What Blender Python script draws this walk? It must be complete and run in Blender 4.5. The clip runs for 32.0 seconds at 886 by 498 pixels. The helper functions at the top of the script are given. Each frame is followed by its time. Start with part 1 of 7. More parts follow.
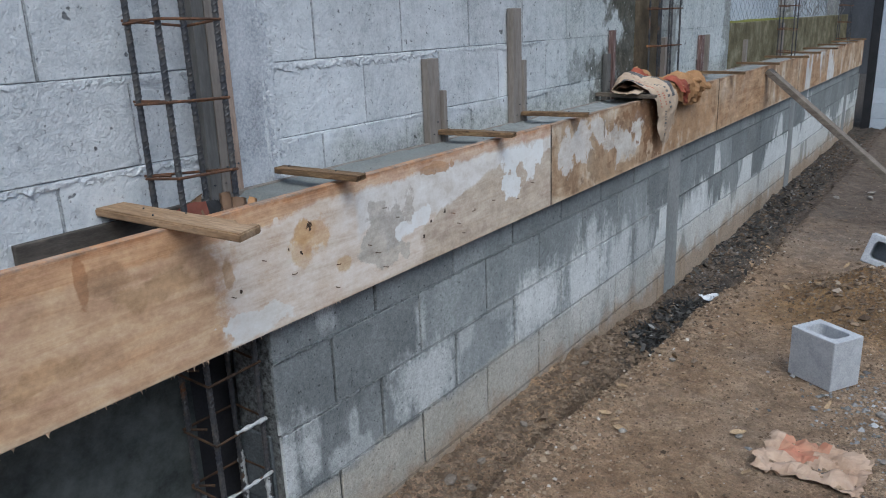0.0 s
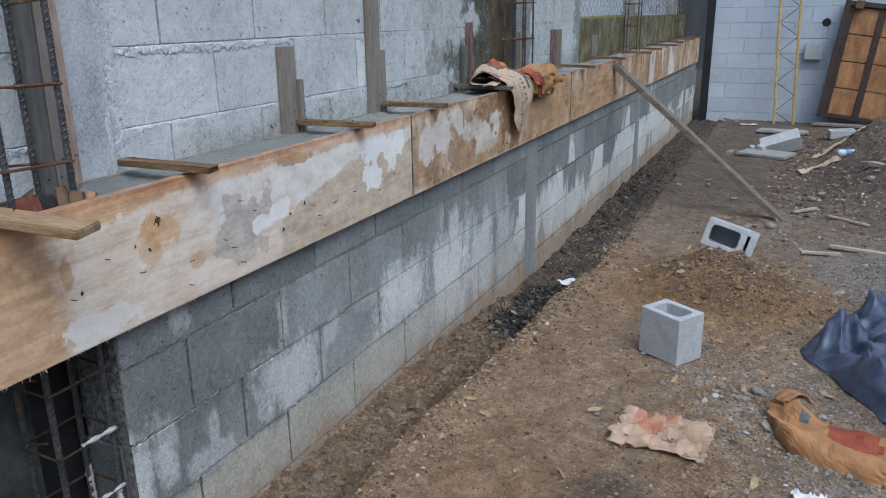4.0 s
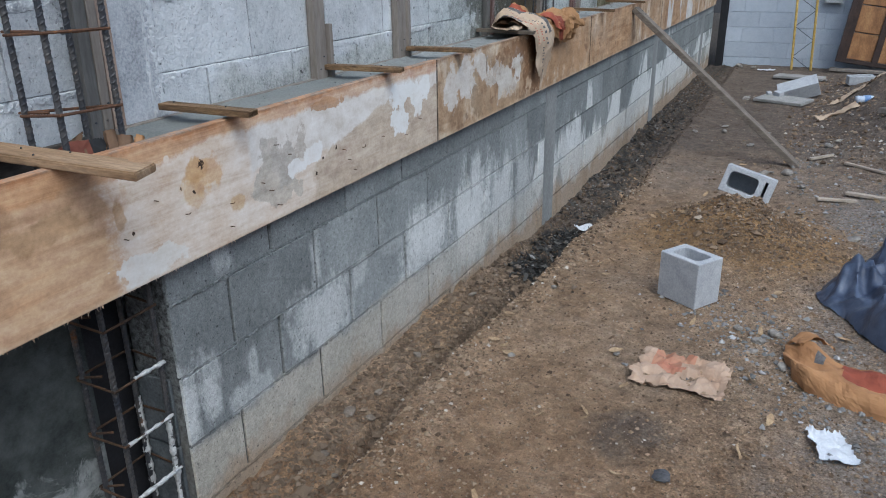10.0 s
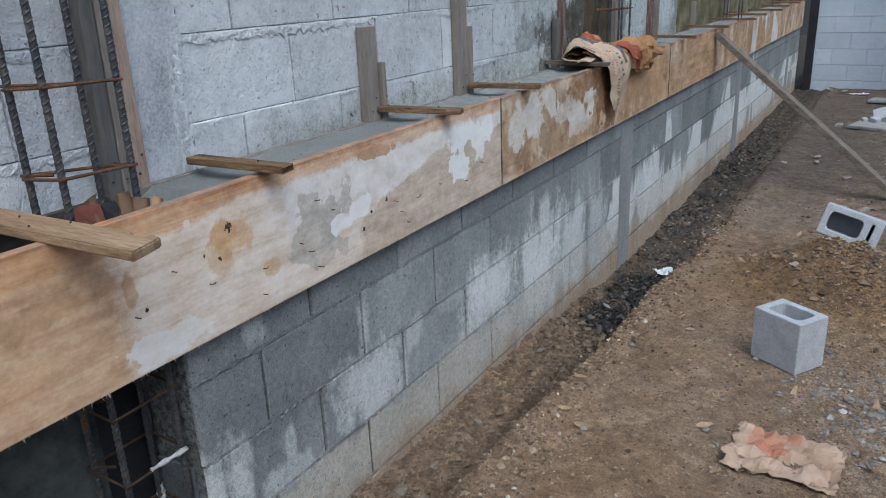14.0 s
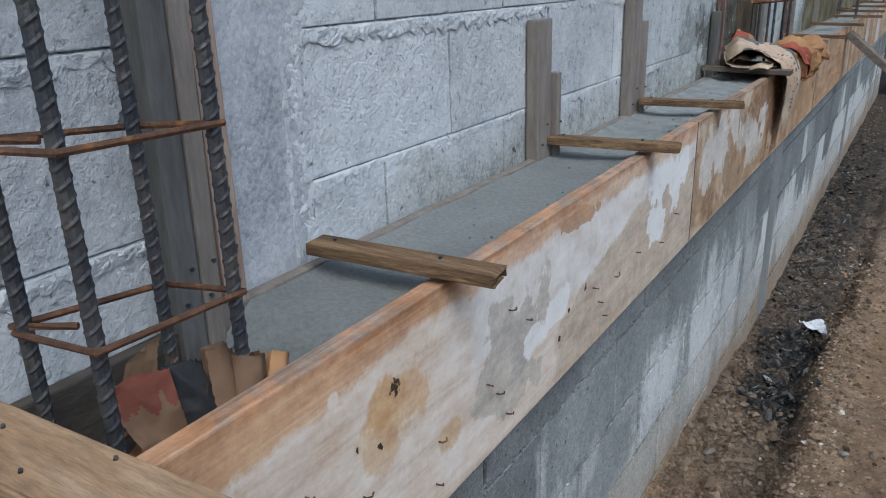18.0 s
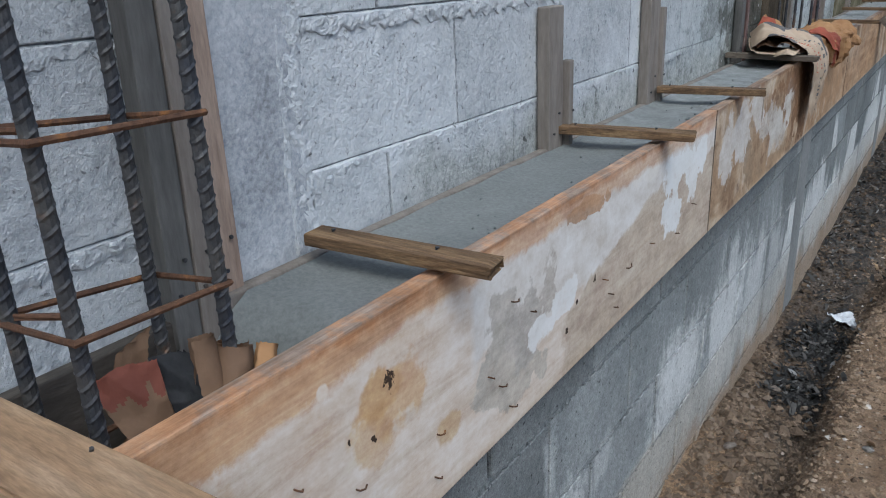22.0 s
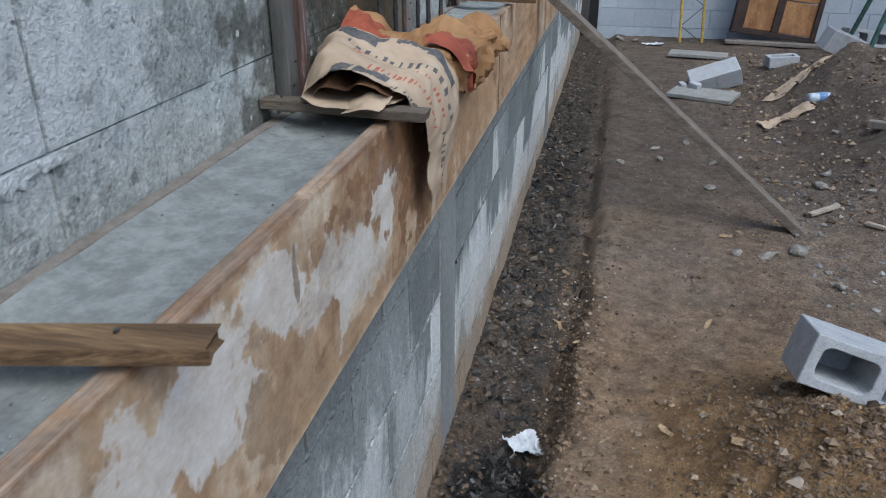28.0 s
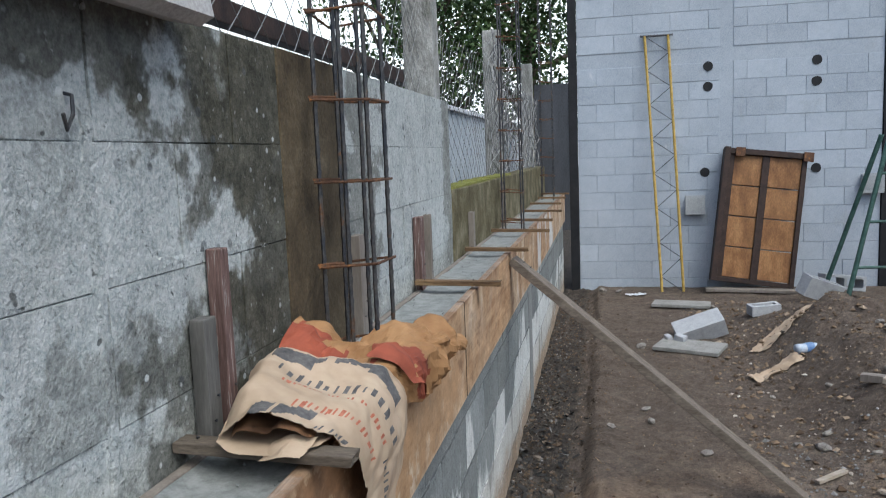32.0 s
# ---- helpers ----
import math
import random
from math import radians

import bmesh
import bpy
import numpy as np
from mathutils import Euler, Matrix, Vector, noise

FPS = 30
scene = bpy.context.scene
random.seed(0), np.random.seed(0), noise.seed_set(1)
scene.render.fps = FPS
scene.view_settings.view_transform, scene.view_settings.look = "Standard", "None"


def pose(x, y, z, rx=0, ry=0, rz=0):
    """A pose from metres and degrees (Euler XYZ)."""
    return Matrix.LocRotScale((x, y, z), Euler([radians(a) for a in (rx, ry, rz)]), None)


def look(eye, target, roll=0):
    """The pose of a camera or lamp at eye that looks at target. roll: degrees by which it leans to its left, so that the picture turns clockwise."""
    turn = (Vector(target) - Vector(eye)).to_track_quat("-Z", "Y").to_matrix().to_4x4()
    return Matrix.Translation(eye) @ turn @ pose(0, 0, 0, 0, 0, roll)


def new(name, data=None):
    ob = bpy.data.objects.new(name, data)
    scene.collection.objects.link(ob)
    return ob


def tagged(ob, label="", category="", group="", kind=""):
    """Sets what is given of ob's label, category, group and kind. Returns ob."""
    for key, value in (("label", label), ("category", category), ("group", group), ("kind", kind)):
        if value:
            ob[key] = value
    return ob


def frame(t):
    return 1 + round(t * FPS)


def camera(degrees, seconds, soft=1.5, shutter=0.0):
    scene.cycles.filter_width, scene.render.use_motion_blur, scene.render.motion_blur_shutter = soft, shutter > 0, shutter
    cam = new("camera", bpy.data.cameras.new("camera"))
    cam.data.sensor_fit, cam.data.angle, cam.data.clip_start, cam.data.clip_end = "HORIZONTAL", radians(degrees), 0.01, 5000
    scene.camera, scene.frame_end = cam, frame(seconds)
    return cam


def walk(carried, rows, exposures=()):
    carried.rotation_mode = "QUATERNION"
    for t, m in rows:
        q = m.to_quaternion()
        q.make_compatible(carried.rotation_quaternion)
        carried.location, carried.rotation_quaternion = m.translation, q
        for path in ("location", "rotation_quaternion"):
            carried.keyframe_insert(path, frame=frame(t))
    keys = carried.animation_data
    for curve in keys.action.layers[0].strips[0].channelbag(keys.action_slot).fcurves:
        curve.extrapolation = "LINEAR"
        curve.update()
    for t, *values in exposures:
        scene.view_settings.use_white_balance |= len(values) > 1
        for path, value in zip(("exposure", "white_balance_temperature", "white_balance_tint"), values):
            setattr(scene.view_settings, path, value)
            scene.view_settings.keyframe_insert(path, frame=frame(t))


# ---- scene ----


# ---------------------------------------------------------------- camera
cam = camera(60.5, 32.0, soft=1.0, shutter=0.3)
PATH = [
    (0, (1.376, -1.17, 1.417), (0.262, 0.392, 0.852), -2.3),
    (1, (1.376, -1.172, 1.417), (0.345, 0.447, 0.856), -1.9),
    (2, (1.378, -1.171, 1.419), (0.372, 0.464, 0.859), -2.0),
    (2.5, (1.382, -1.162, 1.415), (0.423, 0.502, 0.856), -1.7),
    (3, (1.384, -1.155, 1.409), (0.496, 0.546, 0.842), -1.2),
    (3.5, (1.383, -1.142, 1.409), (0.545, 0.579, 0.83), -0.9),
    (5.5, (1.37, -1.209, 1.404), (0.589, 0.504, 0.727), -1.3),
    (6, (1.375, -1.222, 1.402), (0.601, 0.479, 0.691), -1.4),
    (7, (1.372, -1.212, 1.404), (0.602, 0.474, 0.653), -1.6),
    (8, (1.357, -1.219, 1.409), (0.584, 0.45, 0.625), -1.8),
    (8.5, (1.35, -1.239, 1.416), (0.576, 0.427, 0.626), -1.6),
    (9, (1.343, -1.236, 1.413), (0.557, 0.431, 0.636), -0.7),
    (9.5, (1.344, -1.232, 1.419), (0.547, 0.443, 0.671), -0.7),
    (10, (1.344, -1.229, 1.419), (0.535, 0.45, 0.693), -0.8),
    (11, (1.349, -1.227, 1.42), (0.527, 0.457, 0.722), -1.0),
    (12, (1.342, -1.227, 1.42), (0.52, 0.467, 0.743), -0.9),
    (13, (1.293, -1.205, 1.419), (0.464, 0.492, 0.762), -0.4),
    (13.5, (1.261, -1.079, 1.416), (0.399, 0.602, 0.76), -0.9),
    (14, (1.242, -0.959, 1.423), (0.259, 0.654, 0.764), -2.5),
    (14.5, (1.188, -0.909, 1.42), (0.187, 0.691, 0.758), -2.6),
    (15, (1.019, -0.861, 1.421), (0.016, 0.733, 0.747), -2.4),
    (15.5, (0.848, -0.802, 1.41), (-0.163, 0.784, 0.732), -2.1),
    (17.5, (0.597, -0.496, 1.403), (-0.489, 1.042, 0.728), -2.5),
    (18, (0.504, -0.484, 1.395), (-0.511, 1.102, 0.723), -1.8),
    (18.5, (0.481, -0.477, 1.388), (-0.498, 1.135, 0.723), -1.7),
    (19, (0.515, -0.454, 1.397), (-0.452, 1.163, 0.725), -1.4),
    (20, (0.549, -0.427, 1.395), (-0.404, 1.198, 0.724), -1.3),
    (21, (0.539, -0.447, 1.394), (-0.449, 1.156, 0.72), -1.8),
    (21.5, (0.534, -0.451, 1.391), (-0.507, 1.115, 0.709), -2.4),
    (22, (0.531, -0.452, 1.389), (-0.545, 1.086, 0.697), -2.6),
    (23, (0.535, -0.432, 1.394), (-0.553, 1.081, 0.668), -2.2),
    (23.5, (0.566, -0.372, 1.388), (-0.522, 1.136, 0.65), -2.0),
    (24, (0.53, -0.247, 1.354), (-0.449, 1.319, 0.588), -2.8),
    (24.5, (0.436, -0.112, 1.367), (-0.382, 1.528, 0.567), -0.4),
    (25, (0.416, 0.06, 1.35), (-0.326, 1.734, 0.547), -0.2),
    (25.5, (0.461, 0.275, 1.367), (-0.266, 1.949, 0.55), -0.6),
    (26, (0.399, 0.46, 1.355), (-0.218, 2.173, 0.528), 1.3),
    (26.5, (0.369, 0.639, 1.357), (-0.137, 2.389, 0.53), 0.9),
    (28.5, (0.412, 1.258, 1.399), (0.03, 3.028, 0.55), -0.4),
    (29, (0.432, 1.322, 1.391), (0.064, 3.1, 0.553), -0.6),
    (29.5, (0.504, 1.472, 1.446), (0.112, 3.26, 0.64), 1.3),
    (30, (0.537, 1.458, 1.424), (0.114, 3.289, 0.739), 0.1),
    (30.5, (0.508, 1.391, 1.467), (0.068, 3.24, 0.844), -1.4),
    (31, (0.468, 1.447, 1.464), (0.027, 3.326, 0.942), -2.2),
    (31.5, (0.461, 1.399, 1.482), (0.033, 3.32, 1.123), -2.0),
    (32, (0.478, 1.345, 1.503), (0.061, 3.286, 1.262), -2.2),
]
walk(cam, [(t, look(eye, target, roll)) for t, eye, target, roll in PATH],
     exposures=[(0, 0.17, 5400, 2), (3, 0.20, 5400, 2), (6, 0.31, 5350, 2), (8, 0.31, 5350, 2), (10, 0.26, 5400, 2), (13, 0.20, 5400, 2), (15, 0.17, 5400, 2), (19, 0.14, 5400, 2), (23, 0.13, 5400, 2), (25, 0.07, 5400, 2), (27, 0.12, 5400, 2), (29, 0.24, 5350, 2), (30.5, 0.31, 5450, 2), (32, 0.37, 5700, 2)])

# ---------------------------------------------------------------- light
SUN_EL, SUN_AZ = radians(55), radians(135)
world = bpy.data.worlds.new("world")
scene.world = world
world.use_nodes = True
_nt = world.node_tree
_sky = _nt.nodes.new("ShaderNodeTexSky")
_sky.sky_type = "NISHITA"
_sky.sun_disc = False
_sky.sun_elevation = SUN_EL
_sky.sun_rotation = SUN_AZ
_sky.air_density, _sky.dust_density, _sky.ozone_density = 1.0, 6.0, 1.0
_nt.links.new(_sky.outputs["Color"], _nt.nodes["Background"].inputs["Color"])
_nt.nodes["Background"].inputs["Strength"].default_value = 0.15
_sun = bpy.data.lights.new("sun", "SUN")
_sun.energy, _sun.angle, _sun.color = 0.9, radians(50), (1.0, 0.97, 0.93)
sun = new("sun", _sun)
sun.matrix_world = look((math.sin(SUN_AZ) * math.cos(SUN_EL) * 30, math.cos(SUN_AZ) * math.cos(SUN_EL) * 30, math.sin(SUN_EL) * 30), (0, 0, 0))


# ---------------------------------------------------------------- materials
class Mat:
    """A small wrapper that keeps node code short."""

    def __init__(self, name, rough=0.85, metal=0.0, spec=0.3):
        self.m = bpy.data.materials.new(name)
        self.m.use_nodes = True
        self.t = self.m.node_tree
        self.b = self.t.nodes["Principled BSDF"]
        self.b.inputs["Roughness"].default_value = rough
        self.b.inputs["Metallic"].default_value = metal
        self.b.inputs["Specular IOR Level"].default_value = spec
        self.made = {}

    def node(self, kind, **kw):
        n = self.t.nodes.new(kind)
        for k, v in kw.items():
            n.inputs[k].default_value = v
        return n

    def link(self, a, b):
        self.t.links.new(a, b)

    def pos(self, scale=(1, 1, 1), local=False):
        if local:
            src = self.node("ShaderNodeTexCoord").outputs["Object"]
        else:
            src = self.node("ShaderNodeNewGeometry").outputs["Position"]
        mp = self.node("ShaderNodeMapping")
        mp.inputs["Scale"].default_value = scale
        if scale == (1, 1, 1):
            mp.inputs["Rotation"].default_value = (0.61, 0.83, 0.37)
        self.link(src, mp.inputs["Vector"])
        return mp.outputs["Vector"]

    def noise(self, scale, detail=4.0, rough=0.6, stretch=(1, 1, 1), local=False, dist=0.0):
        key = (scale, detail, rough, stretch, local, dist)
        if key not in self.made:
            n = self.node("ShaderNodeTexNoise", Scale=scale, Detail=detail, Roughness=rough, Distortion=dist)
            self.link(self.pos(stretch, local), n.inputs["Vector"])
            self.made[key] = n.outputs["Fac"]
        return self.made[key]

    def voronoi(self, scale, stretch=(1, 1, 1)):
        n = self.node("ShaderNodeTexVoronoi", Scale=scale)
        self.link(self.pos(stretch), n.inputs["Vector"])
        return n.outputs["Distance"]

    def ramp(self, fac, stops, ease="LINEAR"):
        if len(stops) == 2:
            (p, a), (q, b) = stops
            plain = not isinstance(a, tuple)
            n = self.node("ShaderNodeMapRange")
            for i, v in enumerate((p, q, a if plain else 0.0, b if plain else 1.0)):
                n.inputs[i + 1].default_value = v
            self.link(fac, n.inputs[0])
            return n.outputs[0] if plain else self.mix(n.outputs[0], a, b)
        n = self.node("ShaderNodeValToRGB")
        e = n.color_ramp.elements
        n.color_ramp.interpolation = ease
        while len(e) < len(stops):
            e.new(0.5)
        for el, (p, c) in zip(e, stops):
            el.position = p
            el.color = (c, c, c, 1) if not isinstance(c, tuple) else (*c, 1)
        self.link(fac, n.inputs["Fac"])
        return n.outputs["Color"]

    def mix(self, fac, a, b, mode="MIX"):
        n = self.t.nodes.new("ShaderNodeMix")
        n.data_type, n.blend_type = "RGBA", mode
        for sock, v in ((n.inputs["Factor"], fac), (n.inputs["A"], a), (n.inputs["B"], b)):
            if isinstance(v, tuple):
                n.inputs[sock.name].default_value = (*v, 1) if sock.type == "RGBA" else v
        ins = [s for s in n.inputs if s.enabled]
        for sock, v in zip(ins, (fac, a, b)):
            if isinstance(v, (int, float)):
                sock.default_value = v
            elif isinstance(v, tuple):
                sock.default_value = (*v, 1)
            else:
                self.link(v, sock)
        return [s for s in n.outputs if s.enabled][0]

    def math(self, op, a, b=0.0):
        n = self.t.nodes.new("ShaderNodeMath")
        n.operation = op
        for s, v in zip(n.inputs, (a, b)):
            if isinstance(v, (int, float)):
                s.default_value = v
            else:
                self.link(v, s)
        return n.outputs[0]

    def axis(self, which):
        if which not in self.made:
            n = self.node("ShaderNodeSeparateXYZ")
            self.link(self.node("ShaderNodeNewGeometry").outputs["Position"], n.inputs[0])
            self.made[which] = n.outputs["XYZ".index(which)]
        return self.made[which]

    def blob(self, y, z, ry, rz, soft=0.25, rag=0.5, scale=9.0):
        """A ragged stain round (y, z) on an upright face: 1 inside, 0 outside."""
        dy = self.math("DIVIDE", self.math("SUBTRACT", self.axis("Y"), y), ry)
        dz = self.math("DIVIDE", self.math("SUBTRACT", self.axis("Z"), z), rz)
        d = self.math("SQRT", self.math("ADD", self.math("MULTIPLY", dy, dy), self.math("MULTIPLY", dz, dz)))
        d = self.math("ADD", d, self.math("MULTIPLY", self.math("SUBTRACT", self.noise(scale, 4, 0.6), 0.5), rag * 2))
        return self.ramp(d, [(0.5, 1.0), (min(1.0, 0.5 + soft), 0.0)])

    def pebbles(self, scale, share):
        """Spots of single stones: how much of each spot is stone, and a tone of its own for each."""
        n = self.node("ShaderNodeTexVoronoi", Scale=scale)
        self.link(self.pos(), n.inputs["Vector"])
        sep = self.node("ShaderNodeSeparateColor")
        self.link(n.outputs["Color"], sep.inputs[0])
        mask = self.math("MULTIPLY", self.ramp(n.outputs["Distance"], [(0.26, 1.0), (0.36, 0.0)]), self.ramp(sep.outputs[0], [(1 - share - 0.01, 0.0), (1 - share, 1.0)]))
        return mask, sep.outputs[1]

    def random(self):
        return self.node("ShaderNodeObjectInfo").outputs["Random"]

    def island(self):
        return self.node("ShaderNodeNewGeometry").outputs["Random Per Island"]

    def color(self, c):
        dull = (0.72, 0.72, 0.72)
        self.link(self.mix(1.0, c, dull, "MULTIPLY"), self.b.inputs["Base Color"])
        return self

    def rough(self, c):
        self.link(c, self.b.inputs["Roughness"])
        return self

    def bump(self, height, strength=0.5, dist=0.01):
        n = self.node("ShaderNodeBump", Strength=strength, Distance=dist)
        self.link(height, n.inputs["Height"])
        if self.b.inputs["Normal"].is_linked:
            self.link(self.b.inputs["Normal"].links[0].from_socket, n.inputs["Normal"])
        self.link(n.outputs["Normal"], self.b.inputs["Normal"])
        return self


def mat_low_block(name="low_wall_block", shade=1.0):
    """Grey concrete block: damp and dark above, pale dry patches below, mud splashed on the lowest courses."""
    k = Mat(name, 0.88)
    grain = k.noise(230, 3, 0.75)
    cloud = k.noise(4.2, 5, 0.65)
    mid = k.noise(26, 5, 0.72)
    tone = k.ramp(k.mix(0.35, cloud, mid), [(0.3, (0.150, 0.163, 0.166)), (0.7, (0.285, 0.302, 0.302))])
    tone = k.mix(1.0, tone, k.ramp(k.random(), [(0, 0.82), (1, 1.16)]), "MULTIPLY")
    y, z = k.axis("Y"), k.axis("Z")
    rag = k.math("MULTIPLY", k.math("SUBTRACT", k.mix(0.4, k.noise(9, 6, 0.68, (1, 1.3, 0.40), dist=0.6), mid), 0.5), 4.2)

    def patch(y0, y1, z0, z1, soft=0.34):
        """A dry patch between two heights and two places along the wall, with a ragged rim."""
        dy = k.math("DIVIDE", k.math("ABSOLUTE", k.math("SUBTRACT", y, (y0 + y1) / 2)), (y1 - y0) / 2)
        dz = k.math("DIVIDE", k.math("ABSOLUTE", k.math("SUBTRACT", z, (z0 + z1) / 2)), (z1 - z0) / 2)
        d = k.math("ADD", k.math("POWER", k.math("ADD", k.math("POWER", dy, 4.0), k.math("POWER", dz, 4.0)), 0.25), rag)
        return k.ramp(k.math("MULTIPLY", d, 0.5), [(0.5 - soft / 2, 1.0), (0.5 + soft / 2, 0.0)])

    streak = k.noise(5.0, 5, 0.62, (1, 1.0, 0.42), dist=0.7)
    broad = k.noise(1.7, 2, 0.5, (1, 1, 0.6))
    e = k.math("MINIMUM", k.math("MULTIPLY", k.math("SUBTRACT", 0.36, z), 2.6), 0.40)
    e = k.math("ADD", e, k.math("MULTIPLY", k.math("SUBTRACT", streak, 0.5), 2.8))
    e = k.math("ADD", e, k.math("MULTIPLY", k.math("SUBTRACT", broad, 0.5), 2.2))
    e = k.math("ADD", e, k.math("MULTIPLY", k.math("SUBTRACT", k.random(), 0.5), 0.6))
    pale = k.math("MULTIPLY", k.ramp(e, [(0.04, 0.0), (0.30, 0.95)]), k.ramp(k.math("SUBTRACT", y, 2.5), [(0.0, 0.12), (0.25, 1.0)]))
    for y0, y1, z0, z1, much in ((-0.02, 0.045, 0.2, 0.40, 0.8), (0.07, 0.14, 0.22, 0.42, 0.75), (0.25, 0.30, 0.2, 0.385, 0.6), (0.16, 0.36, 0.19, 0.27, 0.6), (0.50, 0.80, 0.205, 0.415, 0.85), (0.60, 0.65, 0.43, 0.56, 0.5), (0.83, 0.93, 0.33, 0.42, 0.55),
                                 (1.03, 1.22, 0.35, 0.42, 0.35), (1.235, 1.62, 0.19, 0.43, 1.0), (1.67, 2.08, 0.02, 0.455, 1.0), (1.88, 1.99, 0.40, 0.55, 0.8), (1.22, 1.60, -0.05, 0.20, 0.65), (0.86, 1.20, -0.05, 0.20, 0.30), (2.12, 2.42, -0.1, 0.41, 0.75),
                                 (2.46, 2.72, -0.1, 0.44, 0.6), (0.17, 0.23, 0.64, 0.74, 0.45), (2.76, 2.90, -0.1, 0.22, 0.5)):
        pale = k.math("MAXIMUM", pale, k.math("MULTIPLY", patch(y0, y1, z0, z1), much))
    tone = k.mix(pale, tone, k.ramp(k.mix(0.4, cloud, mid), [(0.3, (0.46, 0.475, 0.47)), (0.7, (0.70, 0.715, 0.71))]))
    warm = k.ramp(k.math("ADD", k.math("MULTIPLY", k.math("SUBTRACT", 0.215, z), 9.0), k.math("MULTIPLY", k.math("SUBTRACT", cloud, 0.5), 1.2)), [(0.0, 0.0), (0.35, 0.85)])
    tone = k.mix(k.math("MULTIPLY", warm, k.ramp(k.math("MULTIPLY", k.math("SUBTRACT", y, 0.9), 0.8), [(0.0, 1.0), (1.0, 0.45)])), tone, k.ramp(k.mix(0.5, cloud, mid), [(0.3, (0.34, 0.315, 0.265)), (0.7, (0.52, 0.485, 0.42))]))
    mud = k.math("ADD", k.math("MULTIPLY", k.math("SUBTRACT", 0.085, z), 5.0), k.math("MULTIPLY", k.math("SUBTRACT", k.noise(6, 5, 0.65), 0.5), 1.8))
    tone = k.mix(k.ramp(mud, [(0.0, 0.0), (0.6, 0.82)]), tone, (0.30, 0.215, 0.14))
    tone = k.mix(0.32, tone, k.ramp(grain, [(0.36, 0.15), (0.64, 0.85)]), "OVERLAY")
    tone = k.mix(0.22, tone, k.ramp(k.noise(64, 4, 0.7), [(0.36, 0.15), (0.64, 0.85)]), "OVERLAY")
    tone = k.mix(0.9, tone, k.ramp(k.noise(95, 2, 0.5), [(0.27, 0.25), (0.35, 1.0)]), "MULTIPLY")
    tone = k.mix(1.0, tone, (1.36 * shade, 1.36 * shade, 1.36 * shade), "MULTIPLY")
    k.color(tone).bump(grain, 0.6, 0.003).bump(k.noise(90, 4, 0.7), 0.5, 0.005).bump(mid, 0.4, 0.008)
    return k.m


def mat_mortar():
    k = Mat("mortar", 0.95)
    n = k.noise(70, 4, 0.75)
    z = k.axis("Z")
    tone = k.ramp(n, [(0.34, (0.035, 0.037, 0.038)), (0.64, (0.24, 0.25, 0.25))])
    low = k.ramp(k.math("ADD", k.math("MULTIPLY", k.math("SUBTRACT", 0.3, z), 3.0), k.noise(3, 3)), [(0.4, 0.0), (0.9, 0.5)])
    k.color(k.mix(low, tone, (0.19, 0.175, 0.15))).bump(n, 0.9, 0.01)
    return k.m


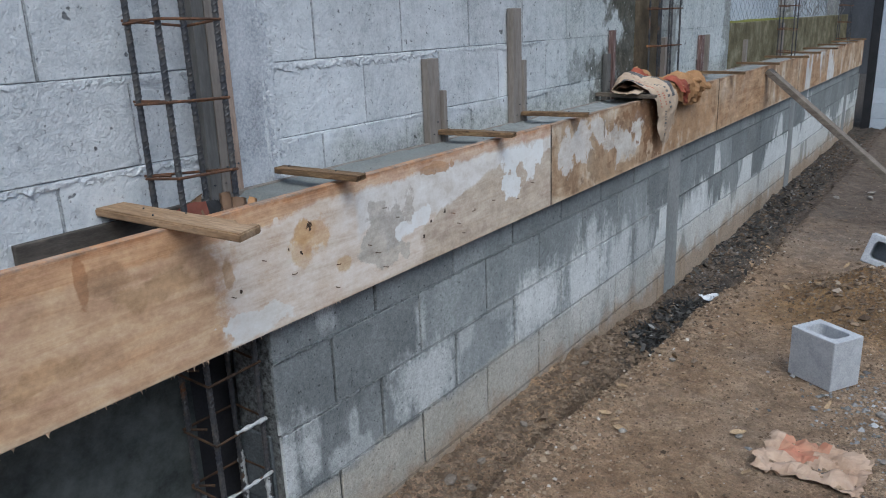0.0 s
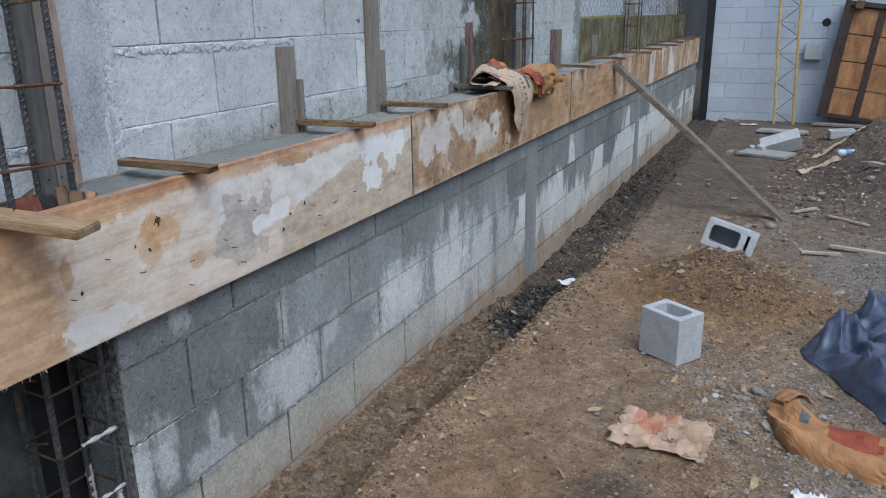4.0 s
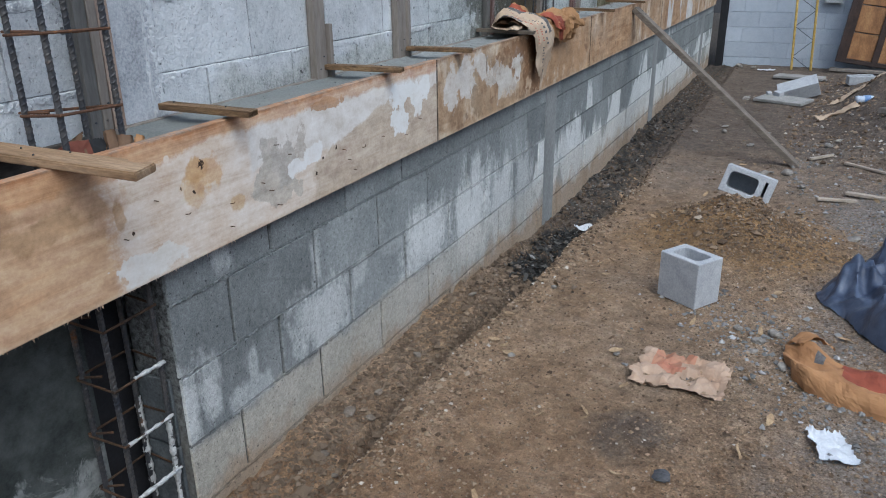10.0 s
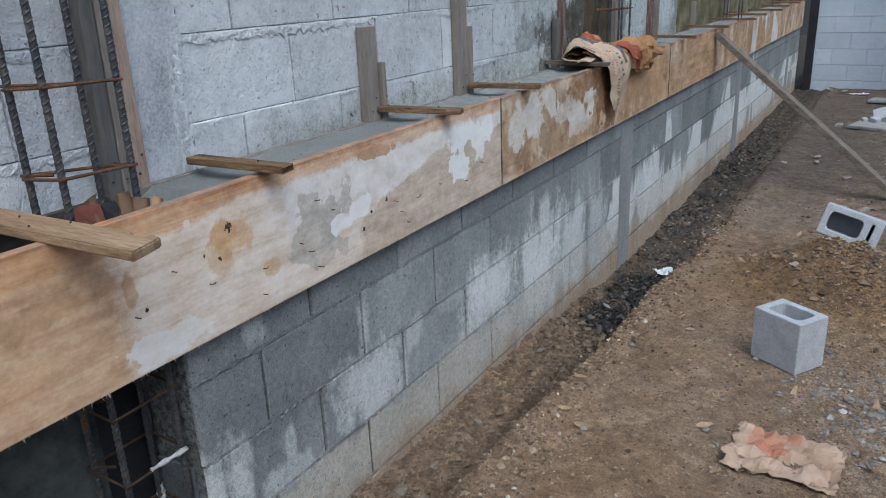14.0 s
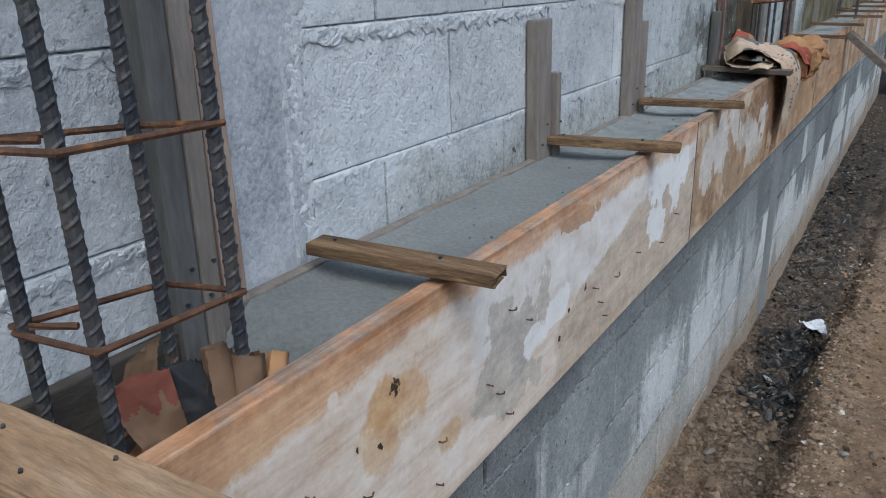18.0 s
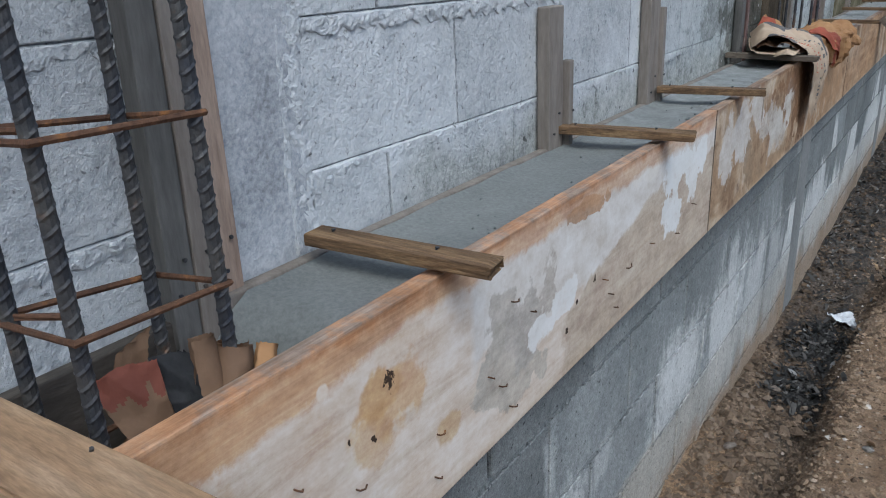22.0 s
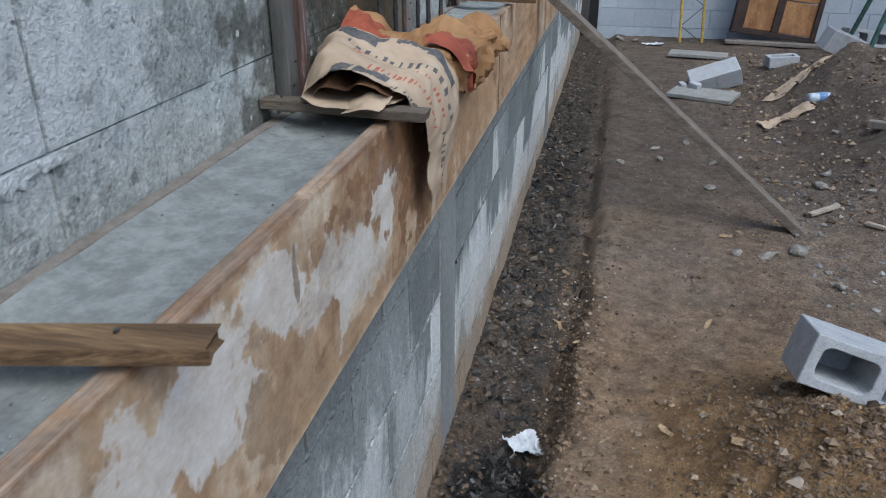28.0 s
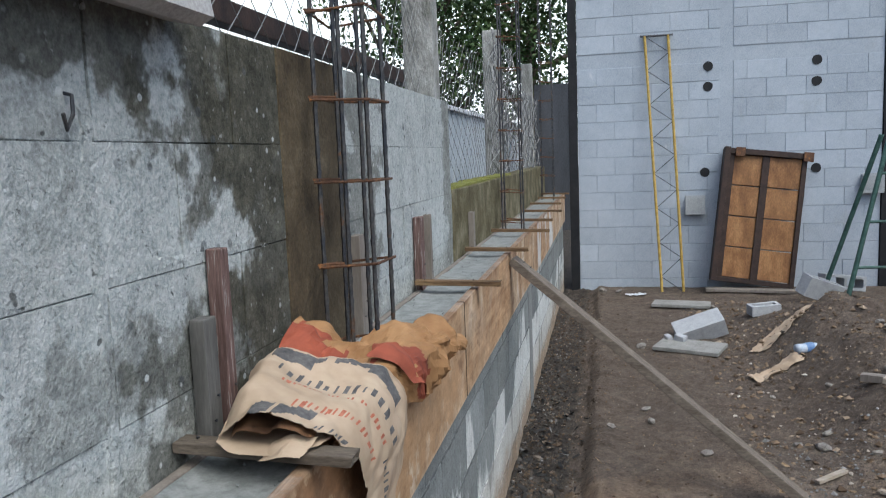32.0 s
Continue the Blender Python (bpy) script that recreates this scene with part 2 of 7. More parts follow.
def mat_old_wall(name, a, b, grey=None, pit=0.5):
    """Old block with worn pale wash, pits, grime and damp; grey: its two tones further along, where the wash ends."""
    k = Mat(name, 0.92)
    cloud = k.noise(2.6, 6, 0.66)
    mid = k.noise(17, 5, 0.7)
    both = k.mix(0.45, cloud, mid)
    tone = k.ramp(both, [(0.32, a), (0.66, b)])
    y, z = k.axis("Y"), k.axis("Z")
    if grey:
        far = k.math("ADD", k.math("MULTIPLY", k.math("SUBTRACT", y, 0.9), 0.55), k.math("MULTIPLY", k.math("SUBTRACT", k.noise(1.5, 5, 0.6), 0.5), 0.9))
        tone = k.mix(k.ramp(far, [(0.15, 0.0), (0.75, 1.0)]), tone, k.ramp(both, [(0.32, grey[0]), (0.66, grey[1])]))
        low = k.math("ADD", k.math("MULTIPLY", k.math("SUBTRACT", 1.12, z), 14.0), k.math("MULTIPLY", k.math("SUBTRACT", k.noise(5, 5), 0.5), 3.0))
        low = k.math("MULTIPLY", k.ramp(low, [(0.0, 0.0), (0.8, 0.7)]), k.ramp(y, [(0.40, 0.0), (0.55, 1.0)]))
        tone = k.mix(low, tone, k.ramp(mid, [(0.3, (0.36, 0.37, 0.34)), (0.7, (0.56, 0.57, 0.53))]))
    tone = k.mix(1.0, tone, k.ramp(k.random(), [(0, 0.94), (1, 1.05)]), "MULTIPLY")
    pits = k.ramp(k.noise(70, 4, 0.65), [(0.30, pit * 0.7), (0.385, 1.0)])
    tone = k.mix(0.9, tone, pits, "MULTIPLY")
    holes = k.ramp(k.noise(30, 2, 0.5), [(0.245, 0.25), (0.275, 1.0)])
    tone = k.mix(0.9, tone, holes, "MULTIPLY")
    grime_gap_shade = k.ramp(k.noise(6.0, 6, 0.72, (1, 1, 0.35)), [(0.60, 0.0), (0.90, 0.20)])
    tone = k.mix(grime_gap_shade, tone, (0.22, 0.225, 0.225))
    if grey:
        seep = k.math("MULTIPLY", k.ramp(k.noise(2.2, 6, 0.65, (1, 1, 0.45)), [(0.50, 0.0), (0.66, 0.35)]), k.ramp(y, [(0.9, 0.25), (2.0, 1.0)]))
        tone = k.mix(seep, tone, (0.10, 0.10, 0.08))
        for by, bz, ry, rz, dk in ((2.86, 1.45, 0.40, 2.1, 0.93), (2.40, 1.76, 0.9, 0.24, 0.8), (2.62, 1.10, 0.5, 0.30, 0.65), (4.70, 1.45, 0.2, 0.9, 0.5), (3.42, 1.25, 0.3, 1.1, 0.6), (2.35, 1.20, 0.5, 0.12, 0.4), (2.72, 1.62, 0.5, 0.4, 0.75)):
            tone = k.mix(k.math("MULTIPLY", k.blob(by, bz, ry, rz, 0.14, 1.0, 8.0), dk), tone, k.ramp(mid, [(0.3, (0.045, 0.043, 0.03)), (0.7, (0.13, 0.125, 0.095))]))
        chips, own = k.pebbles(34, 0.11)
        tone = k.mix(k.math("MULTIPLY", k.math("MULTIPLY", chips, k.ramp(y, [(1.5, 0.0), (2.0, 0.8)])), own), tone, (0.10, 0.11, 0.115))
        chips, own = k.pebbles(52, 0.08)
        tone = k.mix(k.math("MULTIPLY", k.math("MULTIPLY", chips, k.ramp(y, [(1.5, 0.0), (2.0, 0.8)])), own), tone, (0.80, 0.83, 0.84))
    grain = k.noise(120, 3, 0.75)
    tone = k.mix(0.45, tone, k.ramp(grain, [(0.34, 0.18), (0.66, 0.80)]), "OVERLAY")
    tone = k.mix(0.24, tone, k.ramp(k.noise(34, 4, 0.7), [(0.34, 0.20), (0.66, 0.80)]), "OVERLAY")
    flecks = k.ramp(k.noise(62, 2, 0.5), [(0.68, 0.0), (0.74, 0.30)])
    tone = k.mix(flecks, tone, (0.80, 0.82, 0.83))
    spots = k.ramp(k.noise(21, 5, 0.75), [(0.60, 0.0), (0.78, 0.28)])
    tone = k.mix(spots, tone, (0.36, 0.37, 0.38))
    k.color(tone).bump(k.noise(150, 4, 0.75), 0.75, 0.005).bump(k.noise(55, 4, 0.7), 0.6, 0.009).bump(k.noise(6, 5, 0.6), 0.45, 0.03).bump(holes, 0.5, 0.004)
    return k.m


def mat_plain(name, stops, scale=8.0, rough=0.85, stretch=(1, 1, 1), bump=0.3, bdist=0.004, metal=0.0, local=False, detail=4, grain=0.35):
    """A surface with cloudy colour, fine grain and relief."""
    k = Mat(name, rough, metal)
    tone = k.ramp(k.noise(scale, detail, 0.65, stretch, local), stops)
    g = k.noise(130, 3, 0.7, stretch if max(stretch) < 2 else tuple(v * 0.35 for v in stretch), local)
    tone = k.mix(grain, tone, k.ramp(g, [(0.34, 0.18), (0.66, 0.82)]), "OVERLAY")
    k.color(tone).bump(k.noise(scale * 6, 3, 0.6, stretch, local), bump, bdist).bump(g, bump * 0.8, 0.003)
    return k.m


def mat_board():
    """Pale form plywood: brown stain along the top, grey and white cement smears, knots, and darker weathered sheets further on."""
    k = Mat("form_board", 0.78)
    grain = k.noise(7, 6, 0.65, (6, 0.5, 4.5), dist=0.5)
    fine = k.noise(34, 5, 0.75, (4, 0.10, 4))
    tone = k.ramp(grain, [(0.30, (0.58, 0.465, 0.36)), (0.52, (0.73, 0.63, 0.53)), (0.72, (0.80, 0.72, 0.635))])
    y, z = k.axis("Y"), k.axis("Z")
    ragged = k.math("MULTIPLY", k.math("SUBTRACT", k.noise(9, 6, 0.68, dist=0.4), 0.5), 2.0)
    warm = k.ramp(k.math("ADD", k.math("MULTIPLY", k.math("SUBTRACT", -0.115, y), 7.0), ragged), [(0.0, 0.0), (0.35, 1.0)])
    tone = k.mix(warm, tone, k.ramp(k.mix(0.4, grain, k.noise(4.5, 5, 0.6)), [(0.32, (0.44, 0.262, 0.142)), (0.52, (0.585, 0.395, 0.245)), (0.70, (0.67, 0.485, 0.335))]))
    wash = k.math("MULTIPLY", k.ramp(k.math("MULTIPLY", k.math("SUBTRACT", y, 0.315), 60.0), [(0.0, 0.0), (1.0, 1.0)]), k.ramp(k.math("ADD", k.math("MULTIPLY", k.math("SUBTRACT", z, 0.84), 9.0), ragged), [(0.0, 0.0), (0.3, 0.85)]))
    tone = k.mix(wash, tone, k.ramp(k.noise(16, 5, 0.7), [(0.35, (0.66, 0.62, 0.57)), (0.65, (0.80, 0.78, 0.75))]))
    slope = k.math("MINIMUM", k.math("ADD", k.math("MULTIPLY", k.math("SUBTRACT", y, 0.60), 0.26), 0.832), 0.945)
    tan = k.ramp(k.math("ADD", k.math("MULTIPLY", k.math("SUBTRACT", slope, z), 30.0), ragged), [(0.0, 0.0), (0.22, 0.95)])
    tan = k.math("MULTIPLY", tan, k.ramp(k.math("ADD", k.math("MULTIPLY", k.math("SUBTRACT", y, 0.60), 14.0), ragged), [(0.0, 0.0), (0.4, 1.0)]))
    tone = k.mix(tan, tone, k.ramp(grain, [(0.3, (0.47, 0.375, 0.28)), (0.7, (0.61, 0.52, 0.42))]))
    for by, bz, ry, rz, c in ((0.415, 0.935, 0.048, 0.030, (0.47, 0.43, 0.38)), (0.385, 0.835, 0.065, 0.055, (0.49, 0.45, 0.39)), (0.44, 0.79, 0.08, 0.035, (0.52, 0.47, 0.40)), (0.475, 0.87, 0.05, 0.05, (0.50, 0.46, 0.41)), (0.555, 0.90, 0.035, 0.05, (0.52, 0.47, 0.41)),
                              (0.60, 0.868, 0.05, 0.030, (0.83, 0.82, 0.80)), (0.53, 0.845, 0.035, 0.025, (0.82, 0.81, 0.79)), (0.69, 1.000, 0.10, 0.016, (0.47, 0.31, 0.20)), (1.24, 0.945, 0.15, 0.050, (0.84, 0.84, 0.82)), (1.17, 0.875, 0.055, 0.05, (0.84, 0.84, 0.82)), (1.30, 0.905, 0.03, 0.05, (0.82, 0.81, 0.78)),
                              (-0.055, 0.755, 0.085, 0.038, (0.76, 0.73, 0.68)), (1.00, 0.995, 0.09, 0.02, (0.78, 0.74, 0.68))):
        tone = k.mix(k.math("MULTIPLY", k.blob(by, bz, ry * 1.8, rz * 1.8, 0.08, 1.0, 14.0), k.ramp(k.noise(30, 5, 0.7), [(0.25, 0.6), (0.5, 0.97)])), tone, c)
    brow = k.math("ADD", k.math("MULTIPLY", k.math("SUBTRACT", z, 0.992), 24.0), k.math("MULTIPLY", ragged, 0.8))
    brow = k.math("ADD", brow, k.ramp(k.math("MULTIPLY", k.math("SUBTRACT", 0.28, y), 3.0), [(0.0, 0.0), (1.0, 0.42)]))
    tone = k.mix(k.math("MULTIPLY", k.ramp(brow, [(0.0, 0.0), (0.30, 0.9)]), k.ramp(y, [(0.0, 1.0), (1.0, 0.75)])), tone, k.ramp(k.mix(0.5, fine, grain), [(0.3, (0.44, 0.235, 0.11)), (0.7, (0.66, 0.42, 0.25))]))
    for by, bz, ry, rz, c, much in ((0.150, 0.922, 0.100, 0.075, (0.58, 0.355, 0.18), 0.72), (0.105, 0.885, 0.07, 0.055, (0.56, 0.36, 0.19), 0.6), (0.13, 0.935, 0.06, 0.05, (0.54, 0.32, 0.13), 0.5), (0.26, 0.815, 0.055, 0.045, (0.56, 0.38, 0.20), 0.7), (-0.12, 0.905, 0.03, 0.07, (0.42, 0.25, 0.12), 0.7),
                                    (-0.46, 0.985, 0.02, 0.09, (0.30, 0.13, 0.05), 0.6), (-0.40, 0.97, 0.09, 0.05, (0.30, 0.17, 0.09), 0.5), (-0.30, 0.92, 0.16, 0.05, (0.40, 0.25, 0.13), 0.55), (-0.55, 0.83, 0.12, 0.05, (0.42, 0.26, 0.13), 0.5), (0.035, 0.985, 0.016, 0.016, (0.78, 0.68, 0.57), 0.9)):
        tone = k.mix(k.math("MULTIPLY", k.blob(by, bz, ry, rz, 0.16, 0.8, 14.0), much), tone, c)
    for by, bz, r in ((0.142, 0.945, 0.013), (0.136, 0.951, 0.007), (0.107, 0.887, 0.008), (-0.092, 0.846, 0.007), (0.066, 0.905, 0.006), (0.735, 0.855, 0.009), (0.62, 0.80, 0.008), (0.66, 0.84, 0.006)):
        tone = k.mix(k.blob(by, bz, r, r * 1.3, 0.15, 1.3, 120.0), tone, (0.045, 0.026, 0.016))
    dark = k.ramp(k.math("MULTIPLY", k.math("SUBTRACT", y, 1.466), 100.0), [(0.0, 0.0), (1.0, 1.0)])
    old = k.ramp(k.noise(5.2, 5, 0.62, (1, 1.1, 0.8), dist=0.5), [(0.30, (0.19, 0.105, 0.055)), (0.48, (0.42, 0.29, 0.18)), (0.57, (0.54, 0.43, 0.31)), (0.70, (0.64, 0.57, 0.48))])
    rust = k.ramp(k.noise(1.1, 4, 0.6), [(0.42, 0.0), (0.62, 0.8)])
    rust = k.math("MULTIPLY", rust, k.ramp(k.math("MULTIPLY", k.math("SUBTRACT", y, 2.2), 0.5), [(0.1, 0.0), (0.5, 1.0)]))
    old = k.mix(rust, old, k.ramp(grain, [(0.3, (0.27, 0.135, 0.06)), (0.7, (0.56, 0.37, 0.21))]))
    spots = k.ramp(k.noise(13, 4, 0.6, (1, 0.9, 1.2)), [(0.60, 0.0), (0.70, 0.7)])
    old = k.mix(spots, old, (0.20, 0.115, 0.065))
    white = k.math("MULTIPLY", k.ramp(k.noise(6.0, 3, 0.5, (1, 1, 0.35), dist=0.4), [(0.50, 0.0), (0.55, 0.85)]), k.math("MULTIPLY", k.ramp(k.math("SUBTRACT", y, 6.3), [(0.0, 0.0), (0.2, 1.0)]), k.ramp(k.math("SUBTRACT", 8.6, y), [(0.0, 0.0), (0.3, 1.0)])))
    old = k.mix(white, old, (0.66, 0.66, 0.65))
    for by, bz, ry, rz, c in ((2.08, 0.89, 0.13, 0.04, (0.54, 0.49, 0.43)), (2.24, 0.83, 0.10, 0.05, (0.54, 0.49, 0.43)), (2.38, 0.90, 0.07, 0.06, (0.64, 0.60, 0.54)), (1.93, 0.95, 0.09, 0.05, (0.64, 0.60, 0.55)), (1.75, 0.92, 0.10, 0.08, (0.64, 0.60, 0.55)), (1.60, 0.90, 0.06, 0.09, (0.64, 0.60, 0.55)),
                              (2.60, 0.88, 0.13, 0.16, (0.20, 0.105, 0.05)), (2.42, 0.985, 0.20, 0.03, (0.24, 0.13, 0.065)), (2.15, 0.74, 0.30, 0.03, (0.40, 0.27, 0.16)), (1.86, 0.80, 0.05, 0.06, (0.34, 0.24, 0.15)), (3.15, 0.86, 0.35, 0.12, (0.42, 0.26, 0.14)), (2.18, 0.955, 0.012, 0.010, (0.20, 0.12, 0.07)), (2.27, 0.91, 0.010, 0.012, (0.22, 0.13, 0.08)), (1.975, 0.955, 0.008, 0.045, (0.22, 0.17, 0.12)), (2.185, 0.853, 0.08, 0.05, (0.60, 0.56, 0.50)), (1.99, 0.79, 0.03, 0.05, (0.38, 0.27, 0.17))):
        old = k.mix(k.math("MULTIPLY", k.blob(by, bz, ry * 2, rz * 2, 0.10, 1.1, 13.0), k.ramp(k.noise(24, 5, 0.7), [(0.25, 0.5), (0.5, 0.9)])), old, c)
    tone = k.mix(dark, tone, old)
    top = k.math("ADD", k.math("MULTIPLY", k.math("SUBTRACT", z, 1.018), 26.0), k.math("MULTIPLY", k.math("SUBTRACT", k.noise(7, 6, 0.7), 0.5), 2.4))
    tone = k.mix(k.ramp(top, [(0.0, 0.0), (0.45, 0.85)]), tone, k.mix(dark, k.ramp(fine, [(0.3, (0.32, 0.135, 0.050)), (0.7, (0.52, 0.265, 0.125))]), k.ramp(fine, [(0.3, (0.13, 0.06, 0.03)), (0.7, (0.30, 0.17, 0.09))])))
    crown = k.math("MULTIPLY", k.ramp(z, [(1.0290, 0.0), (1.0345, 1.0)]), k.ramp(k.noise(15, 6, 0.72), [(0.42, 0.15), (0.56, 0.9)]))
    tone = k.mix(crown, tone, k.ramp(fine, [(0.3, (0.17, 0.115, 0.08)), (0.7, (0.36, 0.30, 0.25))]))
    foot = k.ramp(k.math("ADD", k.math("MULTIPLY", k.math("SUBTRACT", 0.728, z), 40.0), k.noise(20, 3)), [(0.4, 0.0), (0.9, 0.6)])
    tone = k.mix(foot, tone, (0.60, 0.47, 0.33))
    tone = k.mix(0.14, tone, k.ramp(fine, [(0.3, 0.30), (0.7, 0.74)]), "OVERLAY")
    tone = k.mix(0.12, tone, k.ramp(k.noise(110, 4, 0.75), [(0.33, 0.15), (0.67, 0.85)]), "OVERLAY")
    tone = k.mix(0.34, tone, k.ramp(k.noise(17, 7, 0.76, (1, 0.6, 1)), [(0.35, 0.12), (0.65, 0.88)]), "OVERLAY")
    tone = k.mix(1.0, tone, (1.2, 1.2, 1.2), "MULTIPLY")
    # Shade of the gaps between boards, painted as dark bands at each joint.
    for by in (1.4655, 3.7255, 6.162):
        grime_gap_shade = k.math("ADD", k.math("ABSOLUTE", k.math("SUBTRACT", y, by)), k.math("MULTIPLY", k.math("SUBTRACT", k.noise(30, 5, 0.7), 0.5), 0.010))
        tone = k.mix(k.ramp(grime_gap_shade, [(0.004, 0.95), (0.009, 0.0)]), tone, (0.050, 0.030, 0.018))
    k.color(tone).bump(fine, 0.12, 0.002).bump(k.noise(22, 5, 0.7), 0.25, 0.004)
    return k.m


def mat_ground():
    k = Mat("earth", 0.95)
    big = k.noise(0.8, 5, 0.6)
    fine = k.noise(13, 8, 0.76)
    mid = k.noise(3.4, 7, 0.70)
    x, y = k.axis("X"), k.axis("Y")
    tone = k.ramp(fine, [(0.30, (0.19, 0.118, 0.066)), (0.5, (0.385, 0.262, 0.162)), (0.70, (0.56, 0.41, 0.27))])
    tone = k.mix(1.0, tone, k.ramp(mid, [(0.32, (0.70, 0.68, 0.66)), (0.66, (1.14, 1.14, 1.14))]), "MULTIPLY")
    pale = k.ramp(k.noise(1.6, 5, 0.6), [(0.46, 0.0), (0.68, 0.5)])
    tone = k.mix(pale, tone, k.ramp(fine, [(0.3, (0.35, 0.275, 0.205)), (0.7, (0.54, 0.445, 0.355))]))
    damp = k.math("ADD", k.math("MULTIPLY", k.math("SUBTRACT", y, 2.7), 0.24), k.math("MULTIPLY", k.math("SUBTRACT", big, 0.5), 1.2))
    damp = k.ramp(damp, [(0.0, 0.0), (0.6, 0.85)])
    tone = k.mix(damp, tone, k.ramp(k.mix(0.4, fine, mid), [(0.32, (0.095, 0.079, 0.067)), (0.70, (0.335, 0.28, 0.235))]))
    gravel = k.math("ADD", k.math("MULTIPLY", k.math("SUBTRACT", x, 1.42), 1.4), k.math("MULTIPLY", k.math("SUBTRACT", k.noise(2.0, 5, 0.7), 0.5), 1.8))
    gravel = k.math("MULTIPLY", k.ramp(gravel, [(0.0, 0.0), (0.5, 0.75)]), k.ramp(k.math("MULTIPLY", k.math("SUBTRACT", 4.6, y), 0.6), [(0.0, 0.0), (0.6, 1.0)]))
    tone = k.mix(gravel, tone, k.ramp(k.noise(60, 4, 0.75), [(0.34, (0.13, 0.125, 0.12)), (0.66, (0.42, 0.405, 0.39))]))
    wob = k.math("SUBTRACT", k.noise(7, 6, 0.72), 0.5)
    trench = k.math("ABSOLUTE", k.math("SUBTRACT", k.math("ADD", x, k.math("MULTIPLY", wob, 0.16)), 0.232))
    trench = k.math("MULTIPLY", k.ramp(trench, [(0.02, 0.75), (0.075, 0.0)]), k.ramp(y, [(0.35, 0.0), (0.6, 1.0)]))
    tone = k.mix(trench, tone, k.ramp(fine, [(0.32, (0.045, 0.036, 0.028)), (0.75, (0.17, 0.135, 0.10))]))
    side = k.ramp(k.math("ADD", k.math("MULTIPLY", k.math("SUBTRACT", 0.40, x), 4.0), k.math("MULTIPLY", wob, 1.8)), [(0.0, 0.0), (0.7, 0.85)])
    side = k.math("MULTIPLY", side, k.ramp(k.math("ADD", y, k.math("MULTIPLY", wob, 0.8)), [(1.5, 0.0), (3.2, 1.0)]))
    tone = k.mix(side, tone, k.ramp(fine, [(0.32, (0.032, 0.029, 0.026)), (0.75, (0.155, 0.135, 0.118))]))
    for cx, cy, rx, ry, much in ((0.185, 2.74, 0.135, 0.28, 0.96), (0.205, 2.22, 0.105, 0.15, 0.92), (0.20, 1.88, 0.06, 0.07, 0.6)):
        d = k.math("ADD", k.math("POWER", k.math("ABSOLUTE", k.math("MULTIPLY", k.math("SUBTRACT", x, cx), 1 / rx)), 2.0),
                   k.math("POWER", k.math("ABSOLUTE", k.math("MULTIPLY", k.math("SUBTRACT", y, cy), 1 / ry)), 2.0))
        char = k.ramp(k.math("ADD", d, k.math("MULTIPLY", wob, 3.6)), [(0.80, much), (1.50, 0.0)])
        tone = k.mix(char, tone, k.ramp(fine, [(0.3, (0.007, 0.007, 0.008)), (0.85, (0.055, 0.053, 0.052))]))
    where = k.node("ShaderNodeNewGeometry").outputs["Position"]

    def spot(at, near_, far_, much, wobble):
        d = k.node("ShaderNodeVectorMath")
        d.operation = "DISTANCE"
        k.link(where, d.inputs[0])
        d.inputs[1].default_value = at
        return k.ramp(k.math("ADD", d.outputs["Value"], k.math("MULTIPLY", wob, wobble)), [(near_, much), (far_, 0.0)])

    tone = k.mix(spot((1.0, 0.76, 0.04), 0.06, 0.16, 0.7, 0.30), tone, k.ramp(fine, [(0.3, (0.05, 0.045, 0.042)), (0.7, (0.16, 0.145, 0.13))]))
    tone = k.mix(spot((1.14, 2.92, 0.14), 0.50, 0.72, 0.95, 0.6), tone, k.ramp(fine, [(0.28, (0.19, 0.108, 0.047)), (0.5, (0.38, 0.235, 0.11)), (0.8, (0.56, 0.38, 0.20))]))
    tone = k.mix(k.math("MULTIPLY", spot((1.10, 2.95, 0.16), 0.34, 0.60, 0.8, 0.5), k.ramp(k.noise(6.5, 5, 0.7), [(0.46, 0.0), (0.60, 0.85)])), tone, (0.12, 0.070, 0.034))
    tone = k.mix(spot((1.10, 2.62, 0.05), 0.10, 0.30, 0.55, 0.5), tone, (0.16, 0.105, 0.06))
    rut = k.math("ABSOLUTE", k.math("SUBTRACT", k.math("ADD", x, k.math("MULTIPLY", k.math("SUBTRACT", big, 0.5), 0.5)), 0.70))
    loose = k.ramp(k.math("ADD", rut, k.math("MULTIPLY", wob, 0.3)), [(0.20, 0.40), (0.50, 1.0)])
    for sc, share in ((26, 0.03), (60, 0.08), (110, 0.14)):
        mask, own = k.pebbles(sc, share)
        tone = k.mix(k.math("MULTIPLY", mask, k.math("MULTIPLY", loose, 0.8)), tone, k.ramp(own, [(0.0, (0.10, 0.070, 0.045)), (0.55, (0.30, 0.225, 0.16)), (0.9, (0.44, 0.36, 0.28)), (1.0, (0.66, 0.62, 0.56))]))
    tone = k.mix(0.34, tone, k.ramp(k.noise(24, 6, 0.78), [(0.36, 0.14), (0.64, 0.86)]), "OVERLAY")
    tone = k.mix(k.math("MULTIPLY", loose, 0.46), tone, k.ramp(k.noise(85, 5, 0.78), [(0.37, 0.08), (0.63, 0.92)]), "OVERLAY")
    tone = k.mix(k.math("MULTIPLY", loose, 0.32), tone, k.ramp(k.noise(230, 3, 0.7), [(0.37, 0.10), (0.63, 0.90)]), "OVERLAY")
    red = k.ramp(k.math("ADD", k.math("MULTIPLY", k.math("SUBTRACT", 1.2, y), 0.7), k.math("MULTIPLY", k.math("SUBTRACT", big, 0.5), 1.6)), [(0.1, 0.0), (0.8, 1.0)])
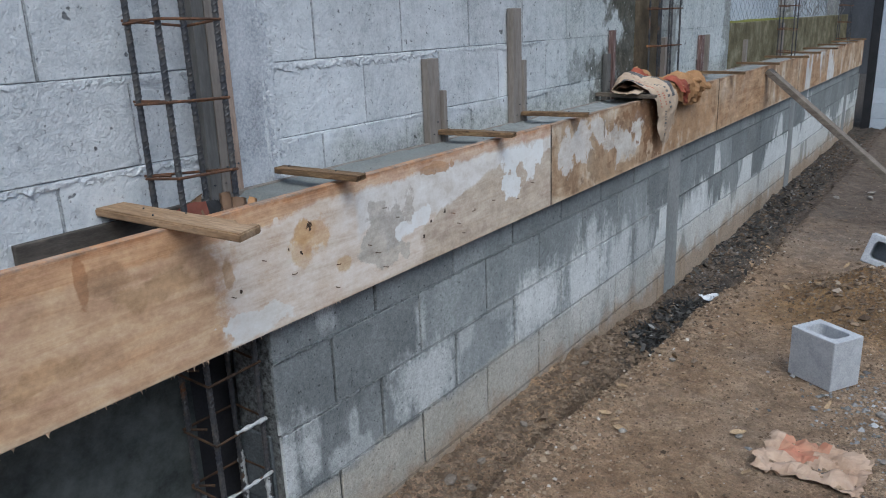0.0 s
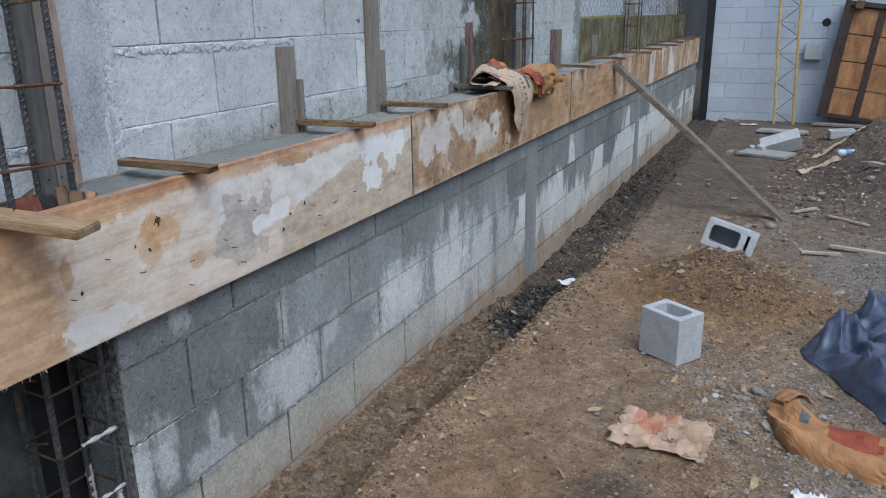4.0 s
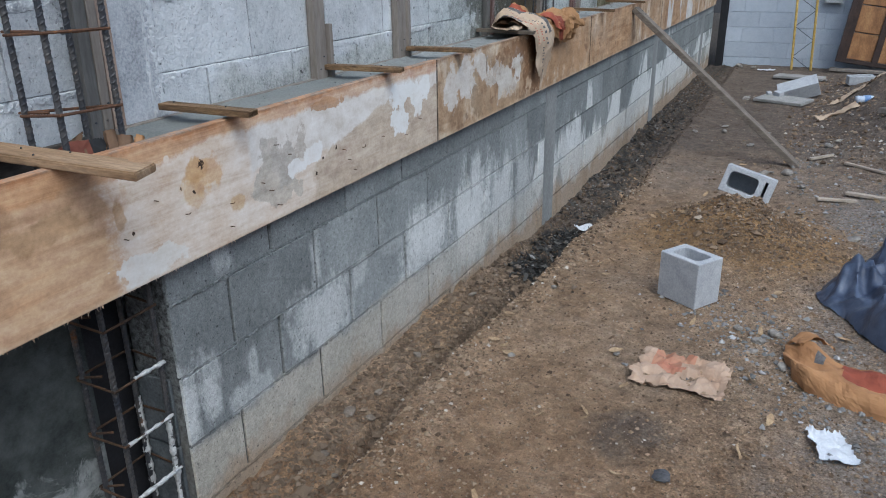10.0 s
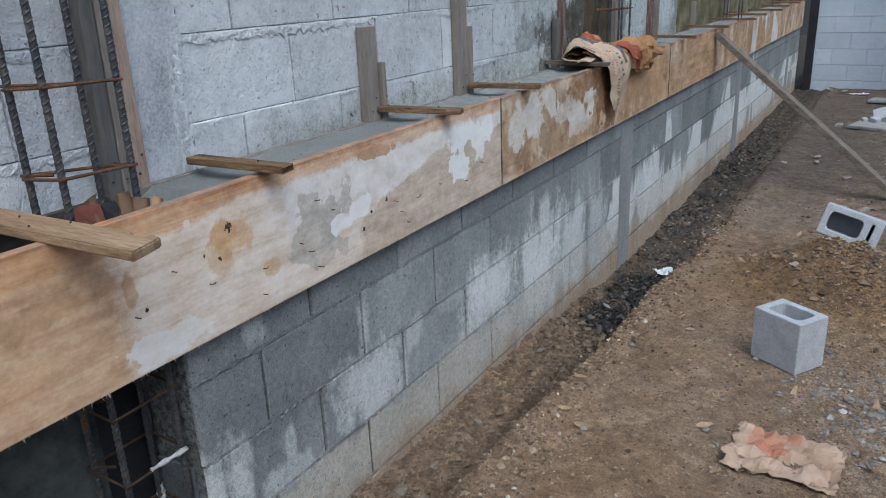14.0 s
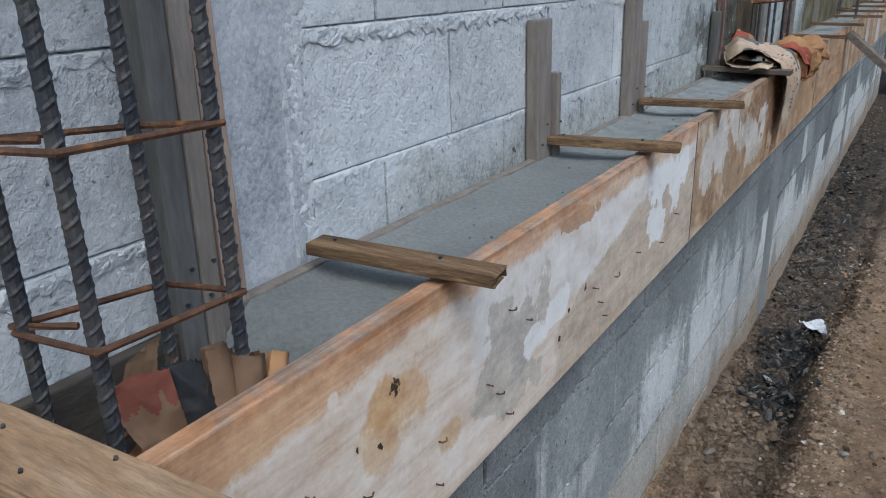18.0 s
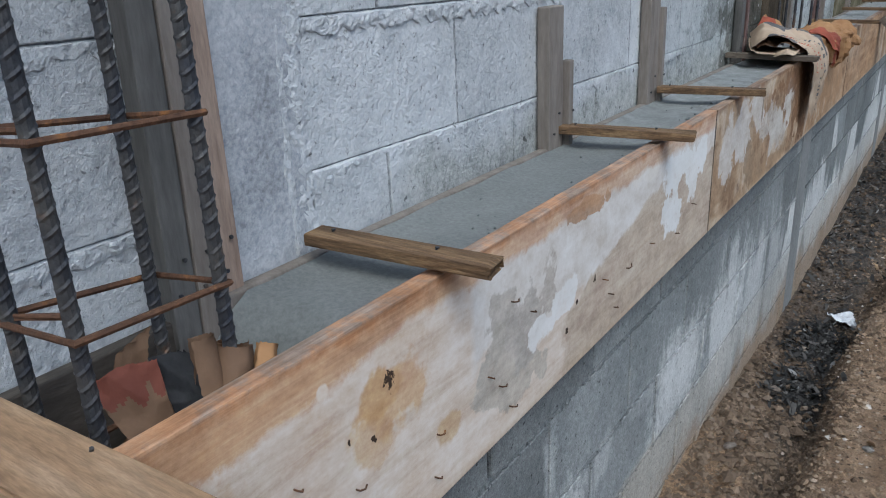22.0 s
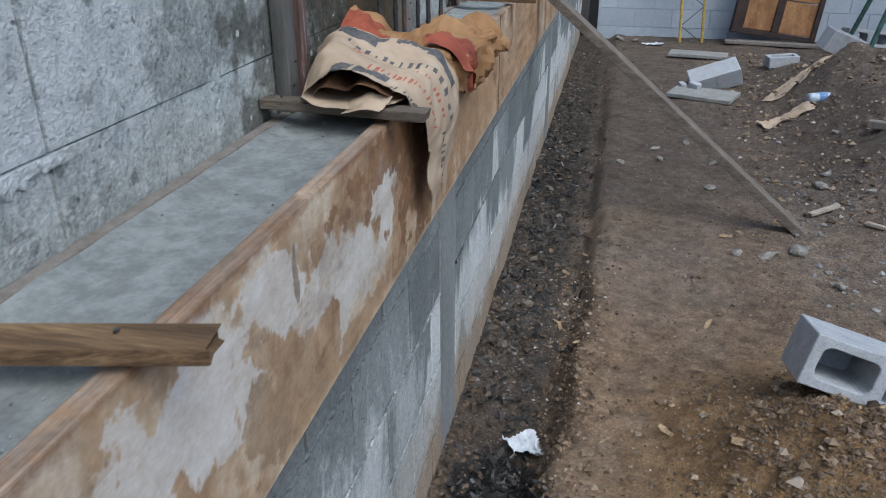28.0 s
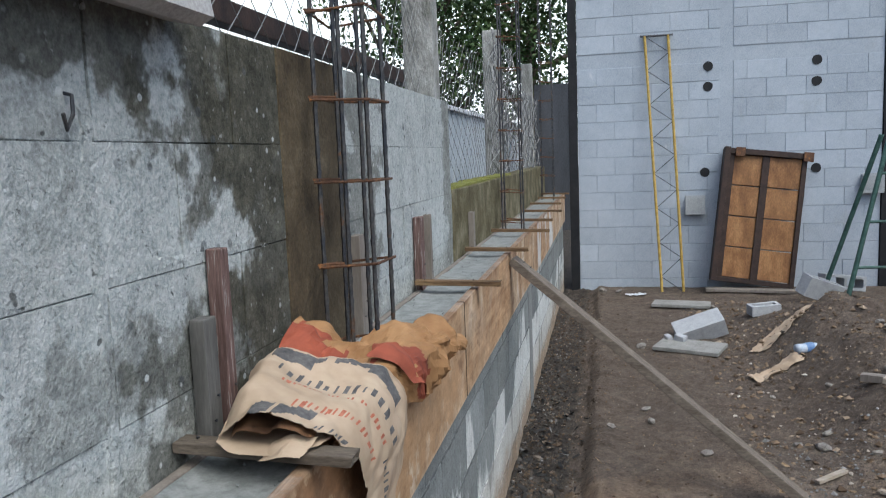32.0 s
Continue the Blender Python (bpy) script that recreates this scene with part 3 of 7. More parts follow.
    tone = k.mix(red, tone, k.mix(1.0, tone, (0.84, 0.76, 0.70), "MULTIPLY"))
    far = k.ramp(k.math("ADD", k.math("MULTIPLY", k.math("SUBTRACT", y, 4.2), 0.5), k.math("SUBTRACT", k.noise(1.2, 4), 0.5)), [(0.0, 0.0), (0.8, 1.0)])
    tone = k.mix(far, tone, k.mix(1.0, tone, (0.68, 0.665, 0.655), "MULTIPLY"))
    tone = k.mix(1.0, tone, (1.02, 1.01, 1.0), "MULTIPLY")
    k.color(tone).bump(k.noise(44, 6, 0.75), 1.0, 0.022).bump(k.noise(9, 5, 0.65), 0.55, 0.04).bump(k.noise(120, 4, 0.75), 0.7, 0.008)
    return k.m


M_BLOCK = mat_low_block()
M_MORTAR = mat_mortar()
M_BED = mat_low_block("bed_mortar", 0.55)
M_OLD = mat_old_wall("whitewashed_block", (0.60, 0.625, 0.65), (0.88, 0.90, 0.925), ((0.45, 0.485, 0.49), (0.68, 0.715, 0.71)))
M_OLD_MORTAR = mat_old_wall("old_mortar", (0.30, 0.31, 0.32), (0.58, 0.595, 0.61), ((0.26, 0.28, 0.27), (0.50, 0.52, 0.51)), 0.3)
M_PLASTER = mat_plain("smooth_render", [(0.28, (0.36, 0.375, 0.40)), (0.46, (0.56, 0.58, 0.615)), (0.75, (0.70, 0.72, 0.755))], 5.0, 0.9, bump=0.6, bdist=0.008, detail=8, grain=0.45)
M_DARKCOL = mat_plain("stained_concrete", [(0.30, (0.045, 0.032, 0.018)), (0.55, (0.12, 0.092, 0.055)), (0.75, (0.22, 0.18, 0.12))], 7, 0.95, bump=0.6, bdist=0.01, detail=7)
M_MOSSWALL = mat_plain("mossy_concrete", [(0.28, (0.06, 0.052, 0.025)), (0.5, (0.15, 0.13, 0.07)), (0.75, (0.34, 0.31, 0.22))], 6, 0.95, bump=0.6, bdist=0.01, detail=7)
M_MOSS = mat_plain("moss", [(0.3, (0.16, 0.17, 0.03)), (0.7, (0.36, 0.36, 0.10))], 40, 1.0, bump=0.8, bdist=0.01)
_k = Mat("fresh_concrete", 0.72)
_g = _k.noise(3.0, 6, 0.65)
_dry = _k.ramp(_k.math("ADD", _k.math("MULTIPLY", _k.math("SUBTRACT", _k.axis("Y"), 0.95), 0.9), _k.math("SUBTRACT", _k.noise(4, 5), 0.5)), [(0.0, 0.0), (0.7, 1.0)])
_t = _k.mix(_dry, _k.ramp(_g, [(0.3, (0.165, 0.176, 0.176)), (0.7, (0.26, 0.272, 0.27))]), _k.ramp(_g, [(0.3, (0.205, 0.217, 0.219)), (0.7, (0.31, 0.325, 0.328))]))
_t = _k.mix(0.26, _t, _k.ramp(_k.noise(140, 4, 0.75), [(0.34, 0.16), (0.66, 0.84)]), "OVERLAY")
_t = _k.mix(_k.math("MULTIPLY", _dry, 0.5), _t, _k.ramp(_k.noise(24, 6, 0.75), [(0.40, (0.19, 0.20, 0.20)), (0.62, (0.44, 0.455, 0.46))]))
_t = _k.mix(1.0, _t, (1.02, 1.02, 0.995), "MULTIPLY")
_k.color(_t).bump(_k.noise(90, 5, 0.75), 0.40, 0.003).bump(_k.noise(14, 5), 0.35, 0.008)
M_FRESH = _k.m
M_COLUMN = mat_plain("cast_column", [(0.3, (0.24, 0.25, 0.25)), (0.7, (0.36, 0.37, 0.37))], 5.0, 0.9, (1, 1, 0.3), 0.4, 0.005)
M_BOARD = mat_board()
M_WOOD = mat_plain("weathered_timber", [(0.3, (0.075, 0.045, 0.024)), (0.52, (0.20, 0.125, 0.065)), (0.72, (0.36, 0.24, 0.125))], 9, 0.85, (0.5, 5, 5), 0.6, 0.005, detail=7, grain=0.5)
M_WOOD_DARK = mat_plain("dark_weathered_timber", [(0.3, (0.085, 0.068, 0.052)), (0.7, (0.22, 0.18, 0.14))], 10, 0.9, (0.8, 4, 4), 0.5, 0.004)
M_STAKE = mat_plain("grey_stake_timber", [(0.25, (0.20, 0.17, 0.145)), (0.75, (0.33, 0.295, 0.26))], 9, 0.85, (3, 3, 0.5), 0.3, 0.002, grain=0.2)
M_STAKE_DARK = mat_plain("dark_stake_timber", [(0.3, (0.10, 0.098, 0.092)), (0.7, (0.21, 0.20, 0.19))], 9, 0.85, (3, 3, 0.5), 0.3, 0.002, grain=0.2)
M_STAKE_RED = mat_plain("reddish_stake_timber", [(0.3, (0.10, 0.058, 0.052)), (0.58, (0.21, 0.135, 0.12)), (0.66, (0.46, 0.44, 0.42))], 22, 0.85, (5, 5, 0.4), 0.35, 0.003)
M_LATH = mat_plain("brown_lath_timber", [(0.3, (0.33, 0.235, 0.18)), (0.7, (0.52, 0.40, 0.32))], 9, 0.85, (3, 3, 0.5), 0.3, 0.002, grain=0.3)
M_NEWWOOD = mat_plain("fresh_sawn_timber", [(0.28, (0.20, 0.118, 0.062)), (0.5, (0.36, 0.235, 0.135)), (0.72, (0.50, 0.36, 0.235))], 6, 0.8, (0.6, 3.5, 3.5), 0.45, 0.004, detail=7, grain=0.35)
M_SHADEBOARD = mat_plain("shaded_form_board", [(0.3, (0.055, 0.047, 0.040)), (0.7, (0.135, 0.118, 0.10))], 9, 0.8, (2, 0.6, 2), 0.4, 0.004)
M_PROP = mat_plain("prop_timber", [(0.3, (0.13, 0.105, 0.085)), (0.7, (0.27, 0.23, 0.19))], 9, 0.85, (0.6, 6, 3), 0.3, 0.003)
M_REBAR = mat_plain("rebar_steel", [(0.35, (0.055, 0.06, 0.075)), (0.62, (0.12, 0.115, 0.11)), (0.75, (0.22, 0.10, 0.04))], 18, 0.55, bump=0.3, metal=0.5)
M_RUST = mat_plain("rusty_tie_wire", [(0.3, (0.075, 0.042, 0.028)), (0.58, (0.17, 0.088, 0.05)), (0.74, (0.42, 0.19, 0.06))], 26, 0.8, bump=0.4, metal=0.15)
M_RUST_DARK = mat_plain("dark_rusty_wire", [(0.3, (0.035, 0.024, 0.018)), (0.7, (0.12, 0.066, 0.036))], 30, 0.85, bump=0.4)
M_GREYBLOCK = mat_plain("new_block", [(0.3, (0.44, 0.455, 0.48)), (0.7, (0.58, 0.595, 0.62))], 20, 0.9, bump=0.5, bdist=0.004, grain=0.22)
_k = Mat("far_wall_block", 0.9)
_t = _k.ramp(_k.mix(0.4, _k.noise(2.2, 5, 0.6), _k.noise(14, 5, 0.7)), [(0.3, (0.44, 0.495, 0.575)), (0.7, (0.60, 0.655, 0.735))])
_t = _k.mix(1.0, _t, _k.ramp(_k.random(), [(0, 0.93), (1, 1.07)]), "MULTIPLY")
_t = _k.mix(_k.ramp(_k.noise(5, 5, 0.7, (1, 1, 0.5)), [(0.60, 0.0), (0.80, 0.5)]), _t, (0.40, 0.42, 0.43))
_t = _k.mix(_k.ramp(_k.noise(9, 4, 0.6, (1, 1, 0.5)), [(0.70, 0.0), (0.76, 0.6)]), _t, (0.80, 0.82, 0.84))
_k.color(_k.mix(0.25, _t, _k.ramp(_k.noise(90, 3, 0.7), [(0.34, 0.18), (0.66, 0.82)]), "OVERLAY")).bump(_k.noise(60, 4, 0.7), 0.4, 0.005)
M_FAR = _k.m
M_FARBAND = mat_plain("far_wall_band", [(0.3, (0.38, 0.40, 0.41)), (0.7, (0.50, 0.52, 0.53))], 4, 0.9)
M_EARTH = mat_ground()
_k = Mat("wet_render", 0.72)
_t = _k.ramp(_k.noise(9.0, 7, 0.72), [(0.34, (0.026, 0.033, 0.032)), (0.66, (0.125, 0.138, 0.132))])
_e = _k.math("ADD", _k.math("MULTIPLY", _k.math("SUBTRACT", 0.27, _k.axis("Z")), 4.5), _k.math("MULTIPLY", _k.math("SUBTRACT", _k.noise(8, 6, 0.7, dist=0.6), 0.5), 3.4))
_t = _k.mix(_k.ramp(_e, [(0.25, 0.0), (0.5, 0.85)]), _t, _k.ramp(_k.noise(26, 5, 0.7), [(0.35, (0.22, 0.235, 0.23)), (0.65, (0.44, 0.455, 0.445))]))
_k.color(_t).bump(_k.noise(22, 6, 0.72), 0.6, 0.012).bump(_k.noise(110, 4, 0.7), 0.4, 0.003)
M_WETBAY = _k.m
# Block ends facing the column gap, with its shade put into their colour.
M_DARKBLOCK = mat_plain("shaded_block_end", [(0.3, (0.070, 0.080, 0.088)), (0.7, (0.155, 0.170, 0.182))], 14, 0.9, bump=0.6, bdist=0.006)
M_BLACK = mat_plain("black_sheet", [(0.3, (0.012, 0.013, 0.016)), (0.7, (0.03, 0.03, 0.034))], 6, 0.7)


def mat_paper(name, base, dark, red=0.0, scale=1.0):
    """Creased sack paper with worn creases and, where it was printed, red ink."""
    k = Mat(name, 0.8)
    n = k.noise(9 * scale, 5, 0.6)
    tone = k.ramp(n, [(0.3, dark), (0.65, base)])
    if red:
        tone = k.mix(k.ramp(k.noise(7.5 * scale, 2, 0.4, dist=0.5), [(0.62 - red, 0.0), (0.66 - red, 0.85)]), tone, (0.42, 0.075, 0.035))
    facet = k.node("ShaderNodeTexVoronoi", Scale=26 * scale)
    k.link(k.pos(), facet.inputs["Vector"])
    tone = k.mix(0.25, tone, k.ramp(facet.outputs["Distance"], [(0.1, 0.62), (0.6, 0.40)]), "OVERLAY")
    k.color(tone).bump(k.noise(40, 4, 0.7), 0.35, 0.004).bump(facet.outputs["Distance"], 0.22, 0.006)
    return k.m


M_PAPER = mat_paper("pale_sack_paper", (0.65, 0.515, 0.375), (0.47, 0.35, 0.24))
M_KRAFT = mat_paper("brown_sack_paper", (0.50, 0.29, 0.135), (0.33, 0.175, 0.075))
M_KRAFT2 = mat_paper("orange_sack_paper", (0.54, 0.29, 0.13), (0.34, 0.165, 0.07))
M_WAD = mat_paper("dark_crumpled_paper", (0.30, 0.155, 0.075), (0.07, 0.038, 0.022))
M_WADTAN = mat_paper("tan_paper", (0.235, 0.145, 0.088), (0.10, 0.060, 0.036))
M_WADRED = mat_paper("dull_red_paper", (0.22, 0.07, 0.045), (0.11, 0.035, 0.024))
M_PINK = mat_paper("faded_printed_paper", (0.60, 0.45, 0.335), (0.38, 0.245, 0.16))
M_FADED = mat_paper("faded_red_print", (0.52, 0.20, 0.125), (0.46, 0.28, 0.18))
M_REDPAPER = mat_paper("red_printed_paper", (0.42, 0.11, 0.06), (0.20, 0.05, 0.03))
M_INK = mat_plain("dark_print", [(0.3, (0.075, 0.075, 0.08)), (0.7, (0.19, 0.18, 0.175))], 30, 0.8)
M_REDINK = mat_plain("red_print", [(0.3, (0.42, 0.11, 0.06)), (0.7, (0.55, 0.22, 0.14))], 30, 0.8)
M_TISSUE = mat_plain("white_paper", [(0.3, (0.66, 0.69, 0.74)), (0.7, (0.82, 0.84, 0.88))], 12, 0.9)
M_TARP = mat_plain("dark_blue_plastic_sheet", [(0.35, (0.04, 0.05, 0.085)), (0.55, (0.10, 0.125, 0.19)), (0.75, (0.19, 0.22, 0.30))], 7, 0.30, bump=0.4, bdist=0.006, detail=6, grain=0.1)
M_STONE = mat_plain("site_stone", [(0.3, (0.19, 0.17, 0.15)), (0.7, (0.42, 0.39, 0.35))], 30, 0.9, bump=0.5)
M_STONE_DARK = mat_plain("dark_stone", [(0.3, (0.06, 0.06, 0.065)), (0.7, (0.15, 0.15, 0.16))], 30, 0.9, bump=0.5)
M_SLAB = mat_plain("cement_slab", [(0.3, (0.27, 0.265, 0.25)), (0.7, (0.42, 0.41, 0.39))], 10, 0.9, bump=0.4)
M_SPLASH = mat_plain("mortar_splash", [(0.30, (0.20, 0.19, 0.18)), (0.48, (0.62, 0.63, 0.63))], 45, 0.9, bump=0.6)
M_YELLOW = mat_plain("yellow_paint", [(0.3, (0.42, 0.27, 0.05)), (0.65, (0.70, 0.50, 0.14))], 22, 0.6)
M_GREEN = mat_plain("green_paint", [(0.3, (0.045, 0.10, 0.085)), (0.7, (0.10, 0.19, 0.16))], 18, 0.55)
M_DOOR = mat_plain("varnished_panel", [(0.28, (0.13, 0.055, 0.02)), (0.5, (0.30, 0.145, 0.055)), (0.72, (0.50, 0.27, 0.115))], 3.2, 0.5, (2, 2, 0.8), 0.3, detail=6)
M_DOORFRAME = mat_plain("dark_door_frame", [(0.3, (0.022, 0.014, 0.012)), (0.7, (0.07, 0.04, 0.03))], 12, 0.6)
M_BOXGREY = mat_plain("grey_plastic", [(0.3, (0.40, 0.42, 0.44)), (0.7, (0.52, 0.54, 0.56))], 9, 0.6)
M_BOTTLE = mat_plain("pale_plastic", [(0.3, (0.45, 0.55, 0.70)), (0.7, (0.75, 0.80, 0.88))], 22, 0.25)
M_BLUELABEL = mat_plain("blue_label", [(0.3, (0.10, 0.20, 0.45)), (0.7, (0.25, 0.38, 0.62))], 20, 0.5)
M_WIRE = mat_plain("galvanised_wire", [(0.3, (0.16, 0.165, 0.17)), (0.7, (0.32, 0.325, 0.33))], 20, 0.5, metal=0.6)
M_POST = mat_plain("lichened_concrete", [(0.3, (0.20, 0.20, 0.18)), (0.6, (0.44, 0.44, 0.42)), (0.8, (0.60, 0.60, 0.58))], 14, 0.95, (1, 1, 0.5), 0.7, 0.01)
M_SHEET = mat_plain("pale_metal_sheet", [(0.3, (0.42, 0.47, 0.53)), (0.7, (0.55, 0.60, 0.66))], 3, 0.5, (1, 1, 0.3))
M_DARKSHEET = mat_plain("dark_metal_sheet", [(0.3, (0.05, 0.055, 0.065)), (0.7, (0.10, 0.105, 0.12))], 4, 0.6, (1, 1, 0.3))
M_ROOF = mat_plain("roof_edge", [(0.3, (0.42, 0.41, 0.41)), (0.7, (0.66, 0.63, 0.61))], 3, 0.5, bump=0.2)
M_BARK = mat_plain("bark", [(0.3, (0.07, 0.055, 0.04)), (0.7, (0.16, 0.13, 0.10))], 12, 0.95, (4, 4, 0.6), 0.7, 0.02)
_k = Mat("leaf", 0.55)
_k.color(_k.ramp(_k.island(), [(0.0, (0.030, 0.060, 0.018)), (0.6, (0.060, 0.115, 0.030)), (1.0, (0.11, 0.15, 0.05))]))
M_LEAF = _k.m
_k = Mat("grit", 0.95)
_k.color(_k.ramp(_k.island(), [(0.0, (0.09, 0.060, 0.038)), (0.4, (0.21, 0.145, 0.092)), (0.85, (0.36, 0.265, 0.18)), (0.97, (0.46, 0.37, 0.28)), (1.0, (0.70, 0.66, 0.60))])).bump(_k.noise(160, 3), 0.6, 0.004)
M_GRIT = _k.m
_k = Mat("clod", 0.95)
_k.color(_k.ramp(_k.island(), [(0.0, (0.05, 0.036, 0.024)), (0.85, (0.17, 0.12, 0.08)), (1.0, (0.26, 0.21, 0.165))])).bump(_k.noise(120, 3), 0.5, 0.004)
M_CLOD = _k.m
_k = Mat("soil_lump", 0.95)
_k.color(_k.ramp(_k.island(), [(0.0, (0.12, 0.082, 0.053)), (1.0, (0.27, 0.20, 0.14))])).bump(_k.noise(90, 4, 0.7), 0.9, 0.008)
M_LUMP = _k.m
_k = Mat("soil_crumb", 0.95)
_k.color(_k.ramp(_k.island(), [(0.0, (0.15, 0.096, 0.057)), (0.6, (0.33, 0.225, 0.142)), (1.0, (0.48, 0.35, 0.235))])).bump(_k.noise(160, 3), 0.6, 0.004)
M_CRUMB = _k.m
_k = Mat("chipping", 0.9)
_k.color(_k.ramp(_k.island(), [(0.0, (0.15, 0.145, 0.14)), (0.8, (0.34, 0.335, 0.33)), (1.0, (0.56, 0.555, 0.55))]))
M_CHIP = _k.m
_k = Mat("mortar_dropping", 0.95)
_k.color(_k.ramp(_k.island(), [(0.0, (0.05, 0.046, 0.042)), (0.7, (0.16, 0.15, 0.14)), (1.0, (0.34, 0.33, 0.32))]))
M_DROP = _k.m


# ---------------------------------------------------------------- mesh helpers
def mesh_of(name, verts, faces, mat=None, smooth=False):
    me = bpy.data.meshes.new(name)
    me.from_pydata([tuple(v) for v in verts], [], faces)
    me.update()
    if mat:
        me.materials.append(mat)
    if smooth:
        me.polygons.foreach_set("use_smooth", [True] * len(me.polygons))
    return me


def part(name, bm, material, parent, label="", smooth=False):
    """Links a bmesh, or a mesh, as one mesh object under a thing or a part."""
    if isinstance(bm, bpy.types.Mesh):
        me = bm
    else:
        me = bpy.data.meshes.new(name)
        bmesh.ops.recalc_face_normals(bm, faces=bm.faces)
        bm.to_mesh(me)
        bm.free()
        if smooth:
            me.polygons.foreach_set("use_smooth", [True] * len(me.polygons))
    if material and not me.materials:
        me.materials.append(material)
    ob = new(name, me)
    if parent:
        ob.parent = parent
    if label:
        ob["label"] = label
    return ob


def empty(name, m=None):
    ob = new(name)
    if m is not None:
        ob.matrix_basis = m
    return ob


def box(bm, lo, hi, bevel=0.0, m=None, wobble=0.0, cuts=0):
    """A box from corner to corner, bevelled, cut along its length and worn a little."""
    size = [h - l for l, h in zip(lo, hi)]
    mid = [(h + l) / 2 for l, h in zip(lo, hi)]
    for v in bm.verts:
        v.tag = True
    bmesh.ops.create_cube(bm, size=1.0, matrix=Matrix.Translation(mid) @ Matrix.Diagonal((*size, 1)))

    def mine():
        return [v for v in bm.verts if not v.tag]

    def edges():
        return list({e for v in mine() for e in v.link_edges})

    if cuts:
        axis = size.index(max(size))
        along = [e for e in edges() if abs((e.verts[0].co - e.verts[1].co)[axis]) > size[axis] * 0.9]
        bmesh.ops.subdivide_edges(bm, edges=along, cuts=cuts, use_grid_fill=True)
    if bevel:
        sharp = [e for e in edges() if len(e.link_faces) == 2 and e.calc_face_angle() > 0.5]
        bmesh.ops.bevel(bm, geom=sharp, offset=bevel, segments=2, affect="EDGES", profile=0.6)
    vs = mine()
    if wobble:
        for v in vs:
            v.co += Vector(noise.noise_vector(v.co * 7.0)) * wobble
    if m is not None:
        bmesh.ops.transform(bm, matrix=m, verts=vs)
    return vs


def tube(bm, pts, radius, sides=8, ribs=0.0):
    """A round bar along points; ribs: height of the slanting rolled ribs of a reinforcing bar."""
    rings = []
    for i, p in enumerate(pts):
        p = Vector(p)
        d = (Vector(pts[min(i + 1, len(pts) - 1)]) - Vector(pts[max(i - 1, 0)])).normalized()
        up = Vector((0, 0, 1)) if abs(d.z) < 0.9 else Vector((1, 0, 0))
        u = d.cross(up).normalized()
        w = d.cross(u)
        ring = []
        for k in range(sides):
            a = 2 * math.pi * k / sides
            half = k % (sides // 2)
            slant = i + half if k < sides // 2 else i - half
            r = radius + (ribs if ribs and (slant % 5 == 0 or half == 0) else 0.0)
            ring.append(bm.verts.new(p + r * (math.cos(a) * u + math.sin(a) * w)))
        rings.append(ring)
    for a, b in zip(rings, rings[1:]):
        for k in range(sides):
            bm.faces.new((a[k], a[(k + 1) % sides], b[(k + 1) % sides], b[k]))
    bm.faces.new(rings[0][::-1])
    bm.faces.new(rings[-1])


PIECES = {}


def piece_mesh(w, h, d, ch, mat, name="block"):
    """A wall block whose front face looks to +x, with worn arrises. Alike blocks share one mesh."""
    key = (round(w, 3), round(h, 3), round(d, 3), ch, mat.name)
    if key not in PIECES:
        a, b = w / 2, h / 2
        v = [(-d, y, z) for y, z in ((-a, -b), (a, -b), (a, b), (-a, b))]
        v += [(-ch, y, z) for y, z in ((-a, -b), (a, -b), (a, b), (-a, b))]
        a, b = a - ch, b - ch
        v += [(0, y, z) for y, z in ((-a, -b), (a, -b), (a, b), (-a, b))]
        f = [(8, 9, 10, 11), (3, 2, 1, 0)]
        for k in range(4):
            n = (k + 1) % 4
            f += [(k, n, 4 + n, 4 + k), (4 + k, 4 + n, 8 + n, 8 + k)]
        PIECES[key] = mesh_of(name, v, f, mat)
    return PIECES[key]


def lay(parent, bays, courses, x, mat, joint=0.012, depth=0.05, ch=0.004, rz=0.0, rng=None, place=None, name="block", skip=None):
    """Lays courses of blocks. courses: (bottom, top, first joint); bays: (start, end)."""
    rng = rng or random.Random(3)
    for z0, z1, first in courses:
        for y0, y1 in bays:
            k = math.ceil((y0 - first) / 0.403)
            cuts = [y0] + [j for i in range(60) if y0 + 0.03 < (j := first + 0.403 * (k + i)) < y1 - 0.03] + [y1]
            for a, b in zip(cuts, cuts[1:]):
                w = round((b - a) / 0.01) * 0.01 - joint
                if w < 0.02 or (skip and skip((a + b) / 2, (z0 + z1) / 2)):
                    continue
                use = mat((a + b) / 2, (z0 + z1) / 2) if callable(mat) else mat
                ob = part(name, piece_mesh(w, round(z1 - z0 - joint, 3), depth, ch, use, name), None, parent)
                dx = rng.uniform(-0.0018, 0.0018)
                m = place((a + b) / 2, (z0 + z1) / 2, dx) if place else pose(x + dx, (a + b) / 2, (z0 + z1) / 2, rng.uniform(-0.25, 0.25), rng.uniform(-0.3, 0.3), rng.uniform(-0.2, 0.2))
                ob.matrix_basis = m


# ---------------------------------------------------------------- ground
def smooth(a, b, x):
    t = min(1.0, max(0.0, (x - a) / (b - a)))
    return t * t * (3 - 2 * t)


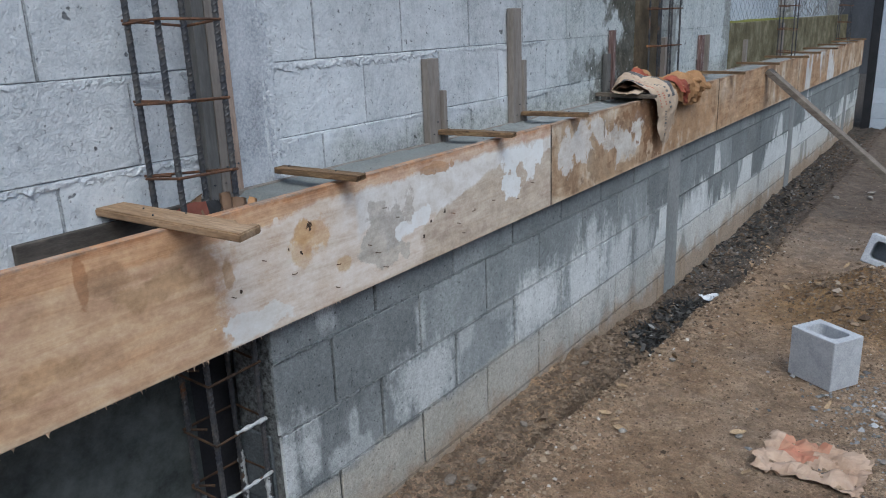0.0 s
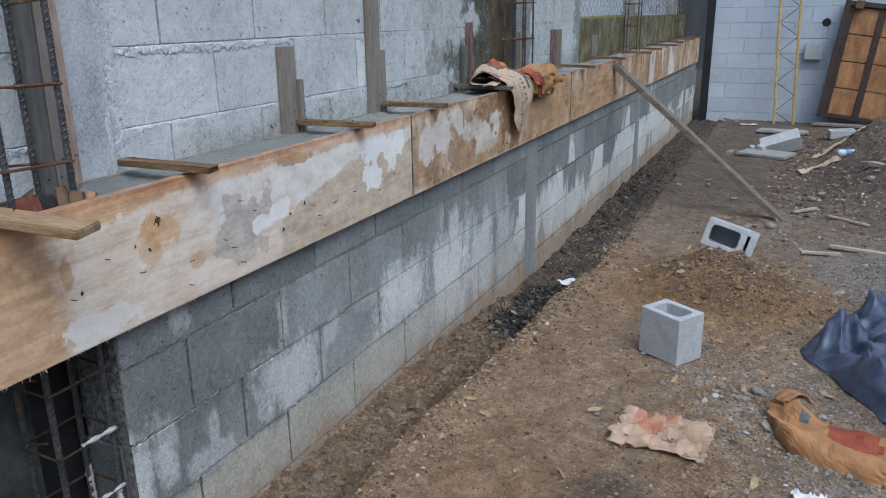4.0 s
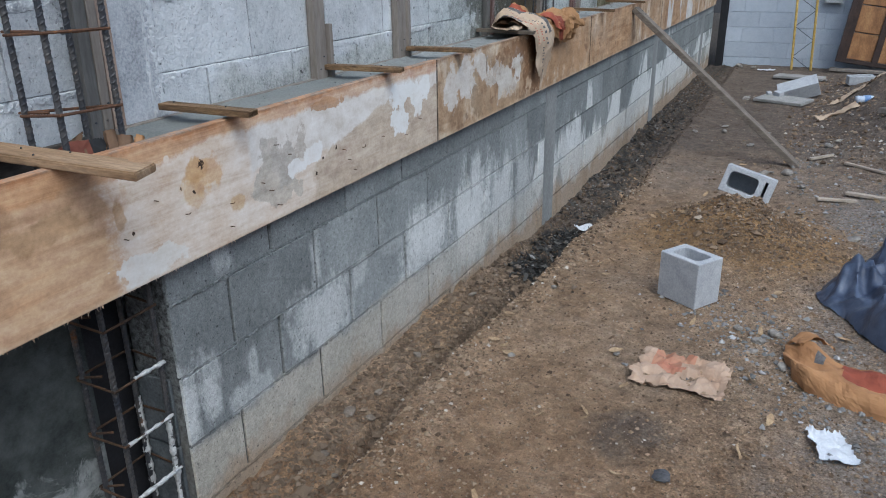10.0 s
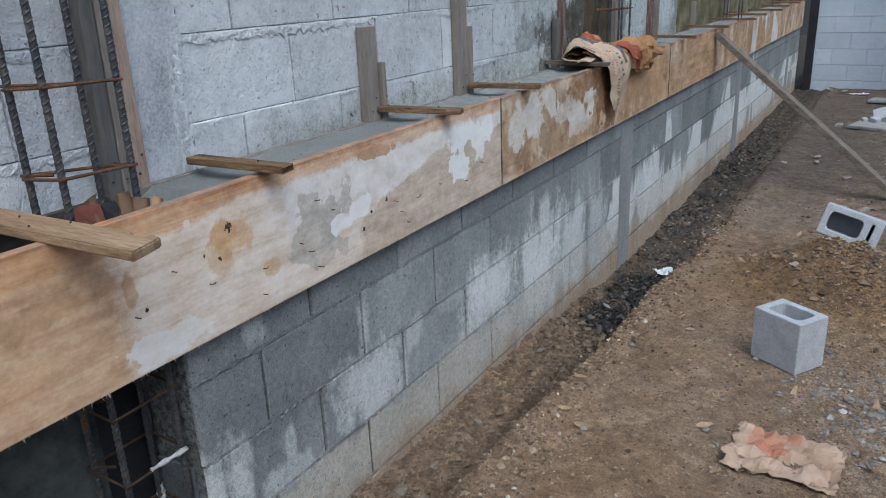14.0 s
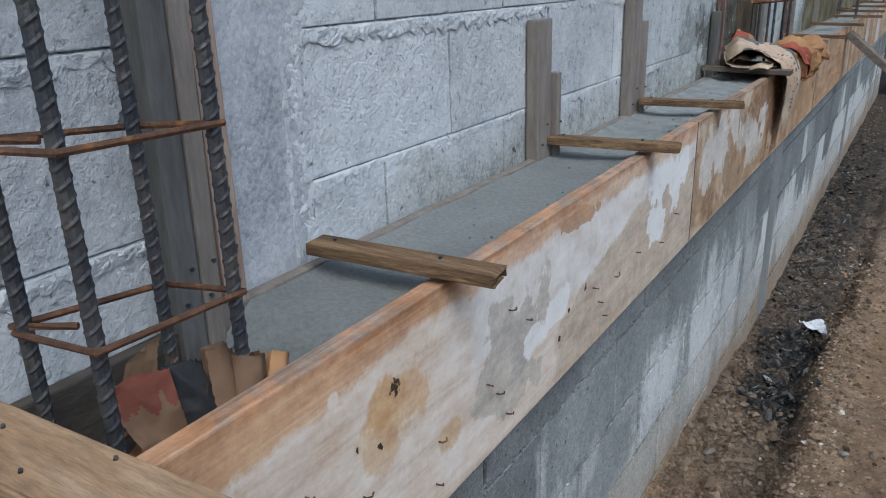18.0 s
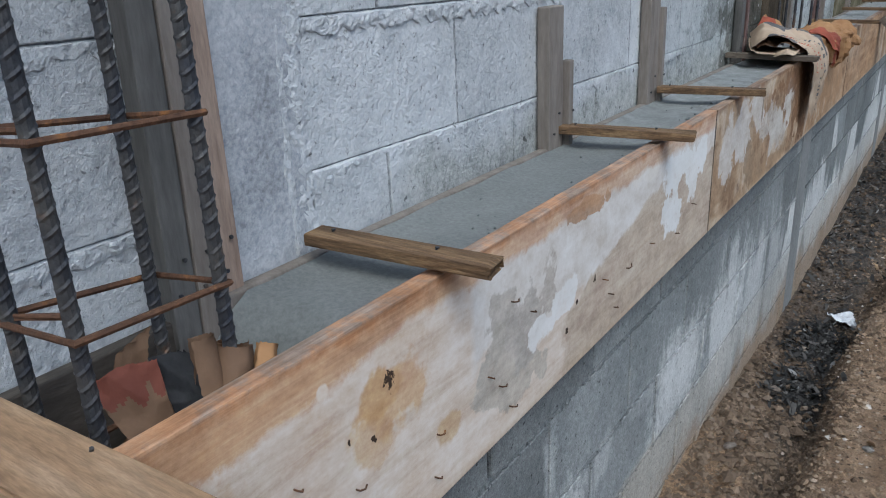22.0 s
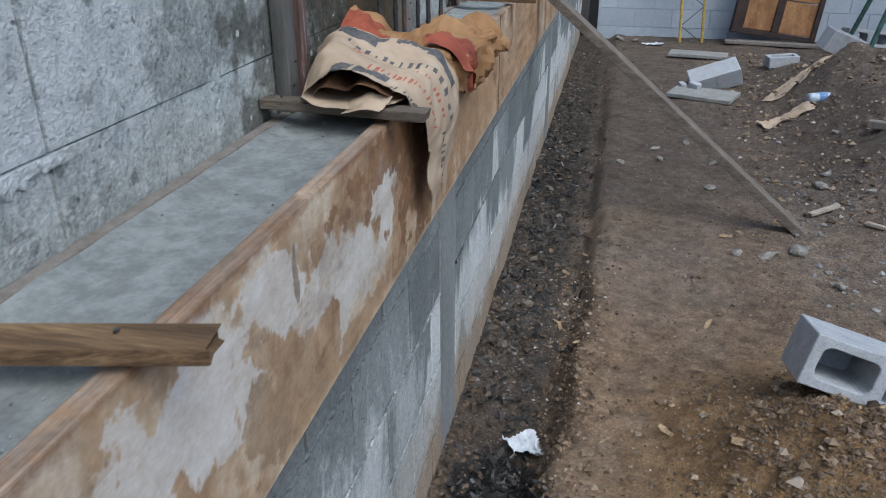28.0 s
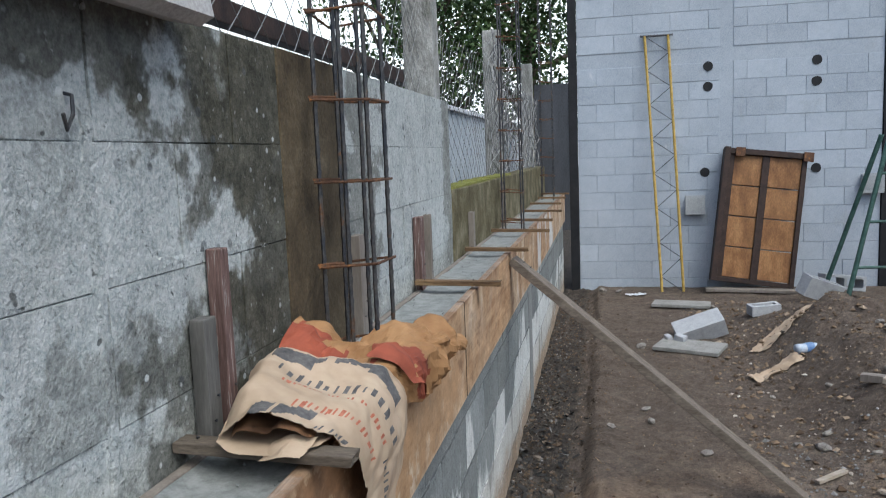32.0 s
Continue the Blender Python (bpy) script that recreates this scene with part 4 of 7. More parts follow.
def ground_z(x, y):
    """Height of the earth: a foot of loose soil and a narrow trench along the low wall, two heaps, ruts and lumps."""
    z = 0.045 - 0.125 * smooth(1.3, 3.4, y)
    edge = 0.285 + 0.035 * smooth(0.8, 2.0, y) + 0.06 * smooth(2.4, 4.0, y) + 0.035 * noise.noise(Vector((0.3, y * 2.6, 4.0))) + 0.016 * noise.noise(Vector((0.7, y * 9.0, 1.0)))
    on = smooth(-1.3, -0.25, y)
    fade = 1 - 0.45 * smooth(3.2, 6.0, y)
    low = smooth(edge + 0.035, edge - 0.045, x)
    foot = 0.085 + 0.035 * noise.noise(Vector((x * 3, y * 2.4, 3.0))) - 0.020 * smooth(0.16, 0.0, x)
    z -= on * fade * low * foot
    z -= on * fade * 0.060 * smooth(-0.1, 0.6, y) * math.exp(-(((x - edge + 0.065) / 0.038) ** 2)) * smooth(5.0, 2.6, y) * (1 + 0.8 * noise.noise(Vector((0, y * 4, 2))))
    z += on * 0.016 * math.exp(-(((x - edge - 0.07) / 0.06) ** 2))
    if low > 0.02:
        z += on * low * (0.018 * noise.noise(Vector((x * 15, y * 15, 3.0))) + 0.012 * noise.noise(Vector((x * 33, y * 33, 6.0))))
    near = math.exp(-(((x - 1.09) / 0.35) ** 2 + ((y - 2.96) / 0.38) ** 2))
    z += 0.25 * near * (1 + 0.16 * noise.noise(Vector((x * 6, y * 6, 1.0))) + 0.10 * noise.noise(Vector((x * 15, y * 15, 5.0))))
    heap = smooth(1.42, 2.25, x + 0.22 * noise.noise(Vector((y * 0.9, 2.0, 0.0)))) * smooth(4.5, 6.0, y) * smooth(9.3, 7.4, y)
    z += heap * (0.37 + 0.15 * noise.noise(Vector((x * 1.7, y * 1.7, 6.0))) + 0.06 * noise.noise(Vector((x * 5, y * 5, 2.0))) + 0.03 * noise.noise(Vector((x * 13, y * 13, 5.0))))
    if -1.0 < x < 6 and -4 < y < 11:
        z += 0.018 * noise.noise(Vector((x * 3.1, y * 3.1, 0.0))) + 0.010 * noise.noise(Vector((x * 9, y * 9, 4.0)))
        z += 0.007 * noise.noise(Vector((x * 24, y * 24, 8.0)))
    return z


def build_ground():
    def steps(*runs):
        out = []
        for a, b, s in runs:
            out += list(np.arange(a, b - 1e-6, s))
        return out + [runs[-1][1]]
    xs = steps((-400, -40, 90), (-40, -4, 6), (-4, -0.4, 0.6), (-0.4, 0.0, 0.05), (0.0, 0.46, 0.012), (0.46, 2.6, 0.022), (2.6, 4.4, 0.05), (4.4, 12, 0.8), (12, 40, 7), (40, 400, 90))
    ys = steps((-400, -40, 90), (-40, -4, 6), (-4, -1.2, 0.3), (-1.2, 3.4, 0.018), (3.4, 4.6, 0.024), (4.6, 10.6, 0.04), (10.6, 16, 0.6), (16, 60, 8), (60, 400, 85))
    nx = len(xs)
    v = [(x, y, ground_z(x, y)) for y in ys for x in xs]
    f = [(j * nx + i, j * nx + i + 1, (j + 1) * nx + i + 1, (j + 1) * nx + i) for j in range(len(ys) - 1) for i in range(nx - 1)]
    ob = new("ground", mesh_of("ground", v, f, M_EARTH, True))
    tagged(ob, "bare brown building-site earth with grit, ruts and heaps", "ground", kind="structure")


build_ground()


# ---------------------------------------------------------------- low wall under the form
COLS = [(2.945, 3.144), (6.09, 6.29), (9.22, 9.42)]
BAYS = [(0.0, 2.945), (3.144, 6.09), (6.29, 9.22), (9.42, 10.3)]
bm = bmesh.new()
for a, b in BAYS:
    box(bm, (-0.15, a + 0.001, -0.5), (-0.009, b, 0.716))
wall_low = tagged(part("wall_low", bm, M_MORTAR, None), "low grey concrete block wall, damp with pale dry patches", "wall", kind="structure")
LOW_COURSES = [(-0.395, -0.195, 0.216), (-0.195, 0.003, 0.42), (0.003, 0.202, 0.210), (0.202, 0.408, 0.412), (0.408, 0.615, 0.216), (0.615, 0.714, 0.41)]
lay(wall_low, BAYS, LOW_COURSES, 0.0, M_BLOCK, joint=0.009, ch=0.002, rng=random.Random(5))
for a, b in COLS:
    bm = bmesh.new()
    box(bm, (-0.15, a + 0.002, -0.5), (0.001, b - 0.002, 0.716), 0.004, cuts=8, wobble=0.002)
    part("cast_column", bm, M_COLUMN, wall_low, "smooth cast concrete column between the block bays")

# ---------------------------------------------------------------- concrete beam in its form
bm = bmesh.new()
NB = 260
rows = []
for i in range(NB + 1):
    y = 0.045 + (10.28 - 0.045) * i / NB
    sag = -0.10 * smooth(0.11, 0.04, y)
    row = []
    for j, x in enumerate((-0.172, -0.14, -0.1, -0.06, -0.02, 0.001)):
        z = 1.018 + 0.004 * noise.noise(Vector((x * 14, y * 9, 2))) + 0.002 * noise.noise(Vector((x * 50, y * 50, 1))) + sag * (0.7 + 0.6 * abs(noise.noise(Vector((x * 20, 1, y * 8)))))
        z += (0.006 if j in (0, 5) else 0)
        row.append(bm.verts.new((x, y + (0.03 * noise.noise(Vector((x * 15, 0, 0))) if i == 0 else 0), z)))
    rows.append(row)
base = [[bm.verts.new((x, y, 0.722)) for x in (-0.172, 0.001)] for y in (0.045, 10.28)]
for a, b in zip(rows, rows[1:]):
    for k in range(5):
        bm.faces.new((a[k], a[k + 1], b[k + 1], b[k]))
bm.faces.new([base[0][0], base[0][1]] + rows[0][::-1])
bm.faces.new([base[1][1], base[1][0]] + rows[-1])
beam = tagged(part("concrete_beam", bm, M_FRESH, None, smooth=True), "freshly poured grey concrete beam top inside timber form", "beam", kind="structure")


def form_board(name, y0, y1, x0, x1, z0, z1, mat, label, cuts=24):
    bm = bmesh.new()
    box(bm, (x0, y0, z0), (x1, y1, z1), 0.003, cuts=cuts, wobble=0.0035)
    ob = tagged(part(name, bm, mat, None), label, "form board", "form boards")
    return ob


board_one = form_board("form_board", -1.6, 1.461, 0.004, 0.031, 0.717, 1.036, M_BOARD, "pale plywood form board with knots and cement smears")
form_board("form_board", 1.470, 3.722, 0.004, 0.030, 0.716, 1.034, M_BOARD, "brown stained plywood form board with cement smears")
form_board("form_board", 3.729, 6.16, 0.004, 0.030, 0.716, 1.034, M_BOARD, "brown stained plywood form board with cement smears")
form_board("form_board", 6.164, 10.2, 0.004, 0.030, 0.716, 1.034, M_BOARD, "brown stained plywood form board with white drips")
# Added dark strip that stands in for the shade deep in the board joint.
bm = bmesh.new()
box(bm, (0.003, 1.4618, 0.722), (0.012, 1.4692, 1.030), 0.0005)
part("joint_lath", bm, M_WOOD_DARK, board_one, "added dark strip for the shade in the joint of two boards")
rng_nail = random.Random(12)
for y, z in ((0.43, 0.93), (0.49, 0.89), (0.36, 0.84), (0.39, 0.81), (0.23, 0.82), (0.07, 0.84), (0.22, 0.76), (0.42, 0.76), (0.77, 0.84), (0.80, 0.80), (1.02, 0.83), (1.19, 0.80), (1.30, 0.84), (0.83, 0.76), (0.89, 0.82), (-0.12, 0.84), (-0.02, 0.90)):
    bm = bmesh.new()
    a, L = rng_nail.uniform(-0.6, 0.9), rng_nail.uniform(0.003, 0.017)
    tube(bm, [(0.026, y, z), (0.037, y, z + 0.001), (0.040, y + L * 0.5 * math.cos(a), z + L * 0.5 * math.sin(a) * 0.6), (0.037, y + L * math.cos(a), z + L * math.sin(a) * 0.6)], 0.0012, 6)
    part("nail", bm, M_RUST, board_one, "bent rusty nail")
v, f = [], []
for _ in range(150):
    y, L, w = rng_nail.uniform(-1.2, 0.25), rng_nail.uniform(0.002, 0.013), rng_nail.uniform(0.001, 0.005)
    x, d = rng_nail.uniform(0.010, 0.030), rng_nail.uniform(-0.006, 0.006)
    b = len(v)
    v += [(x, y - w, 0.722), (x, y + w, 0.722), (x + 0.001, y + d, 0.716 - L), (x - 0.002, y, 0.722)]
    f += [(b, b + 1, b + 2), (b + 1, b + 3, b + 2), (b + 3, b, b + 2)]
tagged(part("frayed_edge", mesh_of("frayed_edge", v, f, M_BOARD), None, board_one), "splintered fibres along the lower edge", kind="stuff")
form_board("back_form_board", 0.040, 10.25, -0.194, -0.174, 0.78, 1.026, M_STAKE, "thin grey back board of the beam form", 60)
# Shade inside the open form, and dark concrete, put into this piece's colour.
form_board("back_form_board", -0.47, 0.036, -0.194, -0.176, 0.78, 1.024, M_SHADEBOARD, "back board of the open form, coloured dark for shade and concrete", 6)


# ---------------------------------------------------------------- cross pieces
def spacer(y, x0, x1, skew=0.0, w=0.042, h=0.017, z=1.037, mat=None, label="short weathered batten nailed across the form", tilt=1.2):
    bm = bmesh.new()
    box(bm, (x0, -w / 2, 0), (x1, w / 2, h), 0.002, cuts=8, wobble=0.0045)
    rng = random.Random(int(y * 100) + 77)
    for v in bm.verts:
        if v.co.x > x1 - 0.004:
            v.co.x += rng.uniform(-0.006, 0.006)
    root = part("form_batten", bm, mat or M_WOOD, None)
    for nx in ((x0 + 0.03), 0.017):
        bm = bmesh.new()
        tube(bm, [(nx, 0.004, h - 0.001), (nx + 0.002, 0.004, h + 0.003)], 0.0016, 6)
        tube(bm, [(nx + 0.002, 0.004, h + 0.0025), (nx + 0.002, 0.004, h + 0.004)], 0.003, 8)
        part("nail", bm, M_REBAR, root, "bent steel nail")
    root.matrix_basis = pose(0, y, z, 0, tilt, skew)
    return tagged(root, label, "batten", "battens across the form")


for y, x0, x1, sk in ((0.262, -0.172, 0.10, 5), (1.052, -0.180, 0.094, 11), (1.635, -0.172, 0.098, 14), (2.405, -0.20, 0.10, -2), (3.97, -0.19, 0.115, 2),
                      (4.92, -0.18, 0.12, 1), (5.80, -0.18, 0.16, 1), (6.5, -0.17, 0.13, -2), (7.3, -0.16, 0.15, 2), (8.15, -0.17, 0.1, 0), (9.0, -0.17, 0.1, 1), (9.75, -0.17, 0.1, 0)):
    spacer(y, x0, x1, sk, z=1.046, mat=M_WOOD_DARK if 2.3 < y < 2.5 else None)


def thick_plank():
    """The thick plank over the form, with a notch cut in its end."""
    w, h, x0, x1 = 0.074, 0.018, -0.225, 0.248
    outline = [(x0, -w / 2), (x1, -w / 2), (x1 - 0.018, w / 2), (x1 - 0.040, w / 2), (x1 - 0.046, w / 2 - 0.010), (x1 - 0.060, w / 2 - 0.013), (x1 - 0.078, w / 2 - 0.008), (x1 - 0.084, w / 2), (x0, w / 2)]
    bm = bmesh.new()
    vs = [bm.verts.new((x, y, 0)) for x, y in outline]
    face = bm.faces.new(vs)
    got = bmesh.ops.extrude_face_region(bm, geom=[face])
    bmesh.ops.translate(bm, vec=(0, 0, h), verts=[g for g in got["geom"] if isinstance(g, bmesh.types.BMVert)])
    bmesh.ops.recalc_face_normals(bm, faces=bm.faces)
    bmesh.ops.bevel(bm, geom=list(bm.edges), offset=0.003, segments=2, affect="EDGES")
    root = part("form_plank", bm, M_NEWWOOD, None)
    for x, y in ((-0.10, 0.01), (-0.03, -0.02), (0.02, 0.025)):
        bm = bmesh.new()
        tube(bm, [(x, y, h - 0.001), (x + 0.002, y, h + 0.003)], 0.002, 6)
        part("nail", bm, M_REBAR, root, "rusty nail")
    root.matrix_basis = pose(0, -0.229, 1.0365, 0, 1.0, 2.5)
    tagged(root, "thick pale sawn plank laid across the form, notched at one end", "plank")


thick_plank()


# ---------------------------------------------------------------- old wall behind
def old_mat(y, z):
    return M_OLD


bm = bmesh.new()
box(bm, (-0.36, -4.0, -0.6), (-0.2070, 4.74, 1.74))
wall_west = tagged(part("wall_west", bm, M_OLD_MORTAR, None), "old block boundary wall, pale wash turning to stained grey", "wall", kind="structure")
PIL = [(0.142, 0.262, M_PLASTER), (2.90, 3.27, M_DARKCOL)]
OLD_BAYS = [(-4.0, 0.12), (0.285, 2.90), (3.27, 4.74)]
lay(wall_west, [(-4.0, 0.12), (0.285, 1.869)], [(1.132 + 0.205 * k, 1.132 + 0.205 * (k + 1), 0.66 if k % 2 == 0 else 0.86) for k in range(-3, 3)],
    -0.203, old_mat, joint=0.004, depth=0.03, ch=0.0012, rng=random.Random(9))
lay(wall_west, [(1.869, 2.90), (3.27, 4.74)], [(1.132 + 0.205 * k, 1.132 + 0.205 * (k + 1), 0.66 if k % 2 == 0 else 0.86) for k in range(-3, 3)],
    -0.203, old_mat, joint=0.0018, depth=0.03, ch=0.0006, rng=random.Random(10))
for a, b, mt in PIL:
    bm = bmesh.new()
    box(bm, (-0.34, a - 0.012, -0.5), (-0.199, b + 0.012, 1.748), 0.004, cuts=40, wobble=0.007)
    part("cast_column", bm, mt, wall_west, "smooth cast column in the old wall")

# mortar squeezed out of the bed joints
def joint_strip(wall, mat, x, a, b, at, lo, hi, depth, seed, upright=False, step=0.006, rows=7, name="mortar_bead", rough=0.6):
    """Crumbly mortar in a joint, from a to b: level at height at, or upright at the place at; lo and hi: how far it spreads to both sides."""
    n = max(2, int((b - a) / step))
    v, f = [], []
    for i in range(n + 1):
        s_ = a + (b - a) * i / n
        full = 0.62 + 0.55 * noise.noise(Vector((s_ * 4.0, seed, 1.0))) + 0.35 * noise.noise(Vector((s_ * 17, seed, 4.0)))
        top = hi * (0.8 + 0.5 * noise.noise(Vector((s_ * 40, seed, 7.0))))
        low = lo * max(0.25, full + 0.5 * noise.noise(Vector((s_ * 60, seed, 9.0))))
        for j in range(rows + 1):
            t = j / rows
            w = at - low + (low + top) * t
            crumb = noise.noise(Vector((s_ * 75, w * 75, seed))) + 0.6 * noise.noise(Vector((s_ * 170, w * 170, seed)))
            d = depth * (0.15 + 0.6 * max(0.0, full) * math.sin(math.pi * min(1.0, t * 1.05)) + rough * crumb)
            d = -0.004 if j in (0, rows) else max(d, -0.003)
            v.append((x + d, w, s_) if upright else (x + d, s_, w))
    m = rows + 1
    f = [(i * m + j, (i + 1) * m + j, (i + 1) * m + j + 1, i * m + j + 1) for i in range(n) for j in range(rows)]
    if upright:
        f = [q[::-1] for q in f]
    return part(name, mesh_of(name, v, f, mat), None, wall)


for k, z in enumerate((0.003, 0.202, 0.408, 0.615)):
    for a, b in BAYS:
        joint_strip(wall_low, M_BED, -0.0015, a + 0.004, b - 0.004, z, 0.011, 0.009, 0.0042, 31 + k * 5 + a, step=0.0045 if a < 2 else 0.02, rows=7 if a < 2 else 4, rough=1.25)
for z0, z1, first in LOW_COURSES[1:]:
    for q in range(-1, 8):
        y = first + 0.403 * q
        if 0.03 < y < 2.92:
            joint_strip(wall_low, M_MORTAR, -0.0065, z0 + 0.004, z1 - 0.004, y, 0.005, 0.005, 0.005, y * 7 + z0, True, 0.006, 4)
for k, z in enumerate((0.927, 1.132, 1.337, 1.542)):
    for a, b in OLD_BAYS:
        if a < 1.9:
            joint_strip(wall_west, M_OLD, -0.2025, max(a, -1.2), min(b, 1.9), z - 0.0025, 0.026, 0.0035, 0.0030, 3 + k * 7 + a, step=0.005, rows=9, rough=1.05)

for k in range(-1, 3):
    z0, first = 1.132 + 0.205 * k, 0.66 if k % 2 == 0 else 0.86
    for q in range(-4, 6):
        y = first + 0.403 * q
        if not (-0.8 < y < 1.9) or -0.02 < y < 0.32:
            continue
        joint_strip(wall_west, M_OLD_MORTAR, -0.2040, z0 + 0.004, z0 + 0.172, y, 0.006, 0.006, 0.0020, y * 9 + k, True, 0.006, 5)
joint_strip(wall_west, M_OLD, -0.2030, 2.38, 2.78, 1.345, 0.003, 0.022, 0.0030, 77, step=0.005, rows=8, rough=1.0)
joint_strip(wall_west, M_OLD, -0.2030, 1.00, 1.60, 2.255, 0.022, 0.022, 0.0030, 79, True, 0.005, 10)
# rough render along both edges of the smooth column
for y, w, seed in ((0.268, 0.030, 2.0), (0.245, 0.012, 5.0), (0.138, 0.007, 8.0)):
    joint_strip(wall_west, M_OLD, -0.2005, 0.98, 1.74, y, w, w, 0.0040, seed, True, 0.006, 10 if w > 0.02 else 5, "render_edge")
bm = bmesh.new()
tube(bm, [(-0.21, 2.225, 1.605), (-0.192, 2.222, 1.60), (-0.187, 2.215, 1.575), (-0.190, 2.205, 1.555), (-0.186, 2.195, 1.575)], 0.0028, 6)
part("wire_stub", bm, M_REBAR, wall_west, "rusty wire stub sticking out of the wall")

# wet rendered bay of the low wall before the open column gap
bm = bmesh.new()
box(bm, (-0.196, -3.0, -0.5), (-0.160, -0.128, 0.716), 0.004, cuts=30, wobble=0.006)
# Added black board; its colour stands in for the gap's deep shade.
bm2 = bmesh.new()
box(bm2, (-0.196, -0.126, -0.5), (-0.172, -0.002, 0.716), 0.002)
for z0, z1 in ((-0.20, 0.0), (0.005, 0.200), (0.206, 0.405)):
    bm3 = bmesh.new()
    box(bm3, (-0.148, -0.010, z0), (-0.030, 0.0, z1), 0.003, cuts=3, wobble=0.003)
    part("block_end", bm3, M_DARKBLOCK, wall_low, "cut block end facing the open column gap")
part("gap_board", bm2, M_BLACK, wall_low, "black board added to darken the open column gap")
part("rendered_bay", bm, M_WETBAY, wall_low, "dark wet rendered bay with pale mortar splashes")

# low mossy wall further on
bm = bmesh.new()
box(bm, (-0.34, 4.76, -0.5), (-0.20, 11.0, 1.35), 0.008, cuts=30, wobble=0.01)
tagged(part("wall_mossy", bm, M_MOSSWALL, None), "low brown mossy concrete wall", "wall", kind="structure")


# ---------------------------------------------------------------- stakes
def stake(y, x, z0, z1, w=0.05, d=0.028, mat=None, lean=0.0, label="weathered grey stake holding the back form board"):
    bm = bmesh.new()
    box(bm, (-d / 2, -w / 2, 0), (d / 2, w / 2, z1 - z0), 0.003, cuts=8, wobble=0.004)
    ob = part("form_stake", bm, mat or M_STAKE, None)
    for q, nz in enumerate((0.075, 0.115)):
        bm = bmesh.new()
        ny = w * (0.15 if q else -0.2)
        tube(bm, [(d / 2 - 0.002, ny, nz), (d / 2 + 0.004, ny, nz)], 0.0014, 6)
        tube(bm, [(d / 2 + 0.003, ny, nz), (d / 2 + 0.0045, ny, nz)], 0.0028, 8)
        part("nail", bm, M_REBAR, ob, "nail head")
    ob.matrix_basis = pose(x, y, z0, lean, 0, 0)
    return tagged(ob, label, "stake", "stakes along the old wall")


stake(0.985, -0.185, 0.98, 1.31, 0.065)
stake(1.035, -0.17, 0.98, 1.20, 0.02, 0.02)
stake(1.565, -0.185, 0.98, 1.47, 0.07)
stake(1.61, -0.17, 0.98, 1.27, 0.022, 0.02)
stake(2.485, -0.185, 1.0, 1.25, 0.042, mat=M_STAKE_DARK, label="dark grey stake beside the old wall")
stake(2.55, -0.185, 1.0, 1.36, 0.03, mat=M_STAKE_RED, label="reddish stake beside the old wall")
stake(3.32, -0.185, 1.0, 1.30, 0.05)
stake(4.02, -0.185, 1.0, 1.29, 0.06, mat=M_STAKE_RED)
stake(4.12, -0.175, 1.0, 1.29, 0.03)
stake(5.15, -0.185, 1.0, 1.22, 0.05)
stake(6.4, -0.185, 1.0, 1.32, 0.06)
stake(0.030, -0.182, 0.98, 1.74, 0.034, mat=M_STAKE_DARK, lean=-1.0, label="tall grey stake beside the starter bars")


stake(0.063, -0.178, 0.98, 1.74, 0.026, 0.02, lean=-1.0, label="thin grey lath beside the starter bars")
stake(0.112, -0.190, 0.98, 1.74, 0.036, 0.014, mat=M_LATH, label="thin brown lath against the old wall column")


# ---------------------------------------------------------------- reinforcement cages
def splash(root, p, q, r, seed):
    """Set cement clinging to a bar from p to q, thick and thin."""
    p, q = Vector(p), Vector(q)
    n = max(4, int((q - p).length / 0.004))
    bm = bmesh.new()
    last = None
    for i in range(n + 1):
        c = p.lerp(q, i / n)
        w = r * (0.85 + 0.55 * noise.noise(Vector((i * 0.17, seed * 9, 1.0))))
        ring = [bm.verts.new(c + max(0.0026, w) * (1 + 0.35 * noise.noise(Vector((i * 0.5, k * 1.3, seed)))) * ((Vector((math.cos(k * 1.0472), 0, math.sin(k * 1.0472)))) if abs((q - p).y) > abs((q - p).z) else Vector((math.cos(k * 1.0472), math.sin(k * 1.0472), 0)))) for k in range(6)]
        if last:
            for k in range(6):
                bm.faces.new((last[k], last[(k + 1) % 6], ring[(k + 1) % 6], ring[k]))
        else:
            bm.faces.new(ring)
        last = ring
    bm.faces.new(last)
    part("cement_splash", bm, M_SPLASH, root, "pale set cement clinging to the steel", True)


